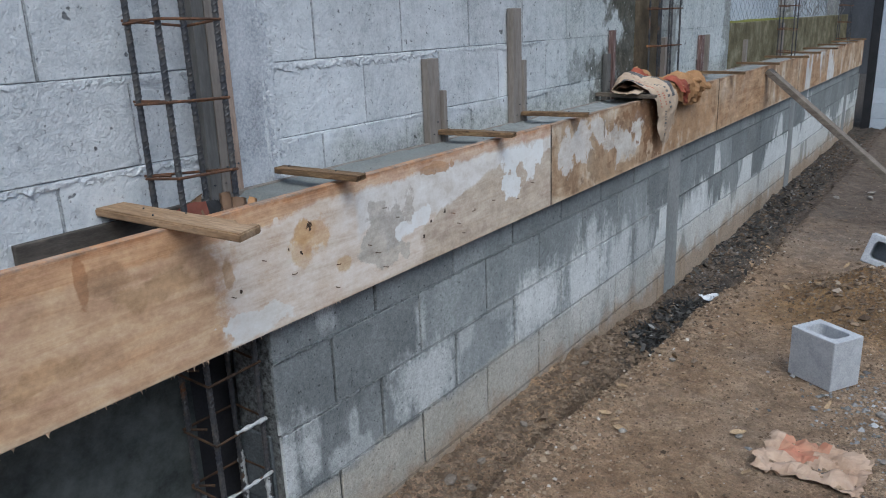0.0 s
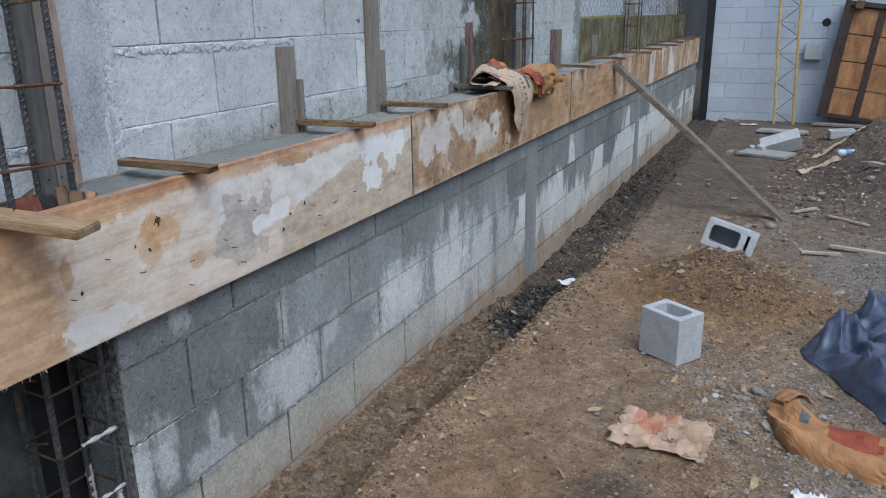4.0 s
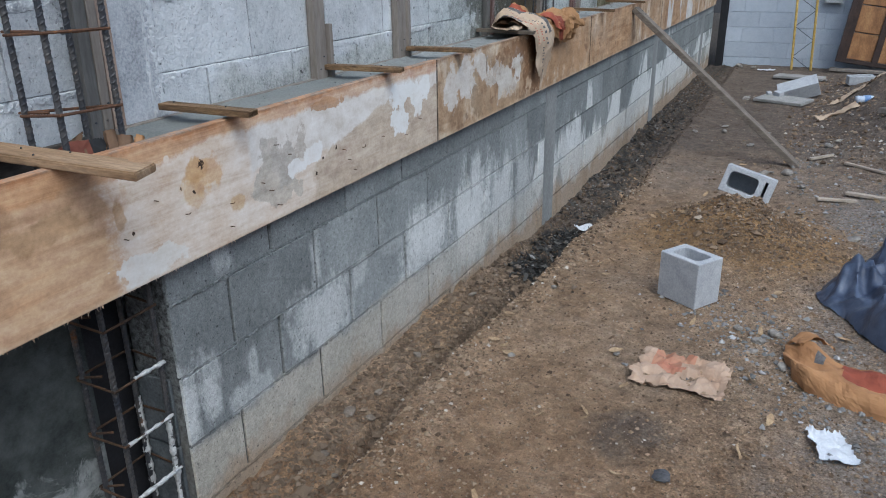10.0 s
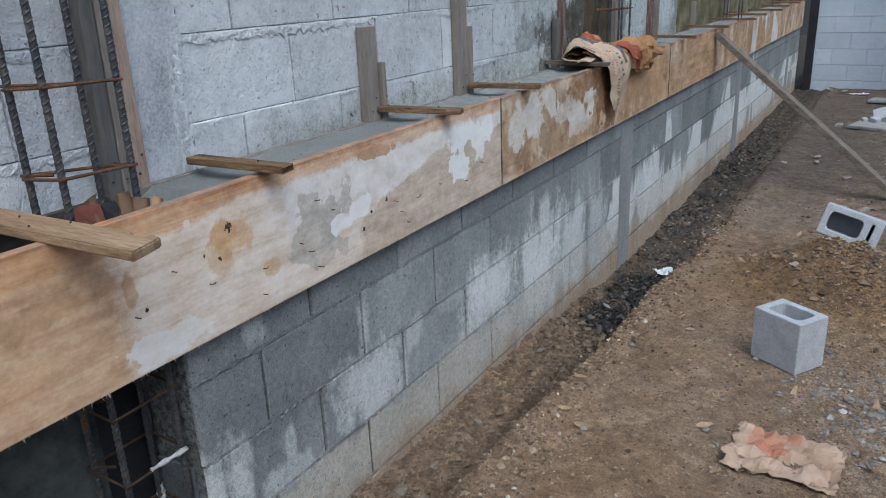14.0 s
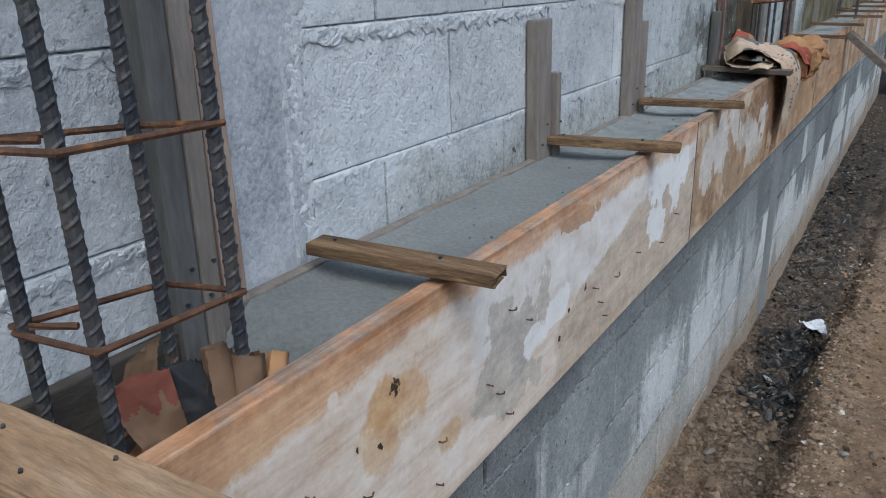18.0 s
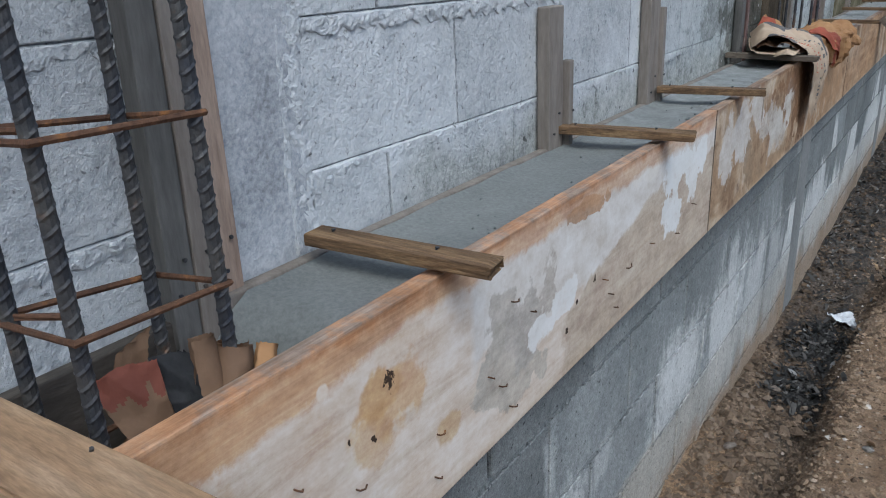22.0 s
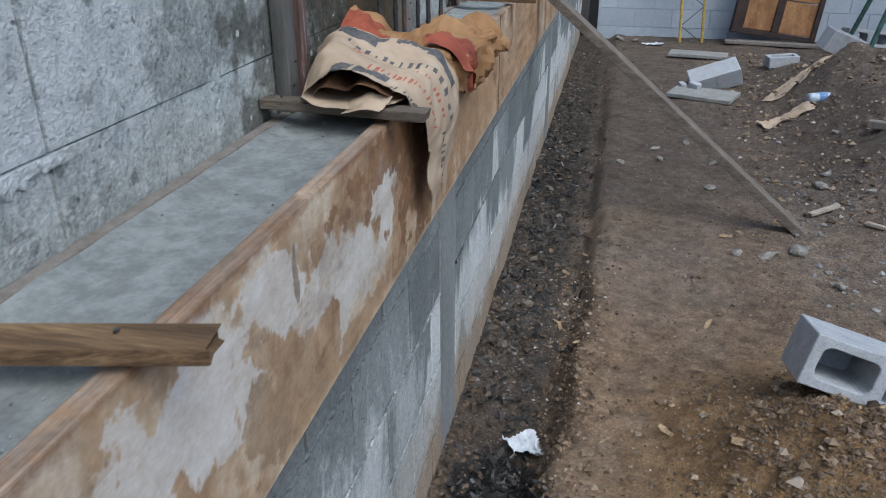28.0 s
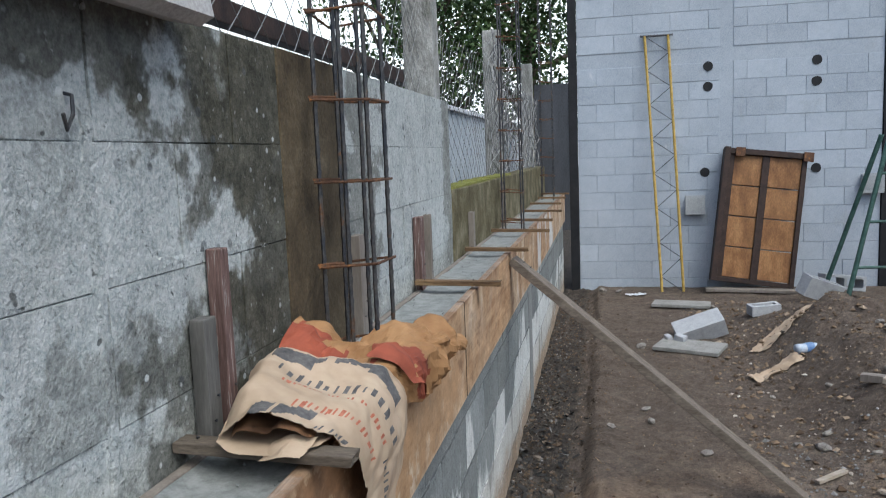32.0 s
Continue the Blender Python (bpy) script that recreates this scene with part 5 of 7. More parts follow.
def cage(xs, ys, z0, z1, rings, label):
    root = empty("rebar_cage", pose(0, 0, 0))
    for x in xs:
        for y in ys:
            bm = bmesh.new()
            jx, jy = random.uniform(-0.006, 0.006), random.uniform(-0.006, 0.006)
            n = int((z1 - z0) / (0.003 if ys[0] < 0 else 0.010))
            tube(bm, [(x + jx * i / n, y + jy * i / n, z0 + (z1 - z0) * i / n) for i in range(n + 1)], 0.0068 if ys[0] < 0 else 0.0050, 10, 0.0012)
            part("bar", bm, M_REBAR, root, smooth=False)
    a, b, c, d = xs[0] - 0.009, xs[-1] + 0.009, ys[0] - 0.009, ys[-1] + 0.009
    for z in rings:
        bm = bmesh.new()
        t = random.uniform(-0.012, 0.012)
        tube(bm, [(a, c, z), (b, c, z + t), (b, d, z + t * 0.5), (a, d, z - t), (a, c - 0.002, z + 0.007), (a + 0.05, c + 0.03, z + 0.006)], 0.0035, 6)
        part("stirrup", bm, M_RUST if z > 0.9 else M_RUST_DARK, root)
        if z < 0.5 and ys[0] < 0:
            splash(root, (b, c + 0.012 + (0.05 if z > 0.4 else 0.0), z), (b, d, z + t * 0.5), 0.0062, z)
    return tagged(root, label, "rebar", "rebar cages")


random.seed(4)
near_cage = cage((-0.138, -0.035), (-0.165, -0.024), -0.1, 1.95, [-0.01, 0.15, 0.31, 0.47, 0.63, 0.79, 0.95, 1.11, 1.275, 1.445, 1.61, 1.78], "column starter cage of ribbed bars with rusty stirrups")
for _p, _q in (((-0.035, -0.026, 0.00), (-0.035, -0.026, 0.30)), ((-0.138, -0.022, 0.02), (-0.138, -0.022, 0.34))):
    splash(near_cage, _p, _q, 0.0095, _p[0])
cage((-0.155, -0.095, -0.035), (2.985, 3.12), 0.9, 2.3, [1.07, 1.26, 1.455, 1.64, 1.83, 2.03, 2.2], "column cage of six ribbed bars with rusty stirrups")
cage((-0.155, -0.035), (6.12, 6.26), 0.9, 3.0, [1.08, 1.27, 1.46, 1.65, 1.84, 2.03, 2.22, 2.41, 2.6], "column cage of ribbed bars with rusty stirrups")
cage((-0.155, -0.035), (9.25, 9.39), 0.9, 3.2, [1.08, 1.27, 1.46, 1.65, 1.84, 2.03, 2.22, 2.41, 2.6], "column cage of ribbed bars with rusty stirrups")

# ---------------------------------------------------------------- prop
bm = bmesh.new()
box(bm, (0, -0.045, -0.02), (1.79, 0.045, 0.02), 0.004, cuts=10, wobble=0.004)
prop = part("timber_prop", bm, M_PROP, None)
_a, _b = Vector((0.042, 4.95, 1.0)), Vector((1.41, 4.78, -0.13))
prop.matrix_basis = Matrix.Translation(_a) @ (_b - _a).to_track_quat("X", "Z").to_matrix().to_4x4()
for nx in (0.05, 0.09, 1.68):
    bm = bmesh.new()
    tube(bm, [(nx, 0.01, 0.019), (nx + 0.002, 0.01, 0.030)], 0.0025, 6)
    part("nail", bm, M_REBAR, prop, "rusty nail")
tagged(prop, "long weathered timber prop leaning against the form board", "timber prop")

# ---------------------------------------------------------------- far wall
FY = 10.3
bm = bmesh.new()
box(bm, (0.19, FY + 0.006, -0.5), (3.38, FY + 0.16, 4.4))
wall_far = tagged(part("wall_far", bm, M_FAR, None), "bluish grey block wall with a plain band and pipe holes", "wall", kind="structure")


def far_place(x, z, dx):
    return pose(x, FY + dx, z, 0, 0, -90)


HOLES = [(1.61, 2.38), (1.61, 2.16), (2.72, 2.38), (2.72, 2.16), (1.58, 1.22), (2.73, 1.23)]
lay(wall_far, [(0.19, 1.74), (1.87, 3.38)], [(-0.38 + 0.2 * k, -0.18 + 0.2 * k, 0.4 if k % 2 else 0.6) for k in range(14)] + [(2.58 + 0.2 * k, 2.78 + 0.2 * k, 0.4 if k % 2 else 0.6) for k in range(8)],
    0, M_FAR, joint=0.006, depth=0.03, ch=0.002, place=far_place)


# ---------------------------------------------------------------- loose blocks
def hollow_block(name, length, width, height, cells, label, round_=0.022, closed=False):
    """A hollow concrete block standing with its cells upright; cells: from, to, inset. Origin in the middle of its base."""
    bm = bmesh.new()
    t = 0.028
    xs = [-length / 2]
    for a, b in cells:
        xs += [a, b]
    xs.append(length / 2)
    ys = [-width / 2, -width / 2 + t, width / 2 - t, width / 2]
    grid = {}
    for zi, z in enumerate((0.0, height)):
        for i, x in enumerate(xs):
            for j, y in enumerate(ys):
                grid[zi, i, j] = bm.verts.new((x, y, z))
    nx = len(xs) - 1
    for i in range(nx):
        for j in range(3):
            if j == 1 and i % 2 == 1:
                for (a, b) in (((i, j), (i + 1, j)), ((i + 1, j), (i + 1, j + 1)), ((i + 1, j + 1), (i, j + 1)), ((i, j + 1), (i, j))):
                    bm.faces.new((grid[0, a[0], a[1]], grid[0, b[0], b[1]], grid[1, b[0], b[1]], grid[1, a[0], a[1]]))
                if closed:
                    bm.faces.new((grid[0, i, j], grid[0, i, j + 1], grid[0, i + 1, j + 1], grid[0, i + 1, j]))
                continue
            bm.faces.new((grid[1, i, j], grid[1, i + 1, j], grid[1, i + 1, j + 1], grid[1, i, j + 1]))
            bm.faces.new((grid[0, i, j], grid[0, i, j + 1], grid[0, i + 1, j + 1], grid[0, i + 1, j]))
    for i in range(nx):
        for j in (0, 3):
            bm.faces.new((grid[0, i, j], grid[0, i + 1, j], grid[1, i + 1, j], grid[1, i, j]))
    for j in range(3):
        for i in (0, nx):
            bm.faces.new((grid[0, i, j], grid[0, i, j + 1], grid[1, i, j + 1], grid[1, i, j]))
    bmesh.ops.recalc_face_normals(bm, faces=bm.faces)
    big = [x for a, b in cells if b - a > 0.06 for x in (a, b)]
    corner = [e for e in bm.edges if abs(e.verts[0].co.z - e.verts[1].co.z) > 0.01 and all(abs(abs(v.co.y) - (width / 2 - t)) < 1e-4 and min([abs(v.co.x - x) for x in big] or [1]) < 1e-4 for v in e.verts)]
    bmesh.ops.bevel(bm, geom=corner, offset=round_, segments=3, affect="EDGES", profile=0.5)
    sharp = [e for e in bm.edges if len(e.link_faces) == 2 and e.calc_face_angle() > 0.7]
    bmesh.ops.bevel(bm, geom=sharp, offset=0.003, segments=1, affect="EDGES")
    ob = part(name, bm, M_GREYBLOCK, None)
    return tagged(ob, label, "concrete block", "loose concrete blocks")


def axes_pose(origin, x, z):
    """A pose from an origin and the directions of the local x and z axes."""
    x, z = Vector(x).normalized(), Vector(z).normalized()
    y = z.cross(x).normalized()
    z = x.cross(y)
    m = Matrix((x, y, z)).transposed().to_4x4()
    return Matrix.Translation(origin) @ m


b1 = hollow_block("concrete_block", 0.20, 0.15, 0.20, [(-0.07, 0.07)], "half concrete block standing on the bare earth")
b1.matrix_basis = pose(1.003, 1.87, 0.036, 0, 0, -32)
b2 = hollow_block("concrete_block", 0.27, 0.15, 0.19, [(-0.105, 0.048), (0.082, 0.097)], "cut hollow concrete block tipped on a heap of earth", 0.022, True)
b2.matrix_basis = axes_pose((1.114, 3.257, 0.177), (0.965, -0.04, -0.259), (0.02, -0.97, 0.22))

b3 = hollow_block("concrete_block", 0.40, 0.15, 0.20, [(-0.172, -0.014), (0.014, 0.172)], "hollow concrete block tilted beside thin cement slabs", closed=True)
b3.matrix_basis = axes_pose((1.26, 7.777, -0.035), (0.94, 0.05, 0.33), (-0.1, 0.9, 0.35))
b4 = hollow_block("concrete_block", 0.40, 0.15, 0.20, [(-0.172, -0.014), (0.014, 0.172)], "hollow concrete block leaning on the heap by the far wall")
b4.matrix_basis = axes_pose((2.50, 9.30, -0.02), (0.86, 0.38, -0.34), (0.30, -0.1, 0.95))
b5 = hollow_block("concrete_block", 0.40, 0.15, 0.20, [(-0.172, -0.014), (0.014, 0.172)], "hollow concrete block on its side by the far wall")
b5.matrix_basis = axes_pose((2.82, 9.75, 0.07), (0.95, 0.1, -0.1), (0.1, -0.97, 0.1))
b6 = hollow_block("concrete_block", 0.26, 0.12, 0.09, [(-0.10, 0.10)], "broken concrete block piece lying on the earth", 0.01)
b6.matrix_basis = pose(1.84, 8.35, ground_z(1.84, 8.35) - 0.01, 4, -3, 14)


# ---------------------------------------------------------------- sheets of paper and plastic
def catmull(p, t):
    """A smooth value through a row of values; t from 0 to 1."""
    n = len(p) - 1
    f = min(max(t, 0.0), 1.0) * n
    i = min(int(f), n - 1)
    f -= i
    a, b, c, d = p[max(i - 1, 0)], p[i], p[i + 1], p[min(i + 2, n)]
    return 0.5 * ((2 * b) + (c - a) * f + (2 * a - 5 * b + 4 * c - d) * f * f + (3 * b - a - 3 * c + d) * f ** 3)


def surface(rows):
    pts = [[Vector(p) for p in row] for row in rows]
    return lambda u, v: catmull([catmull(row, u) for row in pts], v)


def zigzag(x):
    return abs((x % 1.0) - 0.5) * 4 - 1


def ridged(p, seed):
    """Sharp creases: flat facets that meet in folds running several ways."""
    q = Vector((p.x, p.y, p.z))
    warp = noise.noise(q * 0.45 + Vector((seed, 0, 0)))
    out = 0.0
    for k, (w, fr) in enumerate(((0.60, 0.55), (0.42, 0.85), (0.26, 1.6))):
        a = seed * 1.7 + k * 2.2
        d = Vector((math.cos(a), math.sin(a), 0.8 * math.sin(a * 2.3 + 1)))
        out += w * zigzag(q.dot(d) * fr + 0.9 * warp + 0.35 * noise.noise(q * 0.9 + Vector((0, seed, k))))
    near = noise.voronoi(q * 0.62 + Vector((0.25 * warp, seed * 3.1, 0)))[0]
    small = noise.voronoi(q * 1.5 + Vector((seed * 1.3, 0.3 * warp, 0)))[0]
    return 0.30 * out + 1.5 * (near[1] - near[0]) - 0.6 + 0.45 * (small[1] - small[0])


def sheet(name, surf, nu, nv, mat, parent, amp=0.006, scale=9.0, seed=1, rag=0.0, label="", keep=None, print_=None, inks=(), soft=False):
    """A creased sheet over a surface, with sharp folds and ragged rims; print_ picks an ink for each spot of the sheet."""
    pts, rng = {}, random.Random(seed)
    for j in range(nv + 1):
        for i in range(nu + 1):
            u, v = i / nu, j / nv
            if rag and i in (0, nu):
                u += rng.uniform(-rag, rag)
            if rag and j in (0, nv):
                v += rng.uniform(-rag, rag)
            p = surf(u, v)
            e = 1e-3
            du, dv = (e if u < 0.5 else -e), (e if v < 0.5 else -e)
            n = ((surf(u + du, v) - p) / du).cross((surf(u, v + dv) - p) / dv)
            n = n.normalized() if n.length > 1e-12 else Vector((0, 0, 1))
            pts[i, j] = p + n * amp * ridged(p * scale, seed)
    w = nu + 1
    v = [pts[i, j] for j in range(nv + 1) for i in range(nu + 1)]
    cells = [(i, j) for j in range(nv) for i in range(nu) if not keep or keep((i + 0.5) / nu, (j + 0.5) / nv)]
    f = [(j * w + i, j * w + i + 1, (j + 1) * w + i + 1, (j + 1) * w + i) for i, j in cells]
    me = mesh_of(name, v, f, mat, soft)
    if print_:
        for m in inks:
            me.materials.append(m)
        me.polygons.foreach_set("material_index", [print_((i + 0.5) / nu, (j + 0.5) / nv) for i, j in cells])
    if parent is None:
        return new(name, me)
    return part(name, me, None, parent, label), pts


def bars(u, v, u0, u1, v0, v1, n, bow=0.0):
    """A row of n plain bars of print."""
    if not u0 < u < u1:
        return False
    t = (u - u0) / (u1 - u0)
    v -= bow * (4 * t * (1 - t))
    if not v0 < v < v1:
        return False
    c = t * n
    k, c = int(c), c % 1.0
    top = (v - v0) / (v1 - v0)
    return 0.15 < c < 0.15 + (0.30, 0.55, 0.40)[k % 3] and top < (1.0, 0.75, 1.0, 0.85)[k % 4]


# the cement bag over the form
bag = empty("cement_bag", pose(0, 0, 0))
A_ROWS = [
    [(-0.110, 2.37, 1.085), (-0.070, 2.362, 1.116), (-0.030, 2.365, 1.128), (0.020, 2.375, 1.112), (0.060, 2.42, 1.074), (0.076, 2.50, 0.99), (0.071, 2.535, 0.90), (0.062, 2.56, 0.815)],
    [(-0.150, 2.52, 1.100), (-0.100, 2.50, 1.150), (-0.040, 2.49, 1.132), (0.015, 2.50, 1.100), (0.065, 2.53, 1.072), (0.086, 2.58, 0.98), (0.080, 2.61, 0.90), (0.066, 2.62, 0.805)],
    [(-0.175, 2.62, 1.110), (-0.130, 2.61, 1.155), (-0.060, 2.60, 1.120), (0.000, 2.61, 1.096), (0.060, 2.64, 1.080), (0.088, 2.68, 0.98), (0.080, 2.68, 0.90), (0.066, 2.665, 0.79)],
    [(-0.180, 2.69, 1.110), (-0.140, 2.69, 1.142), (-0.070, 2.70, 1.132), (0.000, 2.72, 1.116), (0.055, 2.76, 1.080), (0.085, 2.77, 0.99), (0.075, 2.76, 0.90), (0.064, 2.70, 0.79)],
    [(-0.180, 2.74, 1.060), (-0.140, 2.74, 1.085), (-0.070, 2.76, 1.085), (0.000, 2.79, 1.075), (0.045, 2.83, 1.062), (0.070, 2.83, 0.99), (0.060, 2.79, 0.90), (0.056, 2.72, 0.81)],
]
A_SURF = surface(A_ROWS)


def front_print(u, v):
    wave = v + 0.05 * math.sin(u * 9) + 0.03 * noise.noise(Vector((u * 14, v * 14, 2)))
    if 0.14 < u < 0.60 and 0.60 + (0.0 if u < 0.30 else 0.06) < wave < 0.72 and not 0.33 < u < 0.37:
        return 1
    if bars(u, v, 0.20, 0.74, 0.41, 0.49, 15, 0.05) or bars(u, v, 0.74, 0.95, 0.28, 0.34, 8, 0.0):
        return 1
    if bars(u, v, 0.24, 0.70, 0.315, 0.35, 24, 0.05):
        return 2
    if bars(u, v, 0.34, 0.72, 0.15, 0.20, 16, 0.05):
        return 2
    if 0.18 < u < 0.44 and 0.07 < wave < 0.15 and not 0.29 < u < 0.31:
        return 1
    if bars(u, v, 0.46, 0.62, 0.04, 0.09, 8):
        return 1
    if 0.50 < u < 0.66 and 0.60 < wave < 0.72:
        return 1
    return 0


def front_torn(u, v):
    tip = 0.90 + 0.10 * max(math.exp(-((v - 0.22) / 0.12) ** 2), math.exp(-((v - 0.66) / 0.10) ** 2)) - 0.05 * noise.noise(Vector((v * 20, 3, 0)))
    return u < tip and v > 0.03 + 0.035 * noise.noise(Vector((u * 13, 9, 0))) + 0.02 * noise.noise(Vector((u * 40, 2, 0)))


sheet("front_sheet", A_SURF, 120, 90, M_PAPER, bag, 0.0085, 13.0, 5, 0.0, "pale creased sack paper with dark and red print", front_torn, front_print, (M_INK, M_REDINK), True)
sheet("lower_sheet", surface([
    [(-0.112, 2.372, 1.080), (-0.075, 2.355, 1.070), (-0.02, 2.36, 1.069), (0.045, 2.40, 1.068)],
    [(-0.155, 2.52, 1.092), (-0.09, 2.50, 1.072), (-0.02, 2.50, 1.070), (0.055, 2.50, 1.068)],
    [(-0.180, 2.63, 1.100), (-0.10, 2.62, 1.070), (-0.02, 2.62, 1.068), (0.055, 2.62, 1.062)]]), 40, 30, M_PAPER, bag, 0.004, 16.0, 8, 0.008, soft=True)
sheet("inner_sheet", surface([
    [(-0.095, 2.385, 1.082), (-0.065, 2.378, 1.100), (-0.035, 2.385, 1.092), (-0.005, 2.375, 1.105), (0.035, 2.395, 1.085)],
    [(-0.12, 2.48, 1.10), (-0.08, 2.47, 1.115), (-0.04, 2.48, 1.10), (0.0, 2.47, 1.105), (0.04, 2.48, 1.08)],
    [(-0.14, 2.6, 1.10), (-0.09, 2.6, 1.10), (-0.04, 2.6, 1.10), (0.0, 2.6, 1.09), (0.04, 2.6, 1.08)]]), 40, 20, M_WAD, bag, 0.005, 20.0, 9, 0.02, soft=True)
sheet("torn_corner", surface([[(-0.035, 2.352, 1.062), (0.0, 2.345, 1.072), (0.03, 2.36, 1.066)], [(-0.03, 2.40, 1.078), (0.0, 2.40, 1.088), (0.04, 2.41, 1.078)]]), 14, 10, M_PAPER, bag, 0.006, 24.0, 13, 0.06)
B_ROWS = [
    [(-0.180, 2.72, 1.090), (-0.13, 2.72, 1.105), (-0.06, 2.74, 1.095), (0.01, 2.76, 1.095), (0.06, 2.80, 1.065), (0.075, 2.84, 0.99)],
    [(-0.185, 2.80, 1.140), (-0.13, 2.82, 1.110), (-0.06, 2.83, 1.080), (0.02, 2.84, 1.105), (0.085, 2.86, 1.065), (0.085, 2.90, 0.975)],
    [(-0.180, 2.91, 1.168), (-0.12, 2.92, 1.110), (-0.05, 2.92, 1.105), (0.03, 2.93, 1.120), (0.10, 2.95, 1.072), (0.075, 2.97, 0.95)],
    [(-0.160, 2.98, 1.090), (-0.10, 3.00, 1.070), (-0.03, 3.00, 1.120), (0.05, 3.02, 1.125), (0.13, 3.05, 1.072), (0.075, 3.07, 0.94)],
    [(-0.120, 3.04, 1.040), (-0.07, 3.06, 1.040), (0.00, 3.08, 1.070), (0.07, 3.12, 1.105), (0.130, 3.13, 1.055), (0.070, 3.15, 0.95)],
    [(-0.100, 3.05, 1.030), (-0.05, 3.08, 1.030), (0.02, 3.13, 1.030), (0.08, 3.17, 1.050), (0.12, 3.19, 1.030), (0.055, 3.18, 0.99)],
]
B_SURF = surface(B_ROWS)


def rear_print(u, v):
    w = v + 0.05 * noise.noise(Vector((u * 9, v * 9, 4)))
    if (u < 0.36 and 0.13 < w < 0.30) or (0.05 < u < 0.20 and 0.30 < w < 0.42):
        return 0 if bars(u, v, 0.06, 0.19, 0.33, 0.38, 3) else 1
    if 0.40 < u < 0.60 and 0.02 < w < 0.12:
        return 1
    if (0.50 < u < 0.94 and 0.20 < w < 0.32) or (0.80 < u < 0.97 and 0.16 < w < 0.38):
        return 1
    return 0


sheet("rear_sheet", B_SURF, 46, 46, M_KRAFT, bag, 0.026, 15.0, 3, 0.0, "crumpled brown sack paper with red print", None, rear_print, (M_REDPAPER,), False)
sheet("red_flap", surface([[(0.0, 2.78, 1.112), (0.05, 2.80, 1.09), (0.088, 2.83, 1.04)], [(0.02, 2.83, 1.122), (0.07, 2.85, 1.09), (0.100, 2.88, 1.02)], [(0.04, 2.88, 1.115), (0.085, 2.91, 1.06), (0.085, 2.935, 0.975)]]), 24, 18, M_REDPAPER, bag, 0.008, 14.0, 11, 0.02, "torn flap with red print", soft=True)
tagged(bag, "torn empty cement bag, crumpled over the fresh beam and a batten", "cement bag")

# scraps stuffed into the open form round the starter bars
wad = empty("paper_wad", pose(0, 0, 0))


def wad_print(u, v):
    return 1 if v + 0.10 * noise.noise(Vector((u * 6, v * 6, 2))) < 0.22 else 0


def curl(c, axis, r0, r1, length, start, turn, mat, seed, label):
    """A strip of sack paper rolled into a loose tube."""
    axis = Vector(axis).normalized()
    e1 = axis.orthogonal().normalized()
    e2 = axis.cross(e1)
    rows_ = []
    for t in (0.0, 0.33, 0.67, 1.0):
        r = r0 + (r1 - r0) * t
        rows_.append([Vector(c) + axis * length * t + r * (1 + 0.25 * k / 6) * (math.cos(start + turn * k / 6) * e1 + math.sin(start + turn * k / 6) * e2) for k in range(7)])
    sheet("paper_curl", surface(rows_), 36, 20, mat, wad, 0.0022, 60.0, seed, 0.03, label, soft=True)


sheet("sheet_piece", surface([[(-0.165, -0.30, 0.86), (-0.10, -0.30, 0.89), (-0.01, -0.29, 0.84)], [(-0.165, -0.17, 0.90), (-0.10, -0.17, 0.91), (-0.005, -0.17, 0.87)], [(-0.160, -0.09, 0.93), (-0.09, -0.10, 0.94), (-0.01, -0.09, 0.90)], [(-0.160, 0.03, 0.98), (-0.08, 0.035, 0.98), (-0.005, 0.03, 0.95)]]), 44, 44, M_WAD, wad, 0.020, 24.0, 21, 0.01, soft=True)
sheet("red_piece", surface([[(-0.118, -0.130, 1.030), (-0.100, -0.102, 1.045), (-0.085, -0.070, 1.042)], [(-0.085, -0.125, 1.000), (-0.075, -0.100, 0.995), (-0.062, -0.078, 1.005)], [(-0.060, -0.118, 0.950), (-0.048, -0.098, 0.940), (-0.040, -0.085, 0.950)], [(-0.045, -0.125, 0.885), (-0.032, -0.105, 0.880), (-0.025, -0.095, 0.890)]]), 40, 50, M_WADTAN, wad, 0.006, 34.0, 4, 0.02, "tan scrap with a dull red printed band", None, wad_print, (M_WADRED,), True)
sheet("black_piece", surface([[(-0.100, -0.070, 1.040), (-0.075, -0.045, 1.042), (-0.055, -0.040, 1.030)], [(-0.070, -0.085, 1.000), (-0.055, -0.060, 0.995), (-0.040, -0.055, 0.985)], [(-0.045, -0.095, 0.940), (-0.030, -0.075, 0.930), (-0.012, -0.065, 0.925)]]), 36, 36, M_BLACK, wad, 0.006, 34.0, 6, 0.03, "black plastic scrap", soft=True)
sheet("black_fold", surface([[(-0.120, -0.225, 0.95), (-0.08, -0.215, 0.93), (-0.02, -0.20, 0.90)], [(-0.090, -0.150, 0.96), (-0.05, -0.145, 0.93), (-0.01, -0.13, 0.90)]]), 40, 26, M_BLACK, wad, 0.012, 30.0, 16, 0.04, "black plastic scrap", soft=True)
curl((-0.052, -0.042, 1.062), (0.25, -0.10, -1.0), 0.013, 0.018, 0.085, 0.4, 4.6, M_WADTAN, 31, "rolled tan paper strip")
curl((-0.035, -0.012, 1.045), (0.15, -0.35, -1.0), 0.016, 0.022, 0.080, 2.0, 4.2, M_WADTAN, 33, "rolled tan paper strip")
curl((-0.022, 0.012, 1.040), (0.20, -0.60, -1.0), 0.013, 0.019, 0.075, 1.0, 4.0, M_KRAFT, 35, "rolled brown paper strip")
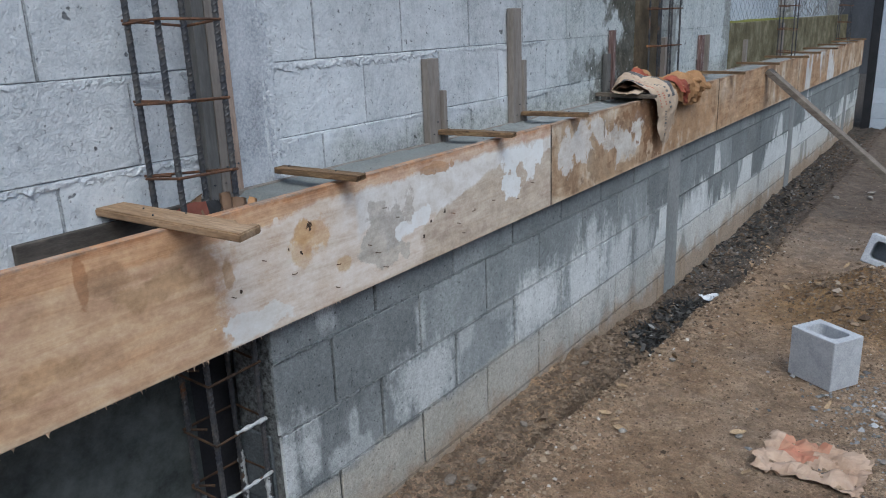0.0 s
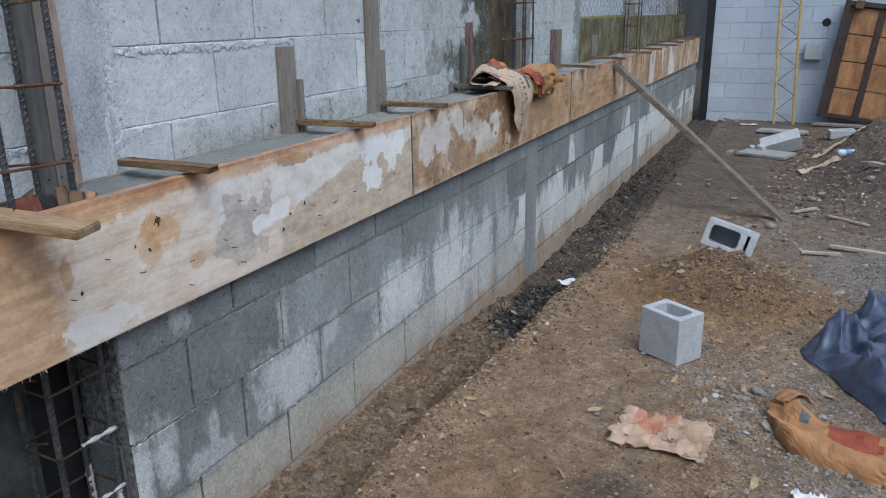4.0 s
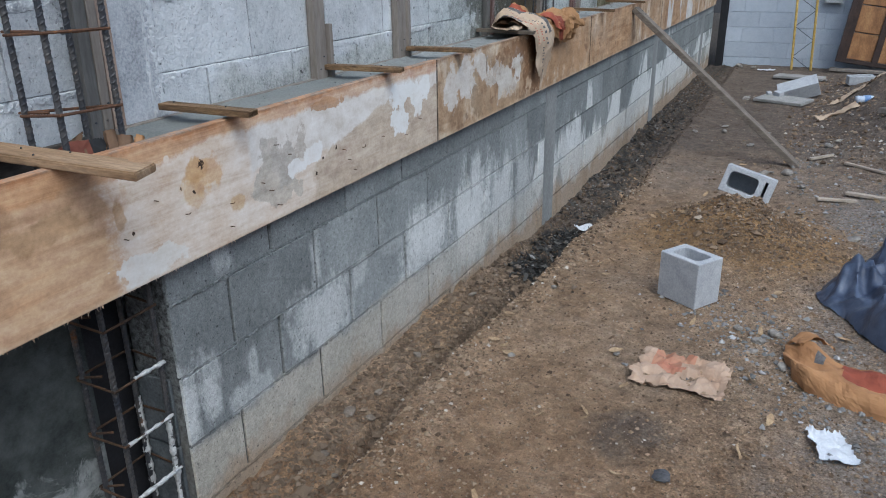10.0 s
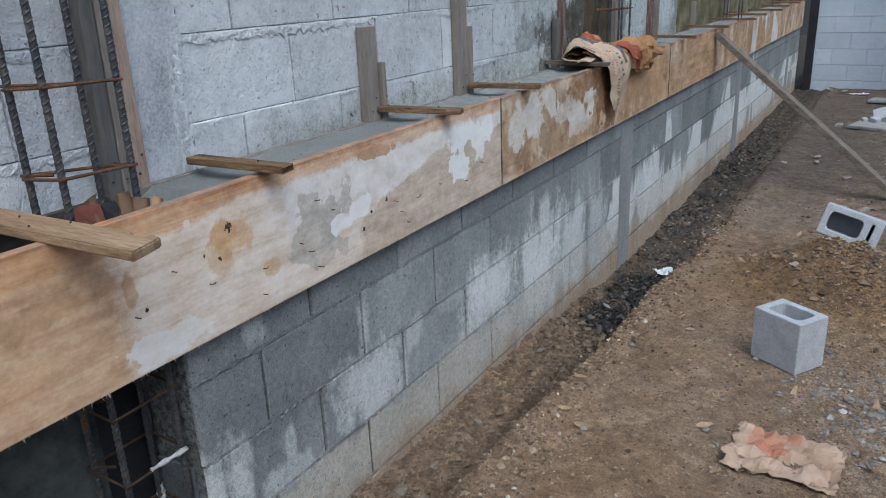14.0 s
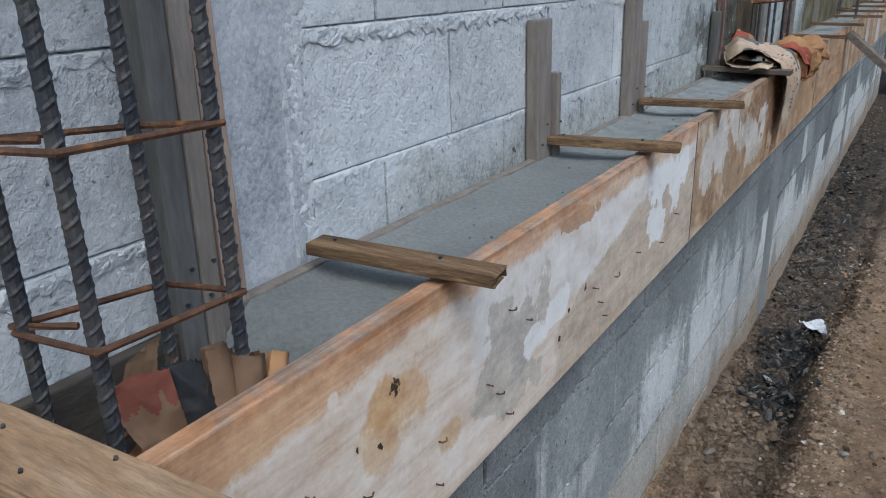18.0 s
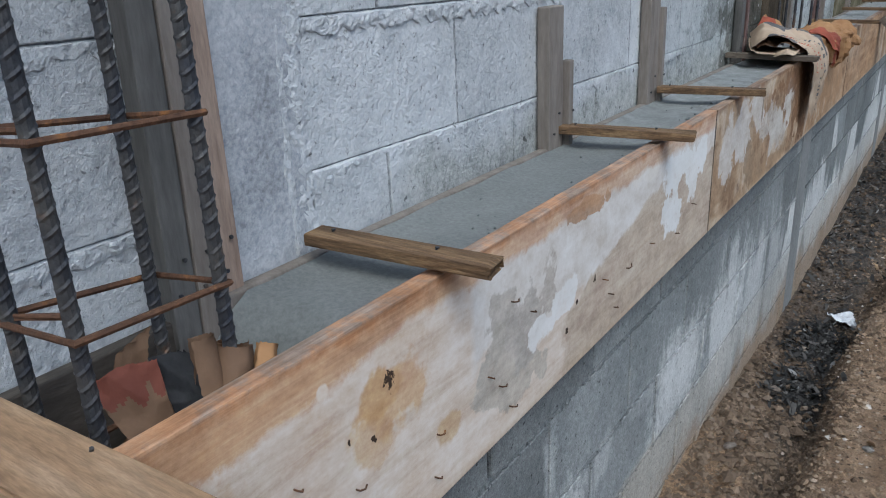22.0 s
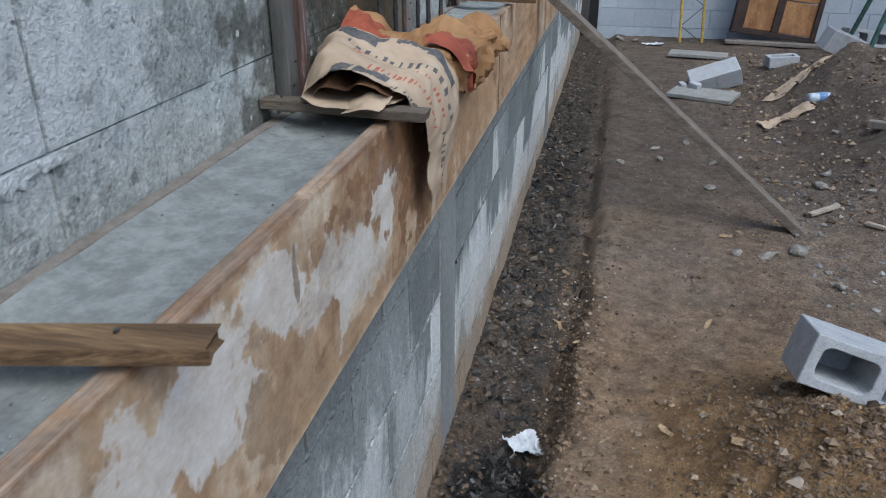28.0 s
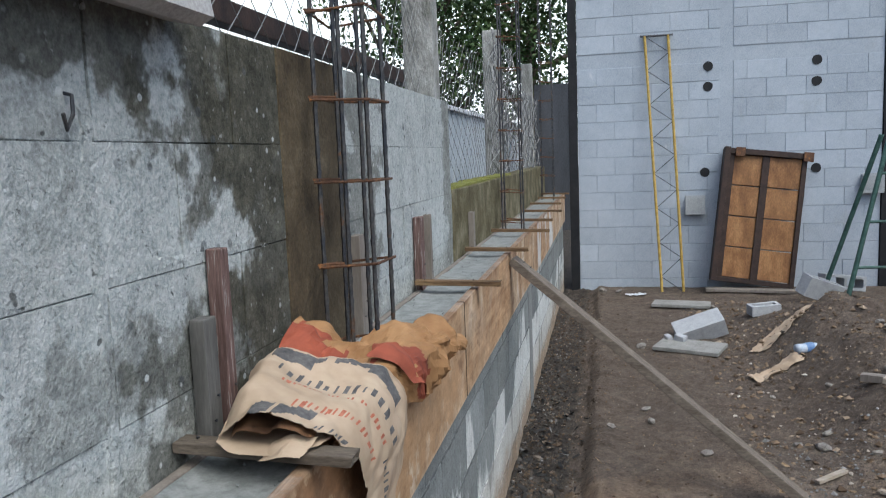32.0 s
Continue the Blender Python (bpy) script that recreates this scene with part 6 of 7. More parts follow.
curl((-0.060, 0.005, 1.035), (0.10, -0.30, -1.0), 0.015, 0.018, 0.070, 3.0, 4.2, M_WAD, 37, "rolled dark paper strip")
sheet("pale_flap", surface([[(-0.150, -0.090, 0.99), (-0.140, -0.050, 1.00)], [(-0.150, -0.075, 1.030), (-0.140, -0.035, 1.052)]]), 16, 20, M_WADTAN, wad, 0.005, 40.0, 14, 0.06, "upright torn pale flap", soft=True)
tagged(wad, "crumpled sack paper stuffed into the open form", "paper")


def flat_scrap(name, x, y, w, d, rz, mat, label, amp=0.012, scale=14.0, seed=1, lift=0.012, curl=0.02, cat="paper", print_=None, inks=()):
    """A scrap that lies on the earth and follows it."""
    c, sn = math.cos(radians(rz)), math.sin(radians(rz))

    def at(u, v):
        a, b = (u - 0.5) * w, (v - 0.5) * d
        a *= 1 + 0.05 * noise.noise(Vector((v * 3, seed, 0)))
        b *= 1 + 0.06 * noise.noise(Vector((u * 3, seed, 5)))
        px, py = x + a * c - b * sn, y + a * sn + b * c
        rim = max(abs(u - 0.5), abs(v - 0.5)) * 2
        return Vector((px, py, ground_z(px, py) + lift + curl * rim ** 4 * (0.5 + 0.5 * noise.noise(Vector((u * 4, v * 4, seed))))))
    ob = sheet(name, at, 30, 24, mat, None, amp, scale, seed, 0.03, "", None, print_, inks, False)
    return tagged(ob, label, cat, "paper scraps" if cat == "paper" else "")


def scrap_print(u, v):
    w = noise.noise(Vector((u * 6, v * 6, 1))) * 0.18
    if 0.10 < u + w < 0.50 and v + w > 0.55:
        return 1
    return 2 if math.hypot(u - 0.62, (v - 0.42) * 0.7) < 0.05 + 0.1 * w else 0


flat_scrap("paper_scrap", 1.088, 1.175, 0.30, 0.235, -4, M_PINK, "crumpled printed sack paper scrap on the earth", 0.024, 17, 3, print_=scrap_print, inks=(M_FADED, M_INK))
flat_scrap("white_paper", 1.555, 0.925, 0.105, 0.15, 18, M_TISSUE, "crumpled white paper on the earth", 0.014, 20, 5)
flat_scrap("paper_scrap", 1.78, 7.40, 0.55, 0.16, 42, M_PAPER, "torn tan sack paper on the heap", 0.02, 9, 7)
flat_scrap("paper_scrap", 1.60, 6.72, 0.36, 0.13, 25, M_PAPER, "torn tan sack paper on the heap", 0.02, 9, 9)
flat_scrap("white_paper", 0.80, 9.75, 0.2, 0.14, 15, M_TISSUE, "white paper by the far wall", 0.012, 15, 12)
flat_scrap("plastic_scrap", 0.235, 3.06, 0.10, 0.07, 30, M_TISSUE, "pale plastic scrap in the ditch", 0.014, 30, 15, 0.03)

# the folded bag beside the plastic sheet
bag2 = empty("cement_bag", pose(0, 0, 0))
g0 = 0.05
C_SURF = surface([
    [(1.44, 1.56, g0 - 0.01), (1.50, 1.52, g0 + 0.015), (1.60, 1.46, g0 + 0.01), (1.72, 1.42, g0 + 0.02), (1.86, 1.38, g0)],
    [(1.41, 1.50, g0 + 0.03), (1.48, 1.45, g0 + 0.075), (1.58, 1.38, g0 + 0.035), (1.70, 1.34, g0 + 0.055), (1.86, 1.31, g0 + 0.03)],
    [(1.40, 1.46, g0 + 0.02), (1.47, 1.37, g0 + 0.030), (1.57, 1.31, g0 + 0.055), (1.69, 1.27, g0 + 0.030), (1.86, 1.24, g0 + 0.05)],
    [(1.40, 1.43, g0 + 0.02), (1.46, 1.31, g0 + 0.055), (1.56, 1.24, g0 + 0.045), (1.68, 1.19, g0 + 0.06), (1.86, 1.16, g0 + 0.05)],
    [(1.41, 1.40, g0 - 0.02), (1.48, 1.26, g0 - 0.01), (1.58, 1.19, g0 - 0.01), (1.70, 1.14, g0 - 0.01), (1.88, 1.11, g0 - 0.01)],
])


def sack_print(u, v):
    w = 0.06 * noise.noise(Vector((u * 9, v * 9, 7)))
    if 0.50 < u + w < 0.82 and 0.10 < v + w < 0.52:
        return 1
    return 2 if 0.32 < u < 0.385 and 0.30 < v < 0.45 else 0


sheet("sack_sheet", C_SURF, 44, 30, M_KRAFT2, bag2, 0.012, 15.0, 6, 0.01, "", None, sack_print, (M_REDPAPER, M_INK), False)
sheet("folded_mouth", surface([
    [(1.405, 1.500, g0 + 0.020), (1.43, 1.555, g0 + 0.040), (1.47, 1.585, g0 + 0.020)],
    [(1.420, 1.470, g0 + 0.060), (1.46, 1.515, g0 + 0.085), (1.51, 1.535, g0 + 0.050)],
    [(1.450, 1.430, g0 + 0.075), (1.50, 1.465, g0 + 0.095), (1.56, 1.475, g0 + 0.055)]]), 26, 18, M_KRAFT2, bag2, 0.008, 26.0, 19, 0.03, "folded over mouth of the sack", soft=False)
tagged(bag2, "folded empty orange cement bag lying on gravelly earth", "cement bag")


# dark plastic sheet
def tarp_at(u, v):
    y = 1.30 + 1.95 * v
    left = 1.50 + 0.43 * abs(y - 2.20) ** 1.05 if y > 2.20 else 1.50 + 0.46 * (2.20 - y) ** 1.15
    left += 0.035 * noise.noise(Vector((y * 5, 3, 0)))
    x = left + (2.6 - left) * u
    rim = min(1.0, u * 10.0) * min(1.0, v * 9, (1 - v) * 9)
    w = noise.noise(Vector((x * 1.5, y * 1.5, 0)))
    w2 = noise.noise(Vector((x * 3.1, y * 3.1, 4)))
    a = 1 - abs(zigzag(1.15 * (y - 0.35 * x) + 0.55 * w + 0.30))
    b = 1 - abs(zigzag(1.9 * (0.75 * y + x) + 0.8 * w + 0.2 * w2))
    c = 1 - abs(zigzag(3.7 * (y * 0.3 - x) + 1.1 * w2))
    d = 1 - abs(zigzag(7.5 * (y * 0.9 + 0.5 * x) + 1.4 * w2))
    return Vector((x, y, ground_z(x, y) + 0.010 + rim * (0.020 + 0.130 * a * (0.6 + 0.5 * w) + 0.075 * b + 0.035 * c + 0.010 * d)))


tagged(sheet("plastic_sheet", tarp_at, 110, 150, M_TARP, None, 0.017, 6.5, 2, 0.002, soft=True), "heaped dark blue plastic sheet on the earth", "plastic sheet")


# ---------------------------------------------------------------- stones and grit
def stone_mesh(seed, mat):
    bm = bmesh.new()
    bmesh.ops.create_icosphere(bm, subdivisions=2, radius=0.5)
    for v in bm.verts:
        d = v.co.normalized()
        v.co = d * (0.5 + 0.16 * noise.noise(d * 1.6 + Vector((seed * 5.1, 0, 0))) + 0.05 * noise.noise(d * 4 + Vector((0, seed, 0))))
        v.co.z *= 0.62
    me = bpy.data.meshes.new("stone")
    bm.to_mesh(me)
    bm.free()
    me.materials.append(mat)
    return me


STONES = [stone_mesh(k, M_STONE) for k in range(5)]
STONE_DARK = stone_mesh(9, M_STONE_DARK)
M_STONE_BROWN = mat_plain("muddy_stone", [(0.3, (0.13, 0.10, 0.075)), (0.7, (0.29, 0.25, 0.21))], 26, 0.95, bump=0.6, bdist=0.006)
STONE_BROWN = stone_mesh(6, M_STONE_BROWN)


def stone(x, y, size, mesh=None, label="pale stone lying on the earth"):
    rng = random.Random(int(x * 1000) + int(y * 7000))
    ob = new("stone", mesh or STONES[rng.randrange(5)])
    ob.matrix_basis = pose(x, y, ground_z(x, y) + size * 0.16, rng.uniform(-20, 20), rng.uniform(-20, 20), rng.uniform(0, 360)) @ Matrix.Diagonal((size, size * rng.uniform(0.6, 1.0), size * rng.uniform(0.6, 1.0), 1))
    tagged(ob, label, "stone", "loose stones")


stone(1.13, 0.60, 0.065, STONE_DARK, "dark stone lying on the earth")
for x, y, sz in ((0.85, 1.24, 0.03), (0.50, 1.09, 0.03), (0.46, 1.72, 0.035), (1.34, 2.10, 0.03), (1.68, 3.22, 0.075), (1.23, 1.65, 0.04), (1.31, 1.55, 0.05), (1.40, 1.38, 0.045), (1.27, 1.31, 0.03), (1.36, 1.62, 0.06), (1.30, 1.45, 0.035), (1.45, 1.62, 0.03),
                  (1.29, 4.53, 0.09), (1.14, 4.44, 0.075), (1.02, 4.45, 0.06), (1.19, 4.48, 0.04), (1.06, 5.77, 0.09), (0.98, 5.30, 0.07), (0.71, 5.98, 0.07), (0.91, 6.13, 0.06), (0.73, 5.75, 0.07), (0.50, 5.63, 0.05), (1.40, 4.22, 0.07), (1.38, 4.35, 0.04),
                  (1.55, 5.35, 0.09), (1.62, 5.55, 0.06), (1.75, 5.2, 0.05), (1.45, 5.45, 0.05), (1.95, 5.5, 0.07), (2.1, 6.1, 0.06), (1.8, 6.2, 0.05), (1.5, 6.3, 0.04), (2.3, 6.9, 0.07), (0.95, 7.65, 0.08), (1.05, 7.52, 0.06), (0.75, 7.5, 0.08), (0.45, 9.9, 0.10), (0.62, 9.95, 0.09), (1.3, 9.3, 0.06), (1.5, 9.1, 0.07), (2.1, 9.3, 0.10), (1.9, 9.0, 0.05),
                  (0.10, 0.80, 0.05), (0.09, 0.62, 0.06), (0.14, 0.39, 0.05), (0.21, 0.34, 0.035), (0.16, 0.64, 0.045), (0.12, 1.07, 0.05), (0.10, 1.65, 0.05), (0.13, 2.17, 0.06), (0.14, 2.67, 0.07), (0.09, 3.6, 0.06), (0.15, 3.9, 0.07), (0.12, 4.4, 0.06), (0.20, 4.9, 0.05), (0.11, 5.3, 0.07)):
    if x < 0.25 and y < 6:
        stone(x, y, sz * 0.8, STONE_BROWN, "muddy stone in the ditch along the wall")
    else:
        stone(x, y, sz)


def scatter(name, count, place_, sizes, mat, label, cat, seed, level=None):
    """Very many small angular bits as one mesh."""
    rng = random.Random(seed)
    v, f = [], []
    for _ in range(count):
        x, y = place_(rng)
        r = rng.uniform(*sizes) * (1 if rng.random() < 0.85 else 1.8)
        z = (ground_z(x, y) if level is None else level) + r * 0.25
        a = rng.uniform(0, 6.283)
        b = len(v)
        for k in range(4):
            t = a + k * 1.571 + rng.uniform(-0.3, 0.3)
            q = r * rng.uniform(0.7, 1.15)
            v.append((x + q * math.cos(t), y + q * math.sin(t), z + r * rng.uniform(-0.25, 0.25)))
        v.append((x + r * rng.uniform(-0.3, 0.3), y + r * rng.uniform(-0.3, 0.3), z + r * rng.uniform(0.45, 0.8)))
        v.append((x, y, z - r * 0.7))
        for k in range(4):
            n = (k + 1) % 4
            f += [(b + k, b + n, b + 4), (b + n, b + k, b + 5)]
    tagged(new(name, mesh_of(name, v, f, mat)), label, cat, kind="stuff")


def on_beam(rng):
    y = 0.35 + 5.5 * rng.random() ** 1.3
    return (rng.uniform(-0.165, -0.01) if rng.random() < 0.35 else (-0.012 - abs(rng.gauss(0, 0.012)) if rng.random() < 0.6 else -0.165 + abs(rng.gauss(0, 0.012)))), y


def over_site(rng):
    y = -0.6 + 8.5 * rng.random() ** 1.5
    return rng.uniform(0.2, 2.4 if y < 5 else 3.0), y


def over_gravel(rng):
    t = rng.random()
    return 1.12 + 0.55 * t + rng.gauss(0, 0.13), 1.85 - 0.75 * t + rng.gauss(0, 0.20)


def over_track(rng):
    return rng.uniform(1.3, 2.6), rng.uniform(3.0, 5.6)


def over_ditch(rng):
    return max(0.015, abs(rng.gauss(0.0, 0.18))), 1.7 + 8.1 * rng.random() ** 1.4


def over_edge(rng):
    return rng.gauss(0.35, 0.06), -0.2 + 4.5 * rng.random()


def over_heap(rng):
    return rng.gauss(1.15, 0.24), rng.gauss(2.88, 0.22)


scatter("mortar_crumbs", 260, on_beam, (0.0010, 0.0034), M_FRESH, "small cement crumbs on the beam top", "crumbs", 11, 1.020)
scatter("grit", 8000, lambda r: (0.30 + 1.7 * r.random(), -0.45 + 2.9 * r.random() ** 1.2), (0.0016, 0.0052), M_GRIT, "fine brown grit scattered over the earth", "grit", 21)
scatter("grit", 260, lambda r: (0.35 + 1.7 * r.random(), -0.4 + 5.5 * r.random()), (0.005, 0.011), M_GRIT, "coarse brown bits of stone on the earth", "grit", 22)
scatter("grit", 9000, over_site, (0.0018, 0.0065), M_GRIT, "fine brown grit scattered over the earth", "grit", 1)
scatter("soil_crumbs", 9000, lambda r: (0.30 + 1.6 * (r.random() if r.random() < 0.55 else 0.5 + 0.5 * r.random()), -0.5 + 4.2 * r.random() ** 1.25), (0.0022, 0.0062), M_CRUMB, "brown soil crumbs over the trodden earth", "soil", 71)
scatter("soil_crumbs", 1500, over_heap, (0.003, 0.009), M_LUMP, "brown soil crumbs on the heap", "soil", 72)
scatter("soil_clods", 260, over_heap, (0.007, 0.017), M_GRIT, "loose soil clods on the heap", "soil", 31)
scatter("chippings", 700, over_gravel, (0.003, 0.010), M_CHIP, "grey stone chippings on the earth", "gravel", 2)
scatter("chippings", 900, over_track, (0.004, 0.012), M_CHIP, "grey stone chippings on the earth", "gravel", 3)
scatter("soil_clods", 4200, lambda r: (0.012 + 0.30 * r.random() ** 1.15, -0.1 + 2.1 * r.random()), (0.003, 0.010), M_LUMP, "loose brown soil clods along the wall foot", "soil", 4)
scatter("soil_clods", 260, lambda r: (0.03 + 0.24 * r.random(), -0.1 + 2.2 * r.random()), (0.010, 0.020), M_LUMP, "larger brown soil lumps along the wall foot", "soil", 41)
scatter("soil_clods", 3600, over_ditch, (0.003, 0.012), M_CLOD, "dark soil clods along the wall foot", "soil", 42)
scatter("soil_clods", 2600, over_edge, (0.003, 0.010), M_GRIT, "soil crumbs along the trench edge", "soil", 43)
scatter("soil_clods", 1300, over_heap, (0.003, 0.008), M_LUMP, "loose soil clods on the heap", "soil", 5)
scatter("chippings", 700, lambda r: (max(0.012, abs(r.gauss(0.0, 0.11))), r.uniform(3.3, 9.6)), (0.004, 0.012), M_DROP, "grey mortar droppings along the wall foot", "gravel", 8)
scatter("grit", 2600, lambda r: (r.uniform(1.2, 3.2), r.uniform(4.9, 9.4)), (0.004, 0.018), M_GRIT, "rubble bits on the far heap", "grit", 6)


# ---------------------------------------------------------------- leaves and burnt scraps
M_DEADLEAF = mat_plain("dead_leaf", [(0.3, (0.30, 0.20, 0.11)), (0.7, (0.52, 0.38, 0.23))], 30, 0.8)


def dead_leaf(x, y, length, rz, curl=0.35):
    """A dry leaf: a pointed blade, cupped along its rib, with a stalk."""
    v, f, n = [], [], 8
    for i in range(n + 1):
        t = i / n
        half = 0.23 * length * math.sin(math.pi * t ** 0.8) ** 0.9
        lift = curl * length * (t - 0.5) ** 2
        v += [((t - 0.5) * length, -half, lift + half * 0.45), ((t - 0.5) * length, 0, lift), ((t - 0.5) * length, half, lift + half * 0.45)]
    for i in range(n):
        for c in range(2):
            f.append((3 * i + c, 3 * i + c + 1, 3 * i + c + 4, 3 * i + c + 3))
    root = part("dead_leaf", mesh_of("dead_leaf", v, f, M_DEADLEAF, True), None, None)
    bm = bmesh.new()
    tube(bm, [(-0.5 * length, 0, curl * length * 0.25), (-0.68 * length, 0.01, curl * length * 0.3)], 0.0012, 5)
    part("stalk", bm, M_DEADLEAF, root)
    root.matrix_basis = pose(x, y, ground_z(x, y) + 0.006, 6, -4, rz)
    tagged(root, "dry curled tan leaf lying on the earth", "leaf", "dead leaves")


for x, y, ln, rz in ((0.41, 1.144, 0.055, 8), (0.489, 1.10, 0.060, -12), (0.845, 1.255, 0.060, 38), (0.39, 1.36, 0.045, 5), (1.352, 2.13, 0.055, 55), (1.60, 1.73, 0.055, 170), (1.34, 2.05, 0.035, 100), (0.62, 2.02, 0.04, 15)):
    dead_leaf(x, y, ln, rz)


def flakes(name, count, place_, sizes, mat, label, cat, seed):
    """Thin curled shreds lying at all angles, as one mesh."""
    rng = random.Random(seed)
    v, f = [], []
    for _ in range(count):
        x, y = place_(rng)
        L = rng.uniform(*sizes)
        W = L * rng.uniform(0.10, 0.45)
        m = pose(x, y, ground_z(x, y) + rng.uniform(0.0, 0.010) + L * 0.10, rng.uniform(-50, 50), rng.uniform(-40, 40), rng.uniform(0, 360))
        b = len(v)
        for i in range(4):
            t = i / 3 - 0.5
            w = W * (0.5 + 0.5 * math.cos(t * 2.6)) * rng.uniform(0.7, 1.2)
            for e in (-0.5, 0.5):
                v.append(m @ Vector((t * L, e * w, 0.35 * L * t * t * rng.choice((1, 1, -1)))))
        f += [(b + 2 * i, b + 2 * i + 1, b + 2 * i + 3, b + 2 * i + 2) for i in range(3)]
    tagged(new(name, mesh_of(name, v, f, mat)), label, cat, kind="stuff")


_k = Mat("burnt_shred", 0.8)
_k.color(_k.ramp(_k.island(), [(0.0, (0.010, 0.010, 0.010)), (0.72, (0.05, 0.047, 0.044)), (0.95, (0.13, 0.122, 0.115)), (1.0, (0.34, 0.34, 0.33))]))
M_BURNT = _k.m
flakes("burnt_scraps", 1200, lambda r: (max(0.03, r.gauss(0.185, 0.055)), r.gauss(*((2.74, 0.14), (2.22, 0.075))[r.random() < 0.35])), (0.012, 0.05), M_BURNT, "black burnt leaves and shreds in the trench", "burnt waste", 61)
flakes("burnt_scraps", 700, lambda r: (max(0.02, abs(r.gauss(0.10, 0.12))), 3.2 + 4.0 * r.random()), (0.012, 0.06), M_BURNT, "black burnt leaves and shreds along the wall foot", "burnt waste", 62)
flakes("twigs", 160, lambda r: (r.uniform(0.15, 2.2), r.uniform(0.0, 5.5)), (0.02, 0.06), M_DEADLEAF, "dry leaf bits and twigs on the earth", "twigs", 63)

# ---------------------------------------------------------------- sticks, slabs, bottle
def stick(x0, y0, x1, y1, w, h, mat, label, up=0.0):
    a, b = Vector((x0, y0, ground_z(x0, y0) + h / 2 + up)), Vector((x1, y1, ground_z(x1, y1) + h / 2 + up * 0.3))
    bm = bmesh.new()
    L = (b - a).length
    box(bm, (0, -w / 2, -h / 2), (L, w / 2, h / 2), 0.002, cuts=6, wobble=0.006)
    ob = part("wood_offcut", bm, mat, None)
    ob.matrix_basis = Matrix.Translation(a) @ (b - a).to_track_quat("X", "Z").to_matrix().to_4x4()
    tagged(ob, label, "wood offcut", "loose timber")


M_STICK = mat_plain("bleached_stick", [(0.3, (0.36, 0.30, 0.23)), (0.7, (0.56, 0.49, 0.41))], 12, 0.85, (0.6, 5, 5))
stick(1.43, 4.99, 1.58, 5.09, 0.028, 0.016, M_STICK, "short pale wood offcut on the earth", 0.01)
stick(1.66, 4.88, 1.92, 4.74, 0.024, 0.016, M_STICK, "pale wood offcut on the earth", 0.012)
stick(1.49, 3.93, 1.72, 4.02, 0.03, 0.016, M_STICK, "pale wood offcut on the earth", 0.01)
stick(1.66, 4.15, 2.25, 4.02, 0.045, 0.018, M_STICK, "long pale wood offcut on the earth", 0.014)
stick(1.90, 5.95, 2.7, 5.45, 0.06, 0.04, M_STAKE, "grey timber length on the heap", 0.05)
stick(1.95, 5.75, 2.7, 5.25, 0.05, 0.03, M_STICK, "pale timber length on the heap", 0.04)
stick(1.55, 9.95, 2.5, 9.9, 0.14, 0.03, M_STAKE, "grey plank on the earth before the leaning door", 0.03)


def slab(x, y, w, d, rz, tilt, label):
    bm = bmesh.new()
    box(bm, (-w / 2, -d / 2, 0), (w / 2, d / 2, 0.03), 0.005, cuts=4, wobble=0.006)
    ob = part("cement_slab", bm, M_SLAB, None)
    ob.matrix_basis = pose(x, y, ground_z(x, y) + 0.012, tilt, 0, rz)
    tagged(ob, label, "cement slab", "cement slabs")


slab(1.12, 7.42, 0.50, 0.30, -22, 2, "thin broken cement slab lying on the earth")
slab(1.22, 9.15, 0.55, 0.30, -10, -2, "thin cement slab lying behind a block")
for x, y, sz in ((0.97, 7.6, 0.07), (1.06, 7.55, 0.09)):
    bm = bmesh.new()
    box(bm, (-sz / 2, -sz / 3, 0), (sz / 2, sz / 3, sz * 0.7), 0.008, wobble=0.012, cuts=2)
    ob = part("rubble_piece", bm, M_GREYBLOCK, None)
    ob.matrix_basis = pose(x, y, ground_z(x, y) + 0.035, 5, 8, x * 300)
    tagged(ob, "broken block piece on a cement slab", "rubble", "rubble pieces")

bot = empty("plastic_bottle", pose(1.75, 6.82, ground_z(1.75, 6.82) + 0.045, 0, 88, 20))
bm = bmesh.new()
prof = [(0.0, 0.0), (0.034, 0.004), (0.036, 0.03), (0.033, 0.06), (0.036, 0.09), (0.034, 0.13), (0.030, 0.16), (0.014, 0.20), (0.013, 0.215)]
rings = [[bm.verts.new((r * math.cos(a * math.pi / 7), r * math.sin(a * math.pi / 7), z)) for a in range(14)] for r, z in prof[1:]]
for p, q in zip(rings, rings[1:]):
    for k in range(14):
        bm.faces.new((p[k], p[(k + 1) % 14], q[(k + 1) % 14], q[k]))
bm.faces.new(rings[0][::-1])
bottle_body = part("bottle_body", bm, M_BOTTLE, bot, smooth=True)
bm = bmesh.new()
tube(bm, [(0, 0, 0.208), (0, 0, 0.228)], 0.0155, 12)
part("cap", bm, M_TISSUE, bot, "white screw cap")
bm = bmesh.new()
tube(bm, [(0, 0, 0.07), (0, 0, 0.125)], 0.0372, 14)
part("label_band", bm, M_BLUELABEL, bottle_body, "blue paper label band")
tagged(bot, "empty pale plastic bottle lying on torn paper", "bottle")


# ---------------------------------------------------------------- far wall fittings
# Black discs on the wall face; the dark inside each hole is only colour.
for x, z in HOLES:
    bm = bmesh.new()
    tube(bm, [(x, FY + 0.004, z), (x, FY - 0.007, z)], 0.052, 14)
    for v in bm.verts:
        v.co += Vector((noise.noise(v.co * 30), 0, noise.noise(v.co * 31))) * 0.006
    part("pipe_hole", bm, M_BLACK, wall_far, "dark round hole left in the wall")


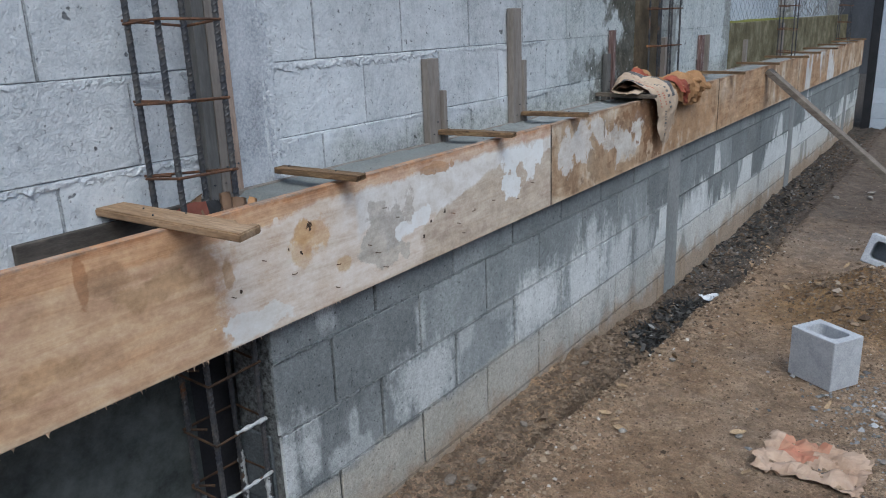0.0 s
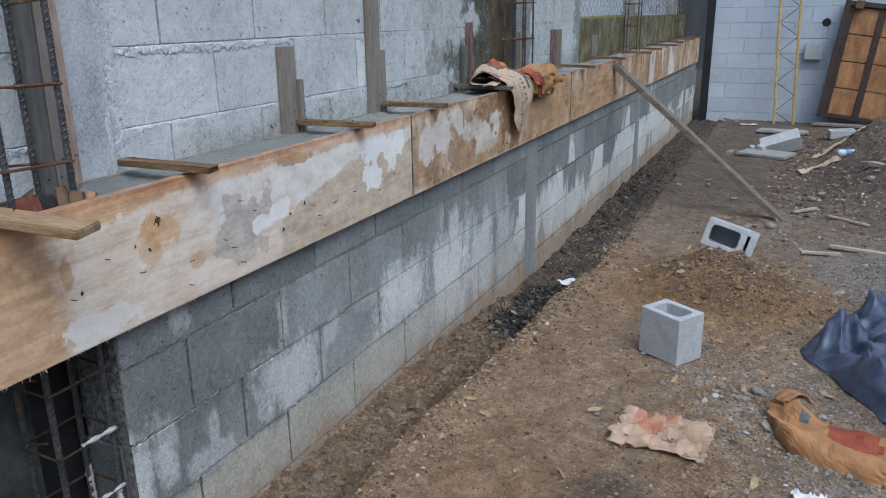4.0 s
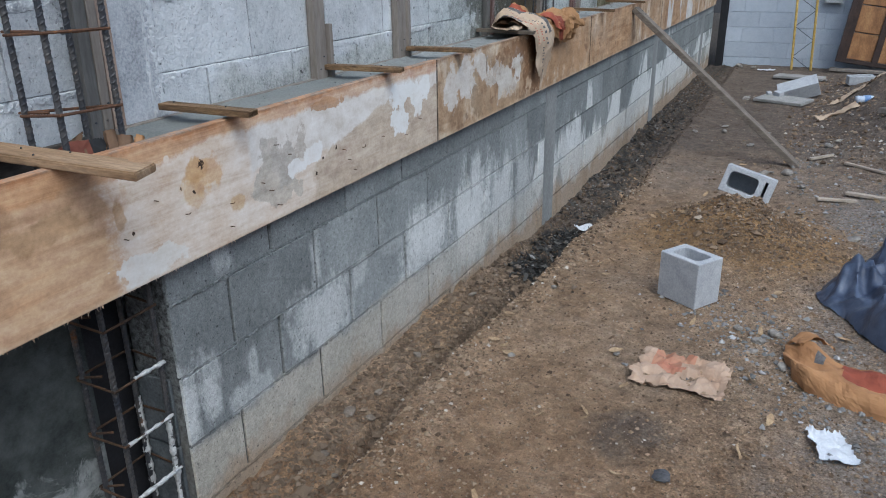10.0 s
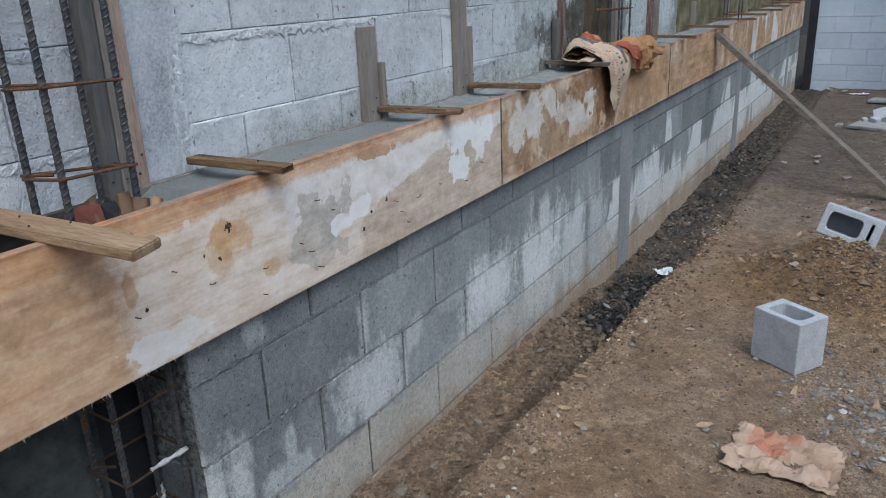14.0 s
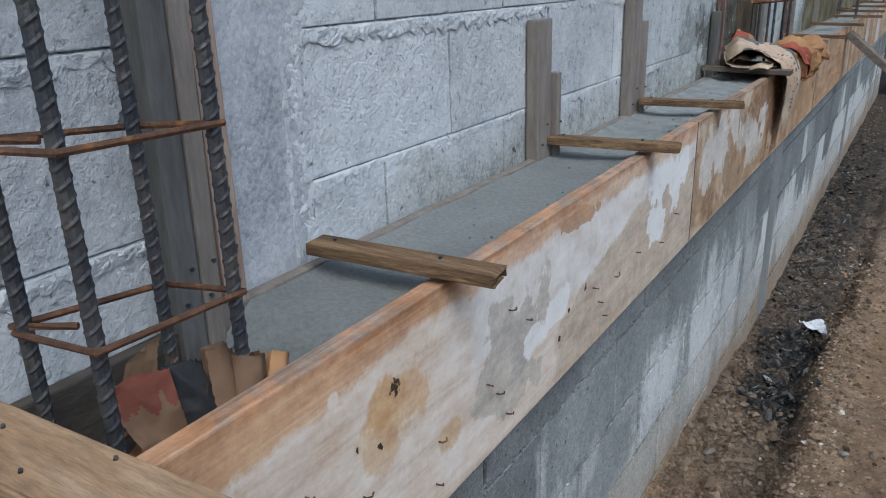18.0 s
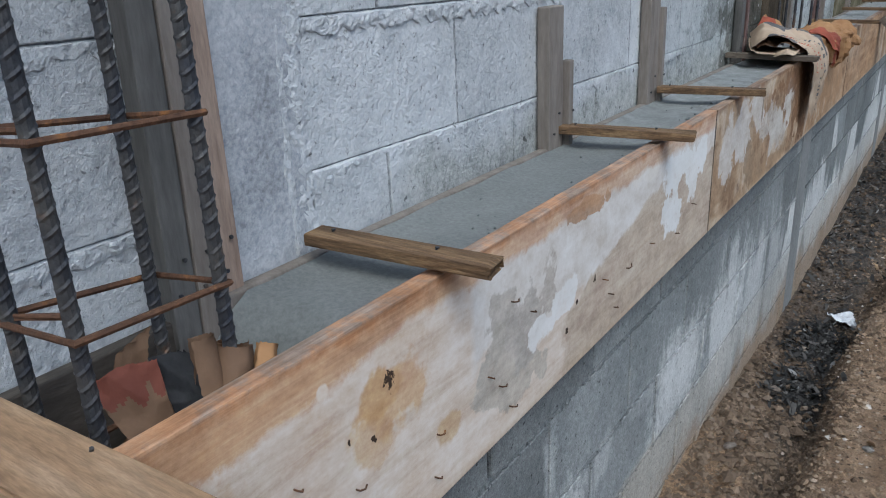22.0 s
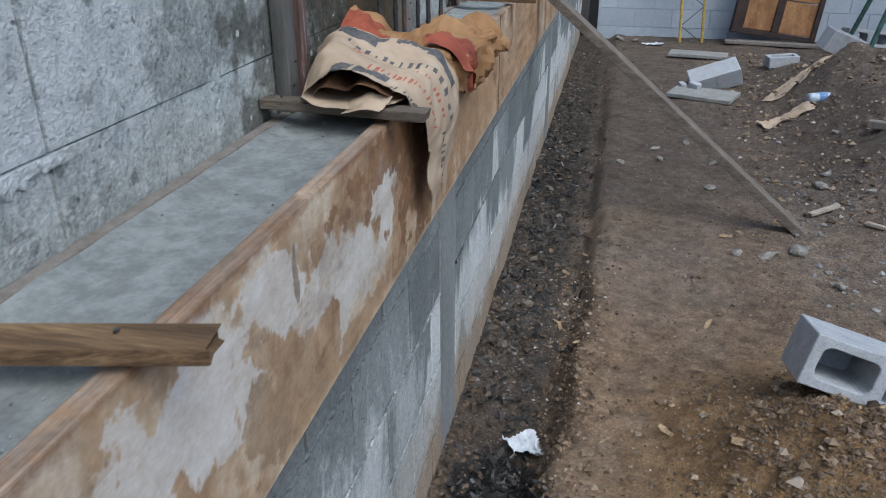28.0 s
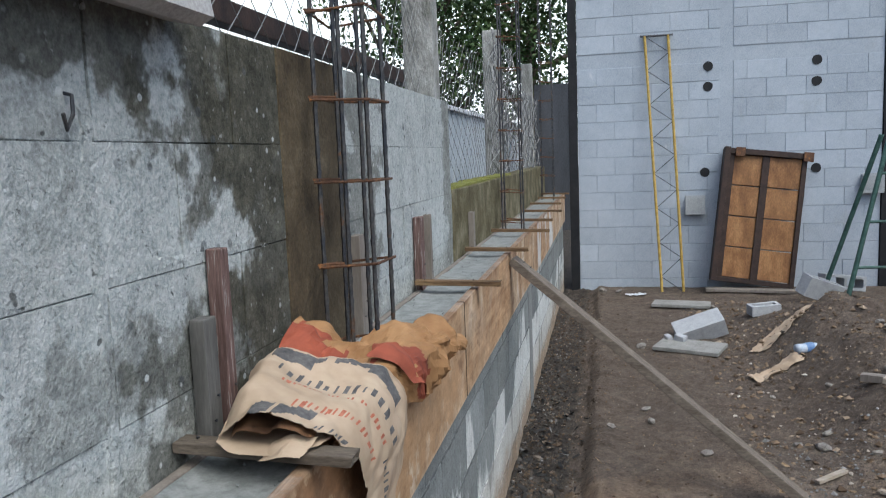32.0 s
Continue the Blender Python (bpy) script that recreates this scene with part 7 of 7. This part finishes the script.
def wall_box(x, z, w, h, label):
    root = empty("junction_box", pose(x, FY, z))
    bm = bmesh.new()
    box(bm, (-w / 2, -0.07, -h / 2), (w / 2, -0.004, h / 2), 0.006)
    part("body", bm, M_BOXGREY, root)
    bm = bmesh.new()
    box(bm, (-w / 2 - 0.01, -0.085, -h / 2 - 0.012), (w / 2 + 0.01, -0.072, h / 2 + 0.012), 0.005)
    lid = part("lid", bm, M_BOXGREY, root)
    bm = bmesh.new()
    box(bm, (-w / 2 + 0.02, -0.089, -h / 2 + 0.03), (w / 2 - 0.02, -0.0865, h / 2 - 0.02), 0.001)
    part("lid_panel", bm, M_FARBAND, lid)
    tagged(root, label, "junction box", "wall boxes")


wall_box(1.47, 0.86, 0.19, 0.19, "grey junction box fixed to the far wall")
wall_box(3.28, 1.05, 0.20, 0.19, "grey junction box fixed to the far wall")

truss = empty("steel_truss", pose(0, 0, 0))
T0, T1, U0, U1 = Vector((1.095, 9.98, -0.10)), Vector((0.935, FY - 0.03, 2.74)), Vector((1.325, 10.0, -0.08)), Vector((1.185, FY - 0.03, 2.74))
for name_, a, b in (("rail", T0, T1), ("rail", U0, U1)):
    bm = bmesh.new()
    tube(bm, [a.lerp(b, i / 12) for i in range(13)], 0.015, 8)
    part(name_, bm, M_YELLOW, truss)
for i in range(15):
    bm = bmesh.new()
    a, b = (T0.lerp(T1, i / 15), U0.lerp(U1, (i + 1) / 15)) if i % 2 else (U0.lerp(U1, i / 15), T0.lerp(T1, (i + 1) / 15))
    tube(bm, [a, b], 0.0045, 5)
    part("lacing_rod", bm, M_DARKSHEET, truss, "thin dark lacing rod")
bm = bmesh.new()
tube(bm, [T1 + Vector((-0.05, 0, 0.0)), U1 + Vector((0.05, 0, 0.0))], 0.012, 8)
part("top_bar", bm, M_DARKSHEET, truss)
tagged(truss, "slim yellow steel truss leaning against the far wall", "steel truss")


def leaning_door():
    root = empty("door_leaf", Matrix.Translation((2.02, 9.99, 0.0)) @ Matrix.Rotation(radians(-9), 4, "X") @ Matrix.Rotation(radians(7), 4, "Y"))
    w, h = 0.86, 1.46
    for x0, x1, z0, z1, d0, d1, name_, mt in ((-w / 2, -w / 2 + 0.06, 0, h, -0.12, 0.05, "side_frame", M_DOORFRAME), (w / 2 - 0.05, w / 2, 0, h, -0.03, 0.05, "side_frame", M_DOORFRAME),
                                          (-w / 2 + 0.06, w / 2 - 0.05, h - 0.06, h, -0.05, 0.05, "top_rail", M_DOORFRAME), (-w / 2 + 0.06, w / 2 - 0.05, 0, 0.05, -0.03, 0.05, "bottom_rail", M_DOORFRAME), (-0.02, 0.055, 0.05, h - 0.06, -0.025, 0.03, "mullion", M_DOORFRAME)):
        bm = bmesh.new()
        box(bm, (x0, d0, z0), (x1, d1, z1), 0.004)
        part(name_, bm, mt, root)
    for c, (a, b) in enumerate(((-w / 2 + 0.12, -0.02), (0.055, w / 2 - 0.05))):
        for r in range(4):
            z0 = 0.05 + r * (h - 0.11) / 4
            bm = bmesh.new()
            box(bm, (a, -0.004, z0 + 0.006), (b, 0.02, z0 + (h - 0.11) / 4 - 0.006), 0.005)
            part("panel", bm, M_DOOR, root)
    bm = bmesh.new()
    box(bm, (-w / 2 + 0.06, -0.03, 0.05), (-w / 2 + 0.12, 0.03, h - 0.06), 0.003)
    part("stile", bm, M_DOORFRAME, root, "dark stained stile")
    for x in (-w / 2 + 0.17, w / 2 + 0.0):
        bm = bmesh.new()
        box(bm, (x - 0.05, -0.075, h - 0.09), (x + 0.05, -0.052, h + 0.01), 0.006)
        part("corner_plate", bm, M_RUST, root, "rusty corner plate")
    tagged(root, "brown panelled door leaf leaning askew against the far wall", "door")


leaning_door()

trestle = empty("steel_trestle", pose(0, 0, 0))
for a, b in (((2.66, 8.9, -0.02), (3.02, 9.0, 1.55)), ((3.45, 8.9, -0.02), (3.30, 9.0, 1.55)), ((2.62, 9.5, 0.0), (3.0, 9.15, 1.55))):
    bm = bmesh.new()
    tube(bm, [a, b], 0.022, 10)
    part("leg", bm, M_GREEN, trestle)
for z, x0 in ((0.02, 2.68), (0.34, 2.75), (0.76, 2.85), (1.2, 2.94)):
    bm = bmesh.new()
    tube(bm, [(x0, 8.9 + z * 0.06, z), (3.44 - z * 0.1, 8.9 + z * 0.06, z + 0.01)], 0.014, 8)
    part("rung", bm, M_GREEN, trestle)
tagged(trestle, "green painted steel trestle standing by the heap", "trestle")

# dark edge at both ends of the far wall
bm = bmesh.new()
box(bm, (0.09, FY - 0.02, -0.4), (0.185, FY + 0.1, 3.6), 0.004)
part("edge_strip", bm, M_BLACK, wall_far, "black edge at the end of the wall")
bm = bmesh.new()
box(bm, (3.385, FY - 0.02, -0.4), (3.50, FY + 0.1, 4.2), 0.004)
part("edge_strip", bm, M_BLACK, wall_far, "black edge at the end of the wall")
bm = bmesh.new()
box(bm, (-0.30, FY - 0.015, 0.6), (0.09, FY + 0.01, 2.28), 0.002)
tagged(part("metal_panel", bm, M_DARKSHEET, None), "dark metal panel closing the corner", "panel", kind="structure")

# ---------------------------------------------------------------- beyond the old wall
def conc_post(x, y, w, z0, z1, label, lean=0.0):
    bm = bmesh.new()
    box(bm, (-w / 2, -w / 2, 0), (w / 2, w / 2, z1 - z0), 0.012, cuts=12, wobble=0.012)
    ob = part("fence_post", bm, M_POST, None)
    ob.matrix_basis = pose(x, y, z0, 0, lean, 0)
    tagged(ob, label, "fence post", "concrete fence posts")


conc_post(-0.285, 4.60, 0.13, 1.735, 3.2, "tall grey concrete post on the wall end")
conc_post(-0.36, 7.32, 0.13, 1.33, 2.45, "lichened concrete fence post")
conc_post(-0.36, 10.1, 0.12, 1.33, 2.5, "lichened concrete fence post")
conc_post(-0.36, 12.8, 0.13, 0.0, 2.45, "lichened concrete fence post")


def mesh_fence(y0, y1, z0, z1, x, cell=0.055, r=0.0011, slack=0.03):
    """Diamond wire netting: zigzag wires joined in one mesh."""
    v, f = [], []
    n = int((y1 - y0) / cell)
    m = int((z1 - z0) / cell)
    for i in range(n):
        for k in range(m):
            side = 1 if (k + i) % 2 else -1
            ya, yb = y0 + cell * i + (0 if side > 0 else cell), y0 + cell * i + (cell if side > 0 else 0)
            za, zb = z0 + cell * k, z0 + cell * (k + 1)
            pa = Vector((x + slack * noise.noise(Vector((ya * 60 * slack, za * 60 * slack, 1))), ya + 0.7 * slack * noise.noise(Vector((ya * 3, za * 3, 7))), za))
            pb = Vector((x + slack * noise.noise(Vector((yb * 60 * slack, zb * 60 * slack, 1))), yb + 0.7 * slack * noise.noise(Vector((yb * 3, zb * 3, 7))), zb))
            b = len(v)
            for p in (pa, pb):
                v += [p + Vector((r, 0, 0)), p + Vector((-r, r, 0)), p + Vector((-r, -r, 0))]
            for q in range(3):
                t = (q + 1) % 3
                f.append((b + q, b + t, b + 3 + t, b + 3 + q))
    return mesh_of("wire_netting", v, f, M_WIRE)


tagged(new("wire_netting", mesh_fence(4.78, 10.2, 1.36, 2.15, -0.30)), "sagging diamond wire netting on the low wall", "wire fence", kind="stuff")
tagged(new("wire_netting", mesh_fence(2.55, 4.6, 1.76, 2.5, -0.29)), "diamond wire netting above the old wall", "wire fence", kind="stuff")

tagged(new("wire_netting", mesh_fence(6.6, 8.1, 1.36, 2.40, -0.27, 0.05, 0.0024, 0.10)), "crumpled netting bunched round the concrete post", "wire fence", kind="stuff")
tagged(new("wire_netting", mesh_fence(8.1, 10.2, 1.36, 2.10, -0.26, 0.06, 0.0022, 0.08)), "crumpled netting hanging along the low wall", "wire fence", kind="stuff")

bm = bmesh.new()
for i in range(40):
    y = 4.78 + 2.25 * i / 39
    vs = box(bm, (-0.33, y, 1.345), (-0.21, y + 0.07, 1.36 + 0.012 * abs(noise.noise(Vector((y * 9, 0, 0))))), 0.004)
tagged(part("moss", bm, M_MOSS, None), "yellow green moss along the low wall top", "moss", kind="stuff")

# neighbour's pale sheet wall
v, f = [], []
for i in range(200):
    y = 4.0 + 0.08 * i
    x = -1.5 + (0.012 if i % 2 else -0.012)
    v += [(x, y, 0.0), (x, y, 2.12)]
f = [(2 * i, 2 * i + 2, 2 * i + 3, 2 * i + 1) for i in range(199)]
shed = empty("metal_shed", pose(0, 0, 0))
part("sheet_wall", mesh_of("sheet_wall", v, f, M_SHEET), None, shed)
bm = bmesh.new()
box(bm, (-1.56, 4.0, 2.10), (-1.44, 19.9, 2.16), 0.01)
part("top_rail", bm, M_TISSUE, shed, "white top rail")
tagged(shed, "neighbouring shed of pale corrugated sheet", "shed")

roof = empty("roof_eave", pose(0, 0, 0))
bm = bmesh.new()
n = 10
prof = [(-0.70, 1.92), (-0.30, 1.83), (-0.16, 1.79), (-0.125, 1.765), (-0.12, 1.735), (-0.145, 1.722), (-0.20, 1.735), (-0.60, 1.83)]
ra = [[bm.verts.new((x, y, z)) for x, z in prof] for y in (-4.0, -1.0, 1.0, 2.48)]
for a, b in zip(ra, ra[1:]):
    for k in range(len(prof)):
        q = (k + 1) % len(prof)
        bm.faces.new((a[k], a[q], b[q], b[k]))
bm.faces.new(ra[0][::-1])
bm.faces.new(ra[-1])
part("roof_sheet", bm, M_ROOF, roof)
bm = bmesh.new()
box(bm, (-1.06, 2.6, 2.06), (-0.98, 7.4, 2.16), 0.006)
part("fascia", bm, M_DOORFRAME, roof, "dark timber fascia")
tagged(roof, "neighbouring grey metal roof edge over the old wall", "roof")


# ---------------------------------------------------------------- trees
def tree(x, y, height, spread, seed, label):
    rng = random.Random(seed)
    root = empty("tree", pose(x, y, 0))
    bm = bmesh.new()
    pts = [Vector((0.15 * noise.noise(Vector((k, seed, 0))), 0.15 * noise.noise(Vector((k, 0, seed))), height * 0.62 * k / 8)) for k in range(9)]
    for k in range(8):
        tube(bm, [pts[k], pts[k + 1]], 0.16 * (1 - 0.075 * k), 8)
    ends = []
    for q in range(16):
        s0 = pts[3 + q % 6]
        a = q * 2.4 + rng.uniform(-0.3, 0.3)
        e = s0 + Vector((math.cos(a) * spread * rng.uniform(0.5, 1), math.sin(a) * spread * rng.uniform(0.5, 1), height * rng.uniform(0.05, 0.40)))
        mid = s0.lerp(e, 0.5) + Vector((0, 0, -0.12))
        tube(bm, [s0, mid], 0.05, 6)
        tube(bm, [mid, e], 0.028, 6)
        ends += [mid, e, s0.lerp(e, 0.75)]
    part("trunk", bm, M_BARK, root)
    v, f = [], []
    for e in ends:
        for c in range(5):
            o = e + Vector((rng.gauss(0, 0.35), rng.gauss(0, 0.35), rng.gauss(0, 0.28)))
            for _ in range(38):
                p = o + Vector((rng.gauss(0, 0.17), rng.gauss(0, 0.17), rng.gauss(0, 0.13)))
                d = Vector((rng.gauss(0, 1), rng.gauss(0, 1), rng.gauss(-0.3, 0.6))).normalized()
                w = d.cross(Vector((rng.gauss(0, 1), rng.gauss(0, 1), rng.gauss(0, 1)))).normalized()
                L, W = rng.uniform(0.07, 0.13), rng.uniform(0.025, 0.04)
                b = len(v)
                v += [p, p + d * L * 0.5 + w * W, p + d * L, p + d * L * 0.5 - w * W]
                f.append((b, b + 1, b + 2, b + 3))
    part("crown", mesh_of("crown", v, f, M_LEAF), None, root)
    tagged(root, label, "tree", "trees beyond the wall")


tree(-2.6, 14.5, 6.2, 1.9, 5, "leafy green tree beyond the wire fence")
tree(-0.9, 16.5, 6.6, 2.0, 8, "leafy green tree behind the far wall corner")

# plain walls that close the site
for lo, hi, nm in (((6.2, -6.0, -0.5), (6.35, 14.0, 2.6), "wall_east"), ((-0.2, -6.2, -0.5), (6.2, -6.0, 2.6), "wall_south"), ((3.5, 12.4, -0.5), (6.2, 12.55, 2.6), "wall_north")):
    bm = bmesh.new()
    box(bm, lo, hi)
    tagged(part(nm, bm, M_PLASTER, None), "plain grey boundary wall", "wall", kind="structure")

# bright hazy sky far behind the trees
_k = Mat("haze", 1.0)
_k.b.inputs["Base Color"].default_value = (0.8, 0.8, 0.8, 1)
_k.b.inputs["Emission Color"].default_value = (1.0, 0.99, 0.97, 1)
_k.b.inputs["Emission Strength"].default_value = 0.72
tagged(new("backdrop", mesh_of("backdrop", [(-110, 70, -2), (10, 90, -2), (10, 90, 46), (-110, 70, 46)], [(0, 1, 2, 3)], _k.m)), "bright hazy white sky beyond the trees", "sky", kind="structure")
